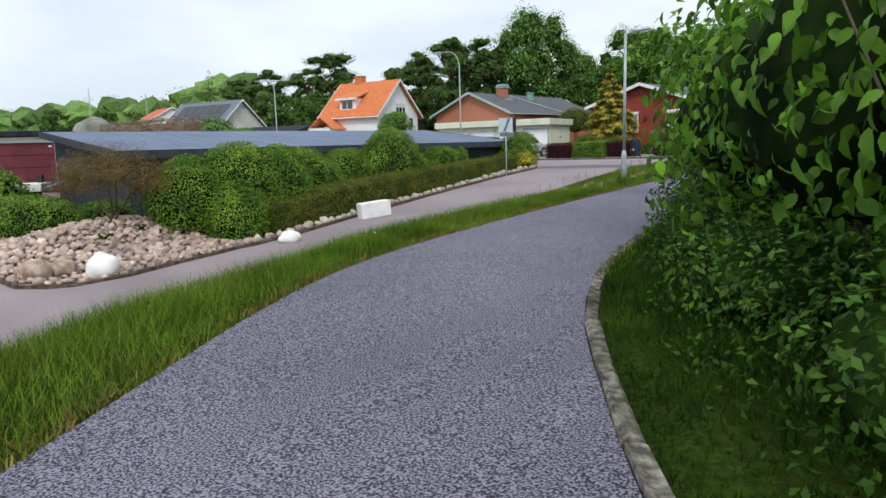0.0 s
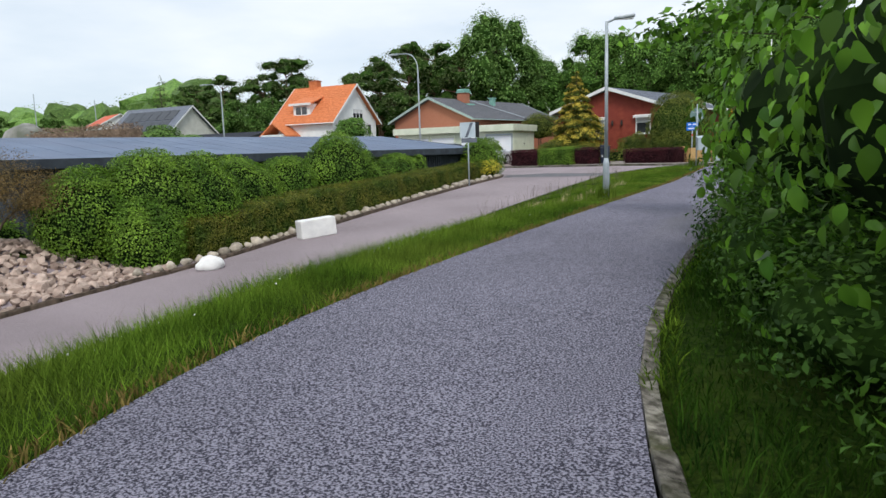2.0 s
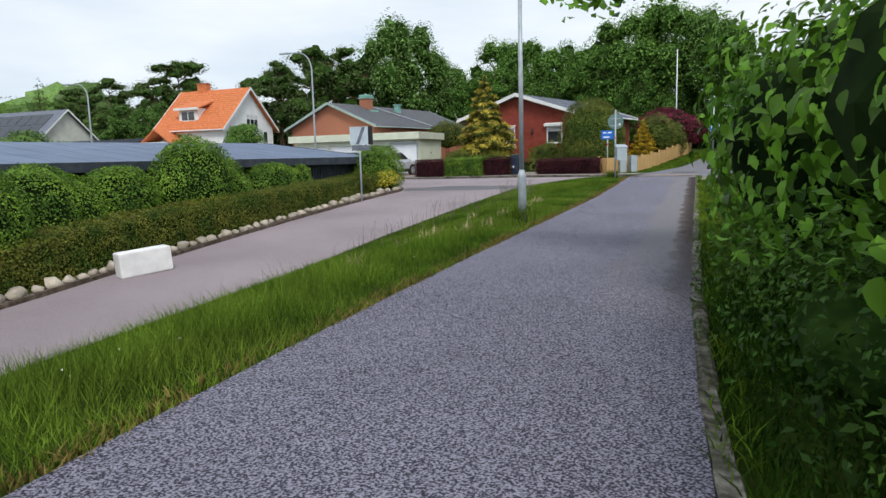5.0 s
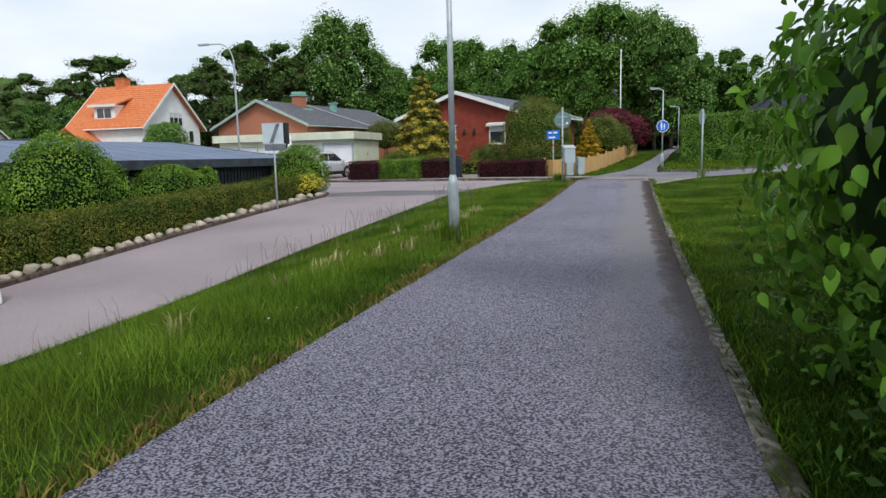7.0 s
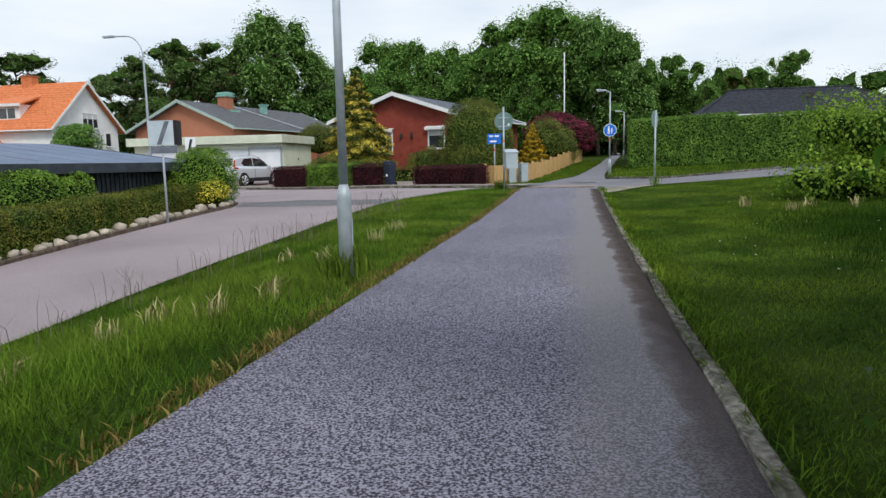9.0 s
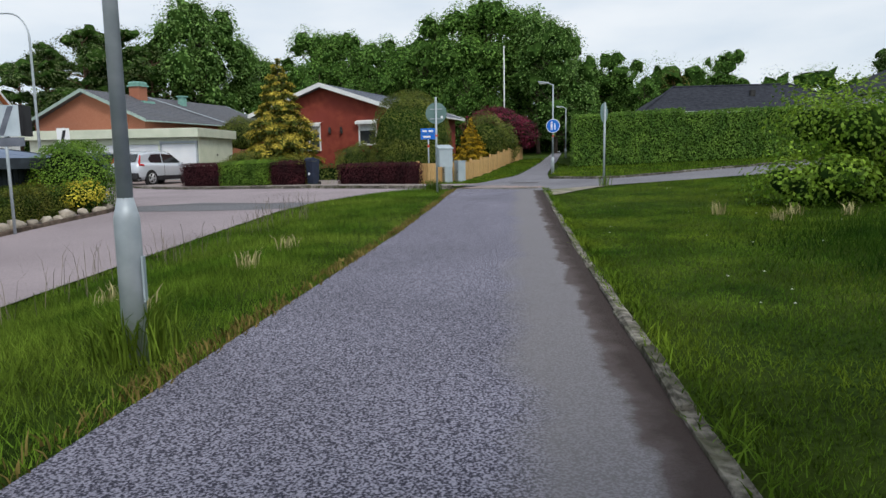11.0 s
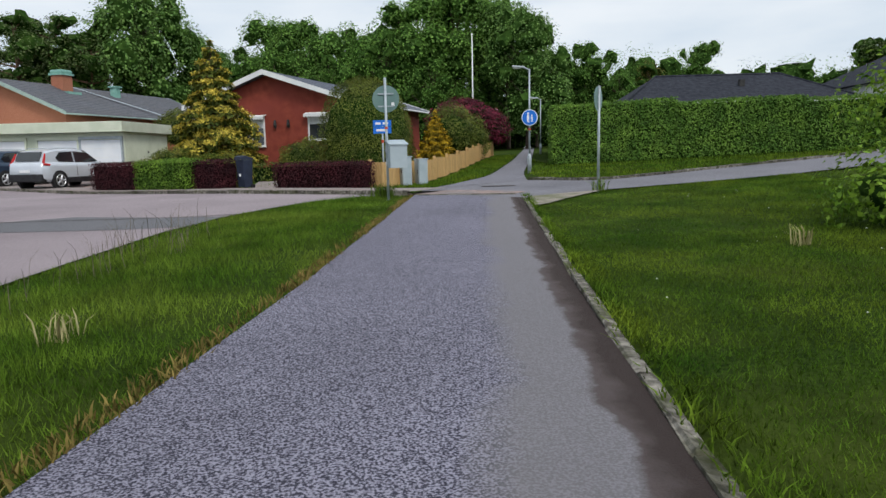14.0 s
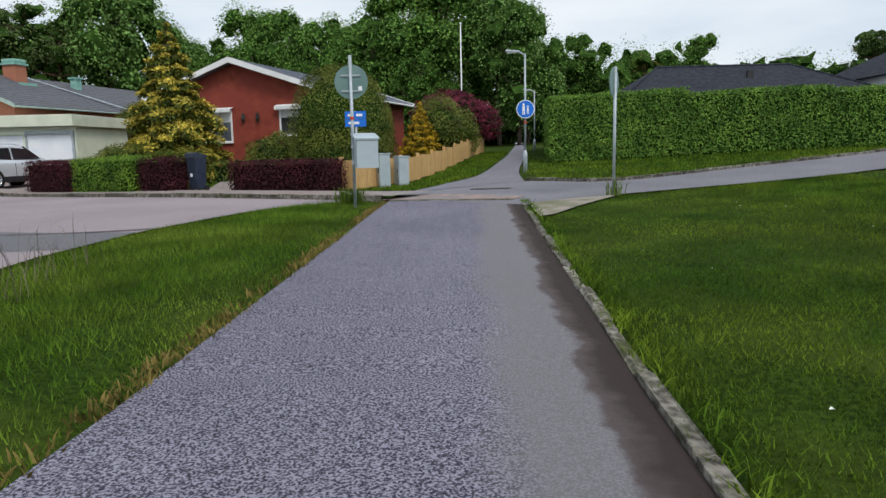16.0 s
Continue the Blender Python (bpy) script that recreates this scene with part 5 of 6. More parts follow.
        bend = lambda u: z + reach * (0.22 * u - droop * u * u)
        part("bough", tube(bmesh.new(), [(ca * reach * u, sa * reach * u, bend(u)) for u in (0.02, 0.5, 0.9)], [0.03, 0.02, 0.006], 4), "bark", t)
        m = max(6, int(n * reach / total))
        for j in range(m):
            u = rr.uniform(0.12, 1.0) ** 0.7
            side = rr.gauss(0, 0.20) * reach * (1.15 - 0.75 * u)
            p = (ca * reach * u - sa * side, sa * reach * u + ca * side, bend(u) - abs(side) * 0.35)
            if u > 0.42 and rr.random() < 0.8:
                top_p.append((p[0], p[1], p[2] + rr.uniform(-0.02, 0.05), ca * 0.5, sa * 0.5))
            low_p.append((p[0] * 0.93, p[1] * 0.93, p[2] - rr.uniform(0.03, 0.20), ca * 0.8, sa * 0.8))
    # Tips keep their yellow; lower and inner sprays are coloured darker for shade.
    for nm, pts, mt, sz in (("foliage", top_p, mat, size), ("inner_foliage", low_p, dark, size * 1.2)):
        p = np.array(pts)
        nr = np.stack([p[:, 3], p[:, 4], np.full(len(p), 0.8)], 1)
        v, f = leaf_arrays(p[:, :3], nr, sz * rng.uniform(0.6, 1.3, len(p)), 0.3, 0.28)
        finish(nm, raw_mesh(nm, v, f), mt, t)
    bm = bmesh.new()
    tube(bm, [(0, 0, -0.2), (0, 0, h * 0.5), (0, 0, h * 0.97)], [0.13, 0.08, 0.015], 8)
    part("trunk", bm, "bark", t)
    return t


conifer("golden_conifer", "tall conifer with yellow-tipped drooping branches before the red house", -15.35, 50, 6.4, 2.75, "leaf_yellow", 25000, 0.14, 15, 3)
conifer("golden_cypress", "small golden-yellow cypress behind the fence", -5.7, 54.0, 3.0, 0.98, "leaf_gold", 11000, 0.10, 13, 4, "leaf_gold_shaded", 0.05)
bush("round_yew", "large rounded dark olive evergreen beside the red house", "shrub", [(-8.4, 49.6, 2.15, 2.05, 1.7, 2.45), (-8.4, 49.6, 1.25, 2.05, 1.8, 1.9)], 30000, 0.066, "leaf_olive", 13, 0.03, shell=(0.92, 1.03), shade_core=0.9, core_mat="shade_core_mid")
bush("maple_shrub", "dark red maple spreading over the fence", "shrub", [(-4.4, 61, 3.4, 1.8, 1.8, 1.2), (-3.2, 61.5, 2.7, 1.3, 1.5, 1.3), (-5.4, 61, 3.2, 1.2, 1.4, 1.1)], 10000, 0.105, "leaf_maple", 14, 0.14)
bush("garden_shrub", "green shrub between the cypress and the maple", "shrub", [(-4.9, 56, 2.3, 1.4, 1.4, 1.35), (-4.0, 57.5, 2.0, 1.1, 1.2, 1.2)], 10000, 0.085, "leaf_olive", 15, 0.12, core_mat="shade_core_mid")
bush("garden_shrub", "low yellow-green shrub under the conifer", "shrub", [(-16.5, 48.0, 0.9, 1.3, 1.0, 0.85), (-14.4, 48.3, 0.8, 1.1, 0.9, 0.75)], 8000, 0.075, "leaf_low", 16, 0.12, core_mat="shade_core_mid")
bush("garden_shrub", "loose green shrub under the window", "shrub", [(-11.4, 50.6, 1.1, 1.2, 0.9, 0.85)], 6000, 0.08, "leaf_olive", 17, 0.15, core_mat="shade_core_mid")
bush("garden_shrub", "dark rounded shrub before the brick house", "shrub", [(-22.4, 62.1, 3.0, 1.75, 1.3, 1.25)], 6000, 0.095, "leaf_olive", 18, 0.1)
bush("garden_tree", "round green tree before the white house", "shrub", [(-40.2, 58, 3.3, 1.7, 1.7, 1.35), (-40.6, 58, 2.2, 1.3, 1.3, 1.4)], 9000, 0.13, "leaf_wood", 19, 0.12)
bush("garden_tree", "pale green tree before the grey house", "shrub", [(-67, 58, 3.2, 3.0, 3.0, 2.2), (-62, 58, 2.6, 2.4, 2.4, 1.6)], 8000, 0.2, "leaf_far", 20, 0.15)

# lone shrub on the lawn
r = random.Random(17)
SHRUB = [(2.6 + k * 0.62 + r.uniform(-0.3, 0.3), 29.0 + r.uniform(-0.9, 0.9), r.uniform(0.7, 1.75), r.uniform(0.55, 0.95), r.uniform(0.55, 0.95), r.uniform(0.45, 0.75)) for k in range(9) for _ in range(2)] + [(2.4 + k * 0.8, 28.7 + 0.3 * (k % 2), 0.42, 0.85, 0.8, 0.6) for k in range(7)] + [(1.9, 28.8, 0.6, 0.6, 0.7, 0.5), (4.0, 29.4, 0.9, 1.5, 1.1, 0.8), (6.4, 29.4, 1.0, 1.6, 1.1, 0.9)]
bush("lawn_shrub", "leafy light green shrub growing on the lawn", "shrub", SHRUB, 30000, 0.095, "leaf_lawn", 51, 0.2, shell=(0.45, 1.2), width=0.3, shade_core=0.5, core_mat="shade_core_mid", x=4.2, y=29.0)

# tall leafy thicket beside the path
def clear_of_path(x, y, z):
    return x > np.interp(y, [q[1] for q in PATH_R], [q[0] for q in PATH_R]) + np.interp(y, [0, 7, 9, 10.5], [0.42, 0.42, 0.25, -0.02])


THICKET = [(1.75, 1.3, 1.75, 1.35, 1.4, 1.55), (1.0, 3.1, 1.65, 1.35, 1.35, 1.5), (0.2, 4.9, 1.6, 1.4, 1.35, 1.45), (-0.4, 6.6, 1.5, 1.4, 1.3, 1.35), (-0.85, 8.4, 1.45, 1.45, 1.3, 1.2), (-1.0, 10.1, 1.4, 1.45, 1.2, 1.15), (-0.95, 11.9, 1.35, 1.4, 1.1, 1.1), (-0.95, 13.5, 1.3, 1.32, 1.15, 1.1), (2.6, 4.2, 3.2, 1.7, 2.2, 1.5), (1.5, 7.6, 2.7, 1.6, 2.0, 1.3), (1.0, 10.5, 1.6, 1.5, 1.7, 1.4)]
bush("thicket", "tall thicket with large heart-shaped green leaves over the kerb", "shrub", THICKET, 17000, 0.105, "leaf_near", 61, 0.13, droop=1.2, shade_core=0.62, rich=True, width=0.31, shell=(0.60, 1.12), low=-0.98, x=0.9, y=6.5, keep=clear_of_path, core_mat="shade_core")
bush("thicket", "leafy end of the thicket with heart-shaped leaves at the lawn", "shrub", [(-1.15, 12.4, 1.3, 1.35, 1.2, 1.15), (-1.1, 13.6, 1.2, 1.25, 1.05, 1.05), (-0.3, 12.8, 1.6, 1.0, 1.1, 0.8)], 8000, 0.09, "leaf_near", 63, 0.12, droop=1.1, shade_core=0.8, rich=True, width=0.32, shell=(0.72, 1.08), low=-0.98, keep=lambda x, y, z: (x > -2.35) & (z < 2.25))
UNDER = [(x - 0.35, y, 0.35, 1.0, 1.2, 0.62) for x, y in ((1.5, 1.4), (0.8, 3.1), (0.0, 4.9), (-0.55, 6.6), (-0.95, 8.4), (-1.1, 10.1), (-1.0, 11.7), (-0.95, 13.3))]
bush("undergrowth", "low undergrowth beneath the thicket, coloured dark for the shade there", "shrub", UNDER, 40000, 0.052, "leaf_near_shaded", 62, 0.25, shade_core=0.5, width=0.24, droop=0.1, shell=(0.35, 1.15), x=0.2, y=6.0, keep=clear_of_path, core_mat="shade_core_mid")
bm = bmesh.new()
for k in range(26):
    r = random.Random(k)
    y = r.uniform(1.0, 11.8)
    x = np.interp(y, [1, 12], [1.0, -0.9]) + r.uniform(-0.2, 0.6)
    tube(bm, [(x, y, gz(x, y) - 0.05), (x + r.uniform(-0.2, 0.1), y + r.uniform(-0.2, 0.2), 0.8), (x + r.uniform(-0.6, 0.1), y + r.uniform(-0.4, 0.4), r.uniform(1.3, 2.0))], [0.014, 0.011, 0.005], 5)
tagged(part("bare_stems", bm, "twig"), "thin grey bare stems standing in the thicket", "twigs", "", "stuff")


def big_tree(x, y, h, blobs, n, size, mat, label, seed):
    t = thing("garden_tree", label, "tree", x, y)
    bm = bmesh.new()
    tube(bm, [(0, 0, -0.2), (0.05, 0, h * 0.3), (0, 0.1, h * 0.6), (0, 0, h * 0.9)], [0.17, 0.14, 0.09, 0.02], 9)
    for b in blobs:
        tube(bm, [(0.03, 0, max(0.8, b[2] * 0.6)), (b[0] * 0.5, b[1] * 0.5, b[2] * 0.85), (b[0], b[1], b[2])], [0.07 if b[3] > 1 else 0.03, 0.045 if b[3] > 1 else 0.012, 0.006], 6)
    part("trunk", bm, "bark", t)
    # Solid cores make the crown dense enough to shade the lawn below.
    core_mesh("inner_foliage", [b for b in blobs if b[0] > -1.7 and b[3] > 1.4], t, 0.62, "shade_core_mid", 0.3)
    p, nr = blob_points(blobs, n, seed, 0.2, (0.3, 1.15))
    v, f = leaf_arrays(p, nr, size * rng.uniform(0.6, 1.3, len(p)), 0.5)
    finish("crown", raw_mesh("crown", v, f), mat, t)
    return t


# Far +x crown clumps lie out of view, added to shade the lawn.
big_tree(2.2, 13.2, 7.5, [(0, 0, 5.2, 2.2, 2.2, 1.7), (-1.8, 0.6, 4.5, 1.5, 1.4, 0.9), (-3.1, 0.4, 4.1, 1.1, 1.1, 0.55), (-2.6, -1.2, 4.5, 1.1, 1.1, 0.6), (1.5, 1.6, 4.8, 1.8, 1.8, 1.2), (1.6, -1.6, 4.6, 1.8, 1.8, 1.2), (0.2, -2.8, 4.3, 1.5, 1.4, 0.9), (2.6, 3.4, 4.6, 2.2, 2.2, 1.3), (4.5, 1.5, 5.0, 2.2, 2.2, 1.5), (3.6, 6.0, 4.6, 2.0, 2.0, 1.2), (5.6, 4.0, 5.0, 2.2, 2.2, 1.4), (5.8, 7.6, 4.6, 2.0, 2.0, 1.2), (-5.3, 1.2, 2.9, 0.75, 0.7, 0.22), (-4.5, 1.0, 3.05, 0.8, 0.7, 0.26), (-3.6, 0.8, 3.2, 0.8, 0.7, 0.3)], 34000, 0.13, "leaf_near", "tall broadleaf tree over the path, crown extended unseen to shade the lawn", 71)
big_tree(5.2, 7.5, 8.5, [(0, 0, 5.5, 2.6, 2.6, 2.2), (-1.8, 1.5, 4.6, 1.8, 1.8, 1.4), (-1.5, -2.0, 4.6, 1.9, 1.9, 1.5), (1.5, 2, 4.5, 2, 2, 1.6)], 14000, 0.14, "leaf_wood", "tall dark tree behind the thicket", 72)

# ---- woods ----
WOOD = "p,-82.8,100,18.3;p,-60.2,95,15.3;p,-51.9,90,16.8;p,-49.4,92,16.4;p,-44.6,90,14.5;b,-40.8,95,19.9;b,-36.9,100,15.9;d,-26.2,95,16.0;d,-21.2,92,15.5;d,-17.8,95,15.5;d,-15.0,100,15.5;d,-10.2,90,17.0;d,-6.3,92,18.1;d,-4.4,97,19.0;b,-0.7,92,15.9;b,0.8,85,13.7;d,5.6,100,13.4;d,8.9,100,13.6;d,13.2,110,10.8;f,-262,150,19;f,-232,152,17;s,-138.8,120,21.2;p,-121.8,115,17.6;p,-115.7,118,19.2;p,-102.7,115,18.6;p,-92.2,112,20.3;f,-95.4,100,12.0;f,-88,98,11.0;f,-82.5,95,11.5;f,-75,97,11.2;p,-62.6,98,16.8;p,-57.2,100,18.5;p,-54.7,105,16.8;d,-33,108,14.2;d,23.9,110,14.4;o,16.0,100,10.9;p,39.3,100,13.0;d,11.4,95,9.3;d,-31,100,12.5;d,-12.5,88,13;d,2.5,96,12;d,-24,88,11;d,-18.5,87,11;d,-29.5,92,11;d,-8,84,10;p,-70,102,15"
for k, row in enumerate(WOOD.split(";")):
    kind, x, y, top = row.split(",")
    big = kind in "bd" and float(top) > 15
    tree(kind, float(x), float(y), float(top), 100 + k, 13000 if big else (7000 if kind == "p" else 6000), {"d": 1.2, "b": 1.65 if big else 1.2}.get(kind, 1.0))
for k, (a, b, ya, yb, hh, gap, mt, lb) in enumerate(((-48, 62, 97, 104, 10.5, 3.2, "leaf_wood", "dense dark green underwood between the trees"), (-155, -48, 112, 108, 11.5, 4.5, "leaf_far", "pale green scrub along the far gardens"), (-430, -150, 190, 150, 24.0, 13.0, "leaf_far", "far green treeline on the horizon"), (32, 150, 112, 150, 9.0, 5.0, "leaf_wood", "far woods beyond the dark-roofed house"))):
    rr = random.Random(k)
    blobs = []
    x = a
    while x < b:
        y = ya + (yb - ya) * (x - a) / (b - a) + rr.uniform(-1.5, 1.5)
        z = gz(x, y)
        h = hh * rr.uniform(0.6, 1.1)
        blobs.append((x, y, z + h * 0.35, gap * rr.uniform(0.7, 1.1), gap * 0.7, h * 0.42))
        blobs.append((x + rr.uniform(-1, 1) * gap * 0.4, y + 0.5, z + h * 0.72, gap * rr.uniform(0.45, 0.75), gap * 0.6, h * rr.uniform(0.2, 0.3)))
        blobs.append((x, y + 1.0, z + h * 0.12, gap * 1.1, gap * 0.7, h * 0.26))
        x += gap * rr.uniform(0.4, 0.75)
    p, nr = blob_points(blobs, (60000, 44000, 44000, 18000)[k], 900 + k, 0.15, (0.85, 1.05) if k == 2 else (0.5, 1.06), up=0.6)
    v, f = leaf_arrays(p, nr, (gap * 0.062 if gap < 10 else 0.55) * rng.uniform(0.5, 1.4, len(p)), 0.3, 0.42)
    wood = tagged(finish("woodland", raw_mesh("woodland", v, f), mt), lb, "woods", "", "stuff")
    core_mesh("inner_foliage", blobs, wood, 0.93 if k == 2 else 0.52, "leaf_far" if k == 2 else "shade_core_far", 3.0 if k == 2 else 1.2)


bm = bmesh.new()
bmesh.ops.create_icosphere(bm, subdivisions=4, radius=1)
for v in bm.verts:
    v.co *= 1 + 0.35 * noise.noise(v.co * 1.2) + 0.12 * noise.noise(v.co * 3.5)
    v.co = Vector((v.co.x * 2.7, v.co.y * 2.2, max(v.co.z, -0.9) * 2.7))
rock = part("rock_outcrop", bm, "rock_grey", None, "", True)
rock.matrix_basis = pose(-65.3, 42, 2.1)
tagged(rock, "bare grey rock outcrop rising behind the garage row", "rock")
for x, top in ((-237.4, 25), (-205.5, 21)):
    t = thing("radio_mast", "thin far grey mast above the treeline", "mast", x, 150)
    part("pole", tube(bmesh.new(), [(0, 0, -0.2), (0, 0, top - gz(x, 150))], [0.28, 0.12], 8), "galv", t)

# ---- houses ----
def window(parent, x, y, z, w, h, name="window", frame="white_paint", bars=1, rz=0, awning=False, curtain=True):
    """A window in a wall that faces -y: frame, sill and panes."""
    f = 0.07
    fr = part(name, boxes((x - w / 2, x - w / 2 + f, y - 0.06, y + 0.05, z, z + h), (x + w / 2 - f, x + w / 2, y - 0.06, y + 0.05, z, z + h), (x - w / 2 + f, x + w / 2 - f, y - 0.06, y + 0.05, z, z + f), (x - w / 2 + f, x + w / 2 - f, y - 0.06, y + 0.05, z + h - f, z + h), *[(x - w / 2 + w * (k + 1) / (bars + 1) - 0.025, x - w / 2 + w * (k + 1) / (bars + 1) + 0.025, y - 0.05, y + 0.04, z + f, z + h - f) for k in range(bars)]), frame, parent)
    part("pane", boxes((x - w / 2 + f, x + w / 2 - f, y - 0.012, y + 0.0, z + f, z + h - f)), "window_glass", fr)
    part("sill", boxes((x - w / 2 - 0.05, x + w / 2 + 0.05, y - 0.12, y - 0.061, z - 0.04, z + 0.02)), frame, fr)
    if curtain:
        part("curtain", boxes((x - w / 2 + f, x + w / 2 - f, y - 0.018, y - 0.013, z + h * 0.62, z + h - f)), "curtain", fr)
    if awning:
        bm = bmesh.new()
        slab(bm, [(x - w / 2 - 0.1, y - 0.30, z + h + 0.02), (x + w / 2 + 0.1, y - 0.30, z + h + 0.02), (x + w / 2 + 0.1, y - 0.03, z + h + 0.10), (x - w / 2 - 0.1, y - 0.03, z + h + 0.10)], 0.03)
        nsc = 10
        for k in range(nsc):
            xa, xb = x - w / 2 - 0.1 + (w + 0.2) * k / nsc, x - w / 2 - 0.1 + (w + 0.2) * (k + 1) / nsc
            vs = [bm.verts.new(c) for c in ((xa, y - 0.302, z + h), (xb, y - 0.302, z + h), (xb, y - 0.302, z + h - 0.10), ((xa + xb) / 2, y - 0.302, z + h - 0.16), (xa, y - 0.302, z + h - 0.10))]
            bm.faces.new(vs)
        part("awning", bm, frame, fr)
    return fr


def gable_house(name, label, x, y, rz, hw, length, z0, eave, apex, wall, roof, trim, over=0.45, tiles=None, plinth=True, apex_x=0.0):
    """A house with its gable at the origin facing -y, ridge along +y."""
    t = thing(name, label, "house", x, y, z0, rz)
    e, a = eave - z0, apex - z0
    bm = bmesh.new()
    prism(bm, [(-hw, -0.5), (hw, -0.5), (hw, e), (apex_x, a - 0.02), (-hw, e)], 0, length)
    part("wall", bm, wall, t)
    for s, nm in ((-1, "roof"), (1, "roof")):
        k = (a - e) / (hw + s * 0)
        ox = hw + over
        ze = e - over * k
        bm = bmesh.new()
        slab(bm, [(apex_x, -over, a + 0.16), (s * ox, -over, ze + 0.16), (s * ox, length + over, ze + 0.16), (apex_x, length + over, a + 0.16)][::(-1 if s > 0 else 1)], 0.14)
        r = part(nm, bm, roof, t)
        if tiles:
            bm = bmesh.new()
            m = int(math.hypot(ox, a - ze) / tiles)
            for j in range(m):
                q = (j + 0.5) / m
                xx, zz = apex_x + (s * ox - apex_x) * q, a + 0.16 + (ze - a) * q
                tube(bm, [(xx, -over + 0.02, zz), (xx, length + over - 0.02, zz)], 0.03, 4)
            part("tile_relief", bm, roof, r)
        for yy0, yy1 in ((-over - 0.04, -over - 0.002), (length + over + 0.002, length + over + 0.04)):
            bm = bmesh.new()
            outl = [(apex_x, a + 0.20), (s * (ox + 0.03), ze + 0.20), (s * (ox + 0.03), ze - 0.03), (apex_x, a - 0.05)]
            prism(bm, outl, yy0, yy1)
            part("bargeboard", bm, trim, r)
        part("gutter", tube(bmesh.new(), [(s * (ox + 0.05), -over, ze + 0.05), (s * (ox + 0.05), length + over, ze + 0.05)], 0.055, 8), trim, r)
    if plinth:
        part("plinth", boxes((-hw - 0.03, hw + 0.03, -0.03, length + 0.03, -0.5, 0.25)), "render_grey", t)
    return t


red = gable_house("red_house", "red-painted wooden house with white trim and a grey roof", -14.15, 54.2, -14, 4.35, 10.5, 0.35, 3.95, 5.4, "red_wood", "roof_slate", "white_paint", 0.5, 0.35)
window(red, 2.75, 0.0, 1.7, 1.15, 1.28, bars=0, awning=True)
window(red, -1.05, 0.0, 1.45, 1.5, 1.5, bars=1, awning=True)
window(red, -3.2, 0.0, 1.65, 1.0, 1.2, bars=0)
lan = part("wall_lantern", tube(bmesh.new(), [(0.35, -0.08, 2.35), (0.35, -0.12, 2.5), (0.35, -0.12, 2.75)], [0.05, 0.09, 0.06], 8), "iron", red)
part("wall_lantern", tube(bmesh.new(), [(1.1, -0.08, 2.35), (1.1, -0.12, 2.5), (1.1, -0.12, 2.75)], [0.05, 0.09, 0.06], 8), "iron", red)
brick = gable_house("brick_house", "low brick house with a grey roof and green copper trim", -34.2, 62.6, -10, 4.9, 17, 0.2, 4.35, 6.45, "brick_wall", "roof_grey", "trim_green", 0.5, 0.35)
window(brick, -0.6, 0, 1.9, 2.4, 1.2, "window", "iron", 2, curtain=False)
ch = part("chimney", boxes((0.2, 1.15, 4.2, 5.1, 5.2, 7.0)), "brick_wall", brick)
part("cap", boxes((0.1, 1.25, 4.1, 5.2, 7.0, 7.12), (0.16, 1.19, 4.16, 5.14, 7.12, 7.38, 0.1)), "copper_green", ch)
part("flashing", boxes((0.05, 1.7, 4.05, 5.25, 5.1, 5.85)), "copper_green", ch)
vt = part("vent", boxes((1.0, 1.5, 9.0, 9.5, 5.3, 6.55), (0.9, 1.6, 8.9, 9.6, 6.55, 6.65)), "copper_green", brick)
bm = bmesh.new()
slab(bm, [(0, 6.0, 6.45), (5.4, 9.0, 4.33), (5.4, 9.25, 4.33), (0, 6.25, 6.45)][::-1], 0.03)
part("roof_strip", bm, "galv", brick)
part("wing_roof", boxes((5.3, 8.5, 9, 17, 3.9, 4.2)), "roof_grey", brick)
part("wing_wall", boxes((4.9, 8.2, 9.3, 16.8, -0.5, 3.9)), "brick_wall", brick)

gar = thing("garage_block", "pale green flat-roofed garage block with white doors", "garage", -23.3, 57, 0.15, 0)
part("wall", boxes((-11.6, 0, 0.25, 5.4, -0.3, 2.66)), "pale_green", gar)
part("fascia", boxes((-11.8, 0.25, -0.35, 5.6, 2.67, 3.24)), "pale_green", gar)
for k in range(5):
    zf = 2.69 + k * 0.112
    part("fascia_board", boxes((-11.82, 0.27, -0.37, -0.351, zf, zf + 0.09)), "pale_green", gar)
    part("fascia_board", boxes((0.251, 0.27, -0.35, 5.6, zf, zf + 0.09)), "pale_green", gar)
for k in range(27):
    yy = 0.3 + k * 0.19
    part("side_board", boxes((0.001, 0.02, yy, yy + 0.15, -0.1, 2.65)), "pale_green", gar)
for k, x0 in enumerate((-2.45, -4.95, -8.0, -10.6)):
    dr = part("door", boxes((x0, x0 + 2.3, 0.16, 0.24, 0.0, 2.25)), "garage_door", gar, "white up-and-over garage door")
    part("door_ribs", boxes(*[(x0 + 0.05, x0 + 2.25, 0.15, 0.159, 0.28 + j * 0.5, 0.30 + j * 0.5) for j in range(4)]), "white_paint", dr)
    part("door_frame", boxes((x0 - 0.1, x0 - 0.002, 0.1, 0.249, -0.1, 2.3), (x0 + 2.302, x0 + 2.4, 0.1, 0.249, -0.1, 2.3), (x0 - 0.1, x0 + 2.4, 0.1, 0.249, 2.3, 2.45)), "galv" if k == 0 else "pale_green", dr)
part("wall_lamp", boxes((0.021, 0.06, 2.8, 2.9, 1.5, 1.62)), "iron", gar)

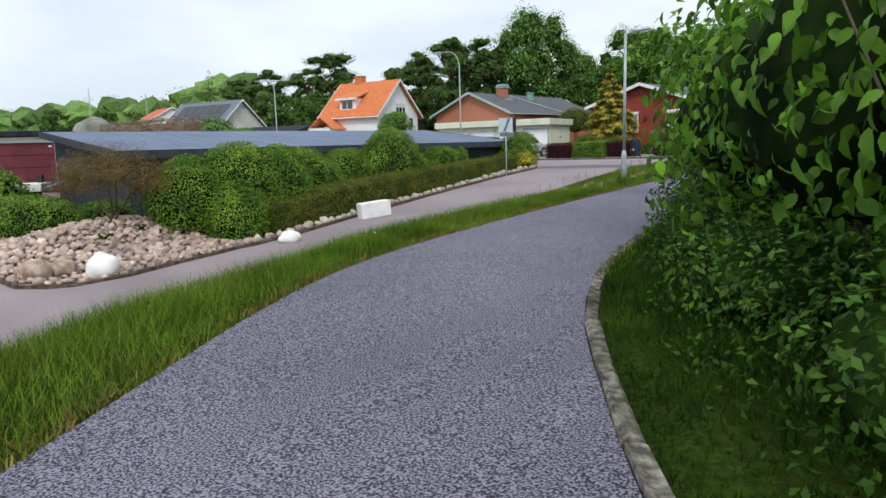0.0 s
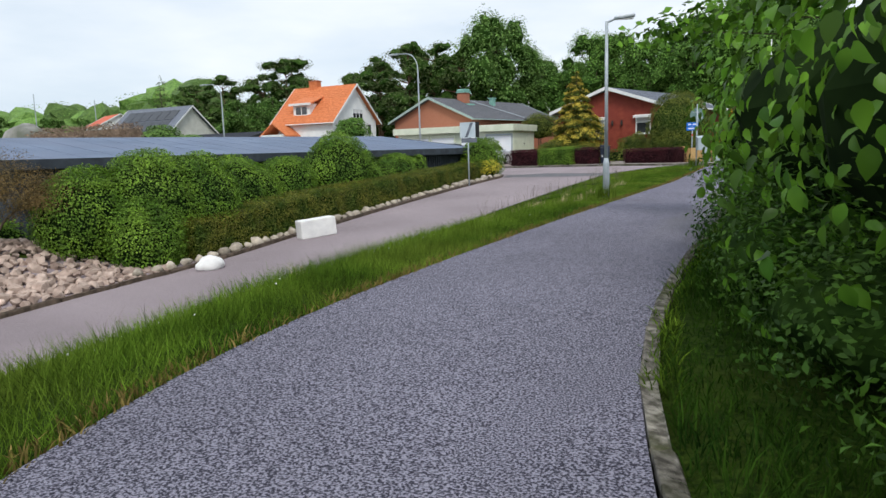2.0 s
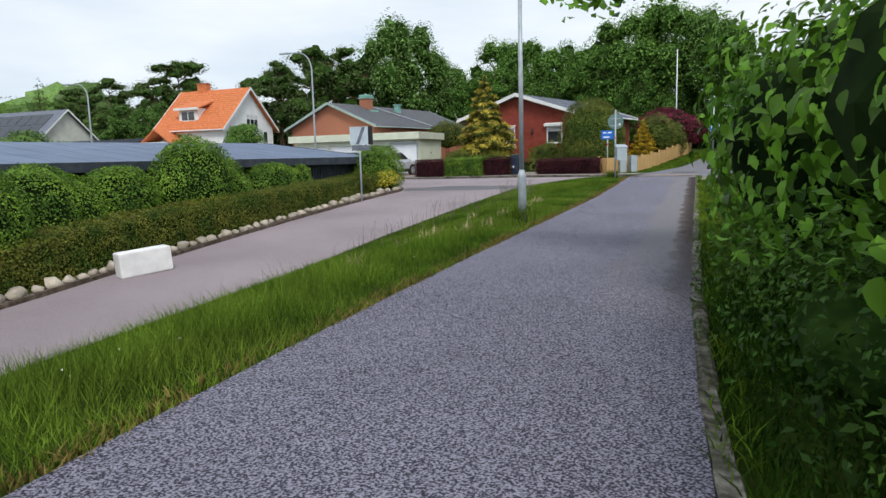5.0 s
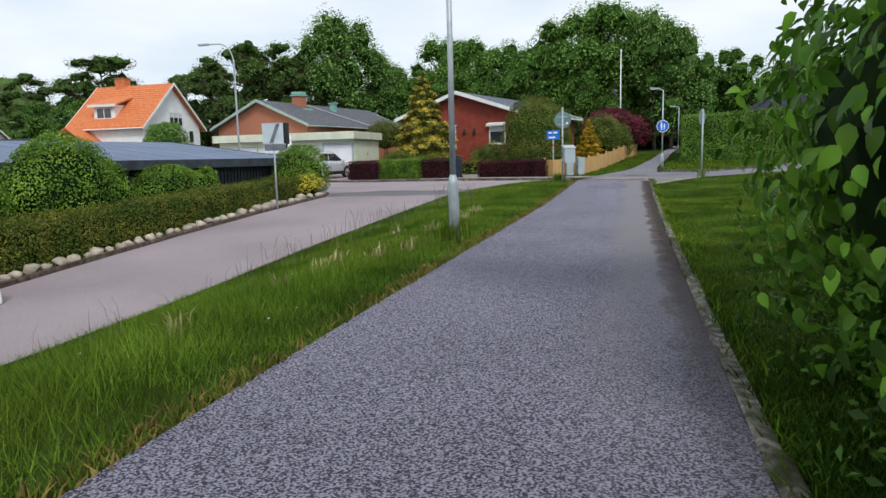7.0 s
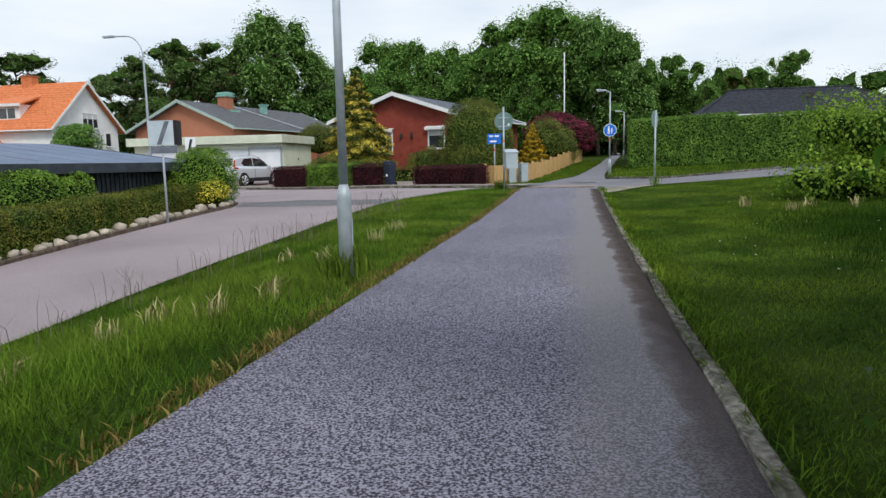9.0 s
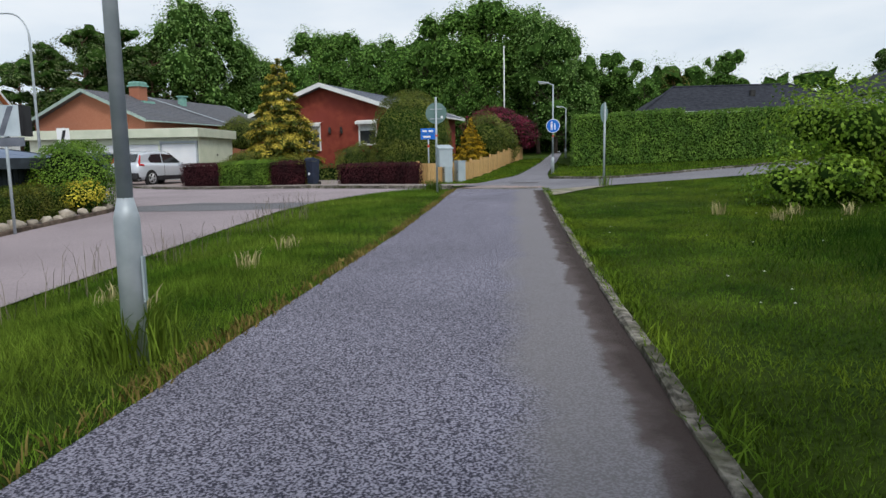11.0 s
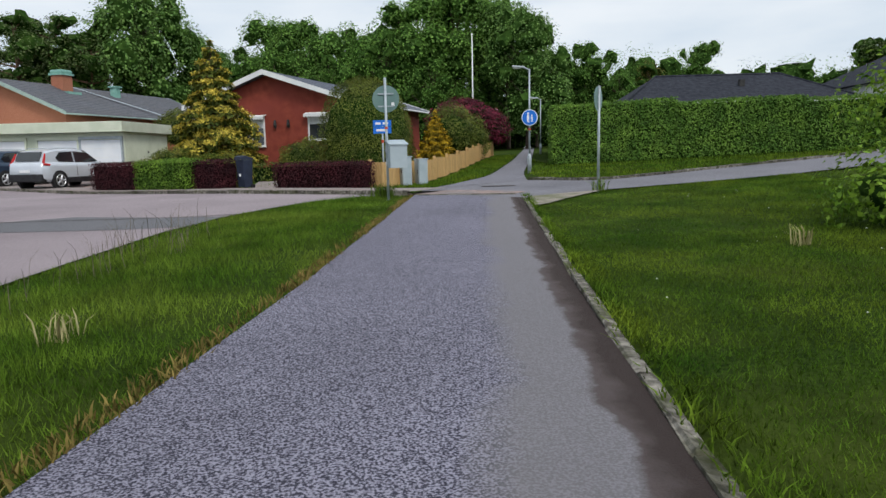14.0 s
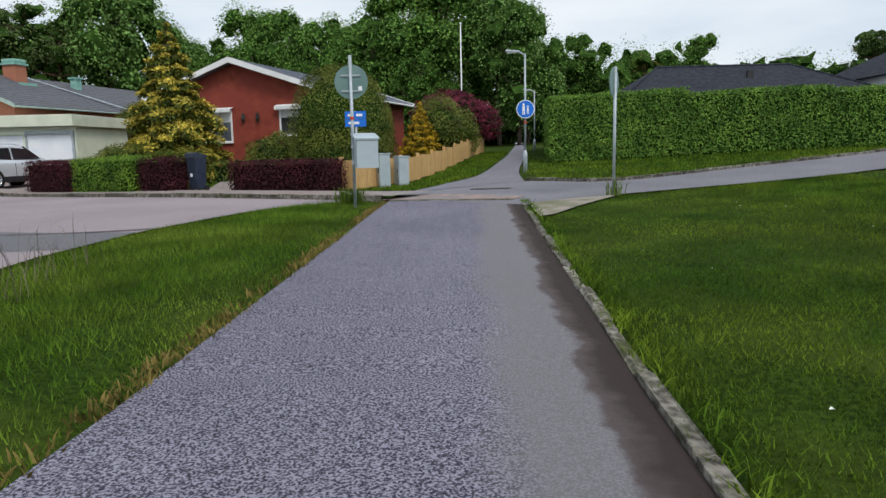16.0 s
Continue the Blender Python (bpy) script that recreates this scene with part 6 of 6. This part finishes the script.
# scaled about mid camera position: nearer the street, smaller, fitted to its view
for ob in (brick, gar):
    ob.matrix_basis = Matrix.Translation((-3.2, 14.5, 1.15)) @ Matrix.Scale(0.915, 4) @ Matrix.Translation((3.2, -14.5, -1.15)) @ ob.matrix_basis

# white house: gable to +x
white = gable_house("white_house", "white rendered house with a bright orange tiled roof", -43.3, 63.2, 90, 3.95, 7.4, 0.0, 4.75, 8.35, "render_white", "roof_orange", "white_paint", 0.45, 0.3)
window(white, 0.5, 0, 4.7, 1.9, 1.25, bars=2)
window(white, 2.6, 0, 3.2, 0.8, 1.2, bars=0, curtain=False)
window(white, -1.4, 0, 1.6, 1.2, 1.2, bars=1)
chw = part("chimney", boxes((-0.3, 0.5, 4.6, 5.6, 7.6, 9.1)), "roof_orange", white)
part("cap", boxes((-0.36, 0.56, 4.54, 5.66, 9.1, 9.2)), "brick_wall", chw)
dorm = part("dormer", boxes((-3.4, -1.0, 3.2, 5.4, 5.0, 6.55)), "render_white", white)
bm = bmesh.new()
slab(bm, [(-3.7, 2.9, 6.55), (-3.7, 5.7, 6.55), (-0.6, 5.7, 7.6), (-0.6, 2.9, 7.6)][::-1], 0.14)
part("dormer_roof", bm, "roof_orange", dorm)
part("dormer_trim", boxes((-3.75, -3.66, 2.85, 5.75, 6.36, 6.58)), "white_paint", dorm)
fr = part("dormer_window", boxes((-3.46, -3.41, 3.5, 5.1, 5.35, 6.3)), "white_paint", dorm)
part("pane", boxes((-3.475, -3.461, 3.58, 4.25, 5.43, 6.22), (-3.475, -3.461, 4.35, 5.02, 5.43, 6.22)), "window_glass", fr)
por = part("porch_wall", boxes((-6.4, -4.27, 4.6, 7.4, -0.4, 3.4)), "render_white", white)
bm = bmesh.new()
slab(bm, [(-6.2, 4.2, 3.3), (-6.2, 6.0, 4.6), (-3.4, 6.0, 4.6), (-3.4, 4.2, 3.3)], 0.12)
slab(bm, [(-6.2, 6.0, 4.6), (-6.2, 7.8, 3.3), (-3.4, 7.8, 3.3), (-3.4, 6.0, 4.6)], 0.12)
part("porch_roof", bm, "roof_orange", white)

grey = gable_house("grey_house", "pale grey house with a slate roof and solar panels", -77.7, 72.6, 90, 4.3, 12.5, 0.0, 4.8, 8.5, "render_grey", "roof_slate", "white_paint", 0.45)
window(grey, -0.4, 0, 3.4, 1.2, 1.2, bars=1, curtain=False)
window(grey, 1.6, 0, 3.4, 1.2, 1.2, bars=1, curtain=False)
for k in range(6):
    for j in range(2):
        bm = bmesh.new()
        y0 = 1.2 + k * 1.75
        q0, q1 = 0.15 + j * 0.36, 0.15 + j * 0.36 + 0.33
        P0 = lambda q: (-4.75 * q, 8.5 + 0.24 - 4.1 * q)
        slab(bm, [(P0(q0)[0], y0, P0(q0)[1]), (P0(q1)[0], y0, P0(q1)[1]), (P0(q1)[0], y0 + 1.65, P0(q1)[1]), (P0(q0)[0], y0 + 1.65, P0(q0)[1])], 0.04)
        part("solar_panel", bm, "solar", grey)
gable_house("far_house", "far house with a red roof above the trees", -122, 95, 70, 4, 9, 0, 8.2, 10.4, "render_white", "roof_red", "white_paint", 0.4)
shed = gable_house("dark_shed", "low shed with a dark roof behind the garage row", -55, 62, 90, 4, 14, 0, 2.9, 3.9, "slat_dark", "roof_dark", "iron", 0.5)


def hip_house(name, label, x0, x1, y0, y1, z0, eave, apex, wall, roof, inset):
    t = thing(name, label, "house", (x0 + x1) / 2, (y0 + y1) / 2, z0)
    w, d = (x1 - x0) / 2, (y1 - y0) / 2
    part("wall", boxes((-w + 0.5, w - 0.5, -d + 0.5, d - 0.5, -0.5, eave - z0)), wall, t)
    e, a = eave - z0, apex - z0
    bm = bmesh.new()
    c = [bm.verts.new(p) for p in ((-w, -d, e), (w, -d, e), (w, d, e), (-w, d, e), (-w + inset, 0, a), (w - inset, 0, a))]
    for f in ((0, 1, 5, 4), (2, 3, 4, 5), (3, 0, 4), (1, 2, 5), (3, 2, 1, 0)):
        bm.faces.new([c[i] for i in f])
    r = part("roof", bm, roof, t)
    part("fascia", boxes((-w, w, -d - 0.04, -d - 0.002, e - 0.22, e + 0.04)), "white_paint", r)
    part("ridge", tube(bmesh.new(), [(-w + inset, 0, a), (w - inset, 0, a)], 0.09, 6), roof, r)
    for k, (sx, sy) in enumerate(((-1, -1), (1, -1))):
        part("hip", tube(bmesh.new(), [(sx * w, sy * d, e), (sx * (w - inset), 0, a)], 0.08, 6), roof, r)
    return t


hip = hip_house("dark_roofed_house", "house with a dark hipped roof behind the clipped hedge", 4.7, 18.5, 60, 70, 1.0, 3.85, 5.85, "render_white", "roof_dark", 3.0)
part("roof_vent", boxes((0.6, 0.9, -2.3, -2.0, 3.6, 4.35)), "iron", hip)
hip2 = hip_house("white_walled_house", "white house with a dark roof and a pale chimney", 18.7, 32, 59, 70, 1.2, 4.8, 7.2, "render_white", "roof_dark", 4.0)
part("chimney", boxes((-3.6, -2.7, -3.0, -2.2, 4.2, 6.4)), "render_white", hip2)
window(hip2, -4.4, -5.0, 2.6, 1.2, 1.0, bars=0, curtain=False)

# garage row with the low felt roof
row = thing("garage_row", "long low dark garage row with a shallow blue-grey felt roof", "garage", -18.9, 13.0, -1.1, -11.66)
H = 2.44
bm = bmesh.new()
slab(bm, [(0.2, -0.4, H), (0.2, 19.6, H), (-6.3, 19.6, H + 0.78), (-6.3, -0.4, H + 0.78)], 0.16)
r1 = part("roof", bm, "roof_felt", row)
for k in range(20):
    y0 = -0.3 + k * 1.0
    bm = bmesh.new()
    slab(bm, [(0.2, y0, H + 0.006), (0.2, y0 + 0.03, H + 0.006), (-6.3, y0 + 0.03, H + 0.786), (-6.3, y0, H + 0.786)], 0.004)
    part("felt_seam", bm, "roof_felt", r1)
part("fascia", boxes((0.202, 0.24, -0.42, 19.62, H - 0.24, H + 0.02)), "slat_dark", row)
for ya in (19.602, -0.44):
    bm = bmesh.new()
    prism(bm, [(0.2, H - 0.2), (0.2, H + 0.02), (-6.3, H + 0.80), (-6.3, H + 0.56)], ya, ya + 0.038)
    part("bargeboard", bm, "slat_dark", row)
bm = bmesh.new()
prism(bm, [(-0.15, -0.3), (-0.15, H - 0.17), (-6.2, H + 0.58), (-6.2, -0.3)], 0.0, 19.2)
part("wall", bm, "slat_dark", row)
slat = bpy.data.meshes.new("slat")
bm = boxes((-0.149, -0.115, 0.0, 0.10, -0.2, H - 0.26))
bm.to_mesh(slat)
bm.free()
slat.materials.append(M["slat_dark"])
for k in range(127):
    o = new("slat", slat)
    o.parent = row
    o.matrix_basis = pose(0, 0.05 + k * 0.15, 0)

# maroon garage beyond the shrubs
mg = thing("maroon_garage", "flat-roofed garage with a maroon sectional door and white frame", "garage", -26.7, 15.0, -0.12, 54)
part("wall", boxes((-3.2, 0.6, 0.1, 5.5, -0.5, 2.15)), "slat_dark", mg)
part("roof", boxes((-3.4, 0.8, -0.25, 5.7, 2.152, 2.34)), "roof_dark", mg)
part("frame", boxes((-2.9, -2.7, 0.0, 0.098, 0, 2.12), (0.2, 0.4, 0.0, 0.098, 0, 2.12), (-2.7, 0.2, 0.0, 0.098, 1.9, 2.12)), "white_paint", mg)
for k in range(4):
    part("door_panel", boxes((-2.69, 0.19, 0.05, 0.097, 0.02 + k * 0.47, 0.47 + k * 0.47, 0.008)), "maroon_door", mg)
part("handle", boxes((0.0, 0.12, 0.03, 0.049, 1.72, 1.78)), "white_paint", mg)
tr = thing("boat_trailer", "small pale trailer with dark wheel and a raised drawbar", "trailer", -25.2, 13.3, gz(-25.2, 13.3), 40)
part("bed", boxes((-0.9, 0.6, -0.5, 0.5, 0.42, 0.72, 0.05)), "white_paint", tr)
for s in (-1, 1):
    w = part("wheel", tube(bmesh.new(), [(-0.1, s * 0.52, 0.26), (-0.1, s * 0.68, 0.26)], 0.26, 16), "tyre", tr)
    part("rim", tube(bmesh.new(), [(-0.1, s * 0.681, 0.26), (-0.1, s * 0.69, 0.26)], 0.13, 12), "rim", w)
part("drawbar", tube(bmesh.new(), [(0.5, 0, 0.5), (2.2, 0.1, 1.15)], 0.035, 8), "galv", tr)
part("winch_post", boxes((0.35, 0.5, -0.1, 0.1, 0.72, 1.0)), "iron", tr)
paved("yard_drive", [(-34, 12), (-25, 12.0), (-25.5, 15), (-28.8, 16.2), (-34, 20)], "sidewalk", 0.05, 1.0, "pale concrete yard before the maroon garage")


# ---- cars ----
def loft(bm, rings):
    prev = None
    first = None
    for ring in rings:
        vs = [bm.verts.new(p) for p in ring]
        if prev:
            for k in range(len(vs)):
                bm.faces.new((prev[k], prev[(k + 1) % len(vs)], vs[(k + 1) % len(vs)], vs[k]))
        else:
            first = vs
        prev = vs
    bm.faces.new(first[::-1])
    bm.faces.new(prev)
    return bm


def car(x, y, rz, paint, label, lift=0.0):
    t = thing("parked_car", label, "car", x, y, gz(x, y) + 0.06, rz, "parked cars")
    st = [(-2.20, 0.42, 0.92, 0.80), (-2.12, 0.32, 1.10, 0.86), (-1.7, 0.28, 1.15, 0.92), (-0.6, 0.27, 1.11, 0.93), (0.6, 0.27, 1.08, 0.93), (1.1, 0.27, 1.06, 0.92), (1.7, 0.28, 0.98, 0.90), (2.05, 0.32, 0.82, 0.84), (2.2, 0.42, 0.68, 0.70)]
    rings = []
    for xx, zb, zt, w in st:
        rings.append([(xx, -w * 0.92, zb), (xx, w * 0.92, zb), (xx, w, zb + 0.16), (xx, w, zt - 0.22), (xx, w * 0.95, zt - 0.04), (xx, w * 0.8, zt), (xx, -w * 0.8, zt), (xx, -w * 0.95, zt - 0.04), (xx, -w, zt - 0.22), (xx, -w, zb + 0.16)])
    part("body", loft(bmesh.new(), rings), paint, t, "", True)
    gh = [(-2.05, 1.04, 1.10, 0.80), (-1.78, 1.04, 1.55, 0.72), (-1.3, 1.0, 1.63, 0.70), (-0.3, 1.0, 1.66, 0.70), (0.25, 1.0, 1.60, 0.70), (1.2, 1.0, 1.02, 0.78)]
    rings = [[(xx, -0.84, zb), (xx, 0.84, zb), (xx, wr + 0.02 if zt > 1.2 else 0.83, zt - 0.06 if zt > 1.2 else zb + 0.005), (xx, wr * 0.85, zt), (xx, -wr * 0.85, zt), (xx, -(wr + 0.02) if zt > 1.2 else -0.83, zt - 0.06 if zt > 1.2 else zb + 0.005)] for xx, zb, zt, wr in gh]
    part("cabin", loft(bmesh.new(), rings), paint, t)
    bm = bmesh.new()
    prism(bm, [(0.36, 1.585), (1.10, 1.09), (1.13, 1.11), (0.39, 1.605)], -0.62, 0.62)
    part("windscreen", bm, "car_glass", t)
    bm = bmesh.new()
    prism(bm, [(-2.045, 1.16), (-1.83, 1.52), (-1.86, 1.54), (-2.075, 1.18)], -0.60, 0.60)
    part("rear_window", bm, "car_glass", t)
    for s in (-1, 1):
        lean = lambda z: s * (0.855 - (z - 1.0) * 0.19)
        for outline in ([(0.98, 1.10), (0.40, 1.50), (-0.36, 1.55), (-0.36, 1.10)], [(-0.46, 1.10), (-0.46, 1.55), (-1.12, 1.52), (-1.38, 1.28), (-1.25, 1.12)]):
            bm = bmesh.new()
            out_v = [bm.verts.new((px, lean(pz) + s * 0.012, pz)) for px, pz in outline]
            in_v = [bm.verts.new((px, lean(pz) - s * 0.05, pz)) for px, pz in outline]
            bm.faces.new(out_v if s < 0 else out_v[::-1])
            for j in range(len(outline)):
                bm.faces.new((out_v[j], in_v[j], in_v[(j + 1) % len(outline)], out_v[(j + 1) % len(outline)]))
            part("side_window", bm, "car_glass", t)
        part("roof_rail", tube(bmesh.new(), [(-1.5, s * 0.68, 1.63), (-1.3, s * 0.68, 1.69), (-0.2, s * 0.68, 1.70), (0.1, s * 0.68, 1.64)], 0.018, 6), "galv", t)
        part("sill_trim", boxes((-1.0, 1.0, min(s * 0.88, s * 0.945), max(s * 0.88, s * 0.945), 0.24, 0.46)), "black", t)
        part("mirror", boxes((0.75, 0.93, min(s * 0.9, s * 1.06), max(s * 0.9, s * 1.06), 0.98, 1.12, 0.03)), paint, t)
        bm = bmesh.new()
        tube(bm, [(-1.86, s * 0.735, 1.46), (-2.0, s * 0.79, 1.16), (-2.06, s * 0.83, 1.02), (-1.80, s * 0.885, 0.99)], [0.035, 0.06, 0.07, 0.05], 6)
        part("tail_light", bm, "tail_light", t)
        part("door_line", boxes((-0.39, -0.37, min(s * 0.925, s * 0.936), max(s * 0.925, s * 0.936), 0.42, 0.96)), "black", t)
        for xx in (-1.35, 1.35):
            part("wheel_arch", tube(bmesh.new(), [(xx, s * 0.80, 0.35), (xx, s * 0.937, 0.35)], 0.41, 20), "black", t)
            w = part("wheel", tube(bmesh.new(), [(xx, s * 0.74, 0.345), (xx, s * 0.76, 0.345), (xx, s * 0.94, 0.345), (xx, s * 0.955, 0.345)], [0.31, 0.345, 0.345, 0.31], 20), "tyre", t)
            bm = bmesh.new()
            for a in range(5):
                an = a * 2 * math.pi / 5
                tube(bm, [(xx, s * 0.962, 0.345), (xx + 0.23 * math.cos(an), s * 0.962, 0.345 + 0.23 * math.sin(an))], [0.05, 0.04], 5)
            ring = [(xx + 0.24 * math.cos(a * math.pi / 8), s * 0.958, 0.345 + 0.24 * math.sin(a * math.pi / 8)) for a in range(17)]
            tube(bm, ring, 0.022, 5, False)
            part("rim", bm, "rim", w)
    part("bumper", boxes((-2.26, -1.95, -0.84, 0.84, 0.30, 0.62, 0.05)), "black", t)
    part("number_plate", boxes((-2.235, -2.215, -0.26, 0.26, 0.68, 0.79)), "sign_white", t)
    return t


car(-21.85, 49.0, 79, "car_silver", "silver compact sport utility car parked before the garage")
car(-25.9, 51.2, 80, "car_blue", "dark blue car parked before the garage")
car(4.0, 108, 90, "car_silver", "far parked car under the trees")

# ---- grass ----
VERGE = PATH_L + VERGE_L[::-1]


def verge_h(x, y):
    dl = x - np.interp(y, [-8, 0, 7.2, 13, 18, 25.7, 32.6, 36], [-13, -11.9, -11.2, -10.5, -9.8, -9.3, -8.6, -7])
    dr = np.interp(y, [-8, -1.5, 1.6, 3.4, 5.8, 8, 12, 36], [2, -1.6, -3.0, -3.81, -4.55, -4.8, -4.95, -5.0]) - x
    h = 0.45 + 0.75 * sm(0, 1.2, dr)
    h *= 0.6 + 0.4 * sm(-0.1, 0.9, dl)
    h *= 1 - 0.55 * sm(9, 24, y)
    return h * (0.8 + 0.5 * bumps(np.stack([x * 0.9, y * 0.9, x * 0], 1), 3, 0.25))


grass_mesh("verge_grass", VERGE, 1600, 0.155, "grass", "long uneven green grass on the sloping verge", 0.7, 0.0036, verge_h, lambda x, y: np.where(y < -1, 0.15, np.where(y < 24, 1.0, 0.7)), True)
EDGE = [q for q in PATH_L if q[1] > -3]
grass_mesh("dry_grass_edge", [(x + 0.03, y) for x, y in EDGE] + [(x - 0.17, y) for x, y in EDGE[::-1]], 900, 0.07, "dry_edge", "dry yellow-brown fringe of grass at the asphalt edge", 0.8, 0.006, None, lambda x, y: 0.35 + 0.65 * (np.sin(y * 1.7) > -0.3))
LAWN = [q for q in PATH_R if q[1] > 10] + CROSS_S[:12] + [(14, 43), (16, 26), (10, 11)]
LAWN = [(x + 0.16, y) if i < len([q for q in PATH_R if q[1] > 10]) else (x, y - 0.05) for i, (x, y) in enumerate(LAWN)]


def lawn_h(x, y):
    h = 0.55 + 1.6 * sm(-1.0, 2.5, x) * (1 - sm(21, 30, y)) + 0.9 * sm(3, 6, x) * (1 - sm(28, 34, y))
    h += 0.5 * (1 - sm(12, 17, y))
    return h * (0.8 + 0.5 * bumps(np.stack([x * 0.7, y * 0.7, x * 0], 1), 8, 0.25))


grass_mesh("lawn_grass", LAWN, 2500, 0.066, "lawn", "short dense green lawn beside the kerb", 0.8, 0.0034, lambda x, y: 0.7 + 0.4 * sm(0, 3, x), lambda x, y: np.where(inside(SANDY, x, y), 0.03, np.where(x > 5, 0.10, np.where(y > 29, 0.5, np.where(x < 1.5, 1.0, 0.4) * (1 - 0.65 * sm(-1.2, 1.0, x) * (1 - sm(20, 26, y)))))), True)
# Takes the darkened green where the lawn lies in shade.
grass_mesh("long_grass", LAWN, 1150, 0.12, "shaded_grass", "long grass coloured dark for the shade beside the thicket", 0.6, 0.0045, lawn_h, lambda x, y: (sm(-1.2, 1.6, x) * (1 - sm(20, 28, y)) + 0.35 * (1 - sm(11, 15, y)) + 0.3 * sm(3, 5, x) * (1 - sm(29, 34, y))), True)
KE2 = [q for q in PATH_R if q[1] > 6]
grass_mesh("kerb_fringe", [(x + 0.03, y) for x, y in KE2] + [(x + 0.22, y) for x, y in KE2[::-1]], 700, 0.10, "lawn", "grass leaning over the kerb", 0.9, 0.005, None, lambda x, y: 0.45 + 0.55 * (np.sin(y * 2.1) + np.sin(y * 5.3) > -0.4))
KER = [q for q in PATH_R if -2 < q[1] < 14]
# Same darkened green, standing in for the thicket's shade along the kerb.
grass_mesh("kerb_grass", [(x + 0.13, y) for x, y in KER] + [(x + 1.5, y) for x, y in KER[::-1]], 950, 0.12, "shaded_grass", "long grass coloured dark for the shade between kerb and thicket", 0.8, 0.0035, lambda x, y: 0.8 + 0.4 * np.sin(x * 3 + y * 2.3))
BANK = [(x + 0.1, y + 0.12) for x, y in CROSS_N if -1.9 < x < 26] + [(26, 60), (16, 50), (-0.3, 50), (-0.9, 55), (-1.0, 50), (-1.6, 46)]
grass_mesh("bank_grass", BANK, 150, 0.10, "lawn", "mown grass bank below the clipped hedge", 0.4, 0.009)
GARDEN = [(-12.3, 43.4), (-7.6, 42.0), (-6.6, 43), (-6, 52), (-17, 53), (-18, 46.5)]
grass_mesh("garden_lawn", GARDEN, 90, 0.08, "lawn", "bright mown garden lawn before the red house", 0.4, 0.012)
STRIP = [(-6.4, 40.9), (-5.1, 38.7), (-4.3, 41.1), (-3.3, 44.1), (-2.3, 52), (-1.3, 62), (-2.6, 62), (-3.9, 52.4), (-5.3, 44.6)]
grass_mesh("strip_grass", STRIP, 220, 0.10, "lawn", "mown grass strip between fence and footpath", 0.4, 0.009)


def tufts(name, spots, mat, h, label, per=34, spread=0.16, width=0.006):
    vv, ff, off = [], [], 0
    for k, (x, y) in enumerate(spots):
        r = random.Random(k + len(name))
        for j in range(per):
            a, q = r.uniform(0, 6.28), r.uniform(0, spread)
            bx, by = x + q * math.cos(a), y + q * math.sin(a)
            z = gz(bx, by)
            hh, b = h * r.uniform(0.5, 1.2), r.uniform(0, 6.28)
            l = hh * r.uniform(0.2, 0.9)
            s = (math.cos(b + 1.57) * width, math.sin(b + 1.57) * width)
            e = (bx + l * math.cos(b), by + l * math.sin(b), z + hh)
            m = (bx + 0.35 * l * math.cos(b), by + 0.35 * l * math.sin(b), z + hh * 0.75)
            vv += [(bx - s[0], by - s[1], z), (bx + s[0], by + s[1], z), (m[0] + s[0], m[1] + s[1], m[2]), (m[0] - s[0], m[1] - s[1], m[2]), (e[0] + s[0] * 0.2, e[1], e[2]), (e[0] - s[0] * 0.2, e[1], e[2])]
            ff += [(off, off + 1, off + 2, off + 3), (off + 3, off + 2, off + 4, off + 5)]
            off += 6
    return tagged(finish(name, raw_mesh(name, np.array(vv), np.array(ff)), mat), label, "grass", "", "stuff")


tufts("straw_tufts", [(-6.3, 8.6), (-6.2, 13.7), (-6.5, 15.8), (-6.0, 17.3), (-5.8, 18.0), (-6.6, 17.4), (-6.4, 16.6), (-6.2, 20.3), (-6.2, 22.6), (-7.2, 21.5), (-6.3, 24.2), (1.5, 27.2), (1.0, 26.5), (2.2, 26.9), (0.4, 27.6)], "straw", 0.20, "dry straw-coloured tufts in the verge")
r = random.Random(5)
tufts("tall_grass_stems", [(float(np.interp(y, [-2, 7.2, 13, 18, 25.7, 32], [-11.9, -11.1, -10.4, -9.7, -9.2, -8.6])) + r.uniform(0.05, 1.4), y) for y in [r.uniform(2, 31) for _ in range(90)]], "twig", 0.55, "thin tall seeding grass stems along the road side", 5, 0.35, 0.003)
tufts("lamp_grass", [(-5.44, 18.9), (-5.4, 19.1), (-5.55, 19.0), (-5.7, 36.2), (-5.6, 36.3), (-0.5, 36.3), (-5.9, 36.1)], "grass", 0.32, "long grass left standing round the posts", 70, 0.2)
vv, ff, off = [], [], 0
for k in range(130):
    x, y = (r.uniform(-7.5, -5.3), r.uniform(3, 14)) if k < 60 else (r.uniform(-2, 5), r.uniform(14, 34))
    z = gz(x, y) + r.uniform(0.06, 0.16)
    s = r.uniform(0.008, 0.016)
    vv += [(x - s, y, z), (x, y - s, z + s * 0.6), (x + s, y, z), (x, y + s, z + s * 0.6)]
    ff.append((off, off + 1, off + 2, off + 3))
    off += 4
tagged(finish("daisies", raw_mesh("daisies", np.array(vv), np.array(ff)), "flower_white"), "scattered small white flowers in the grass", "flowers", "", "stuff")
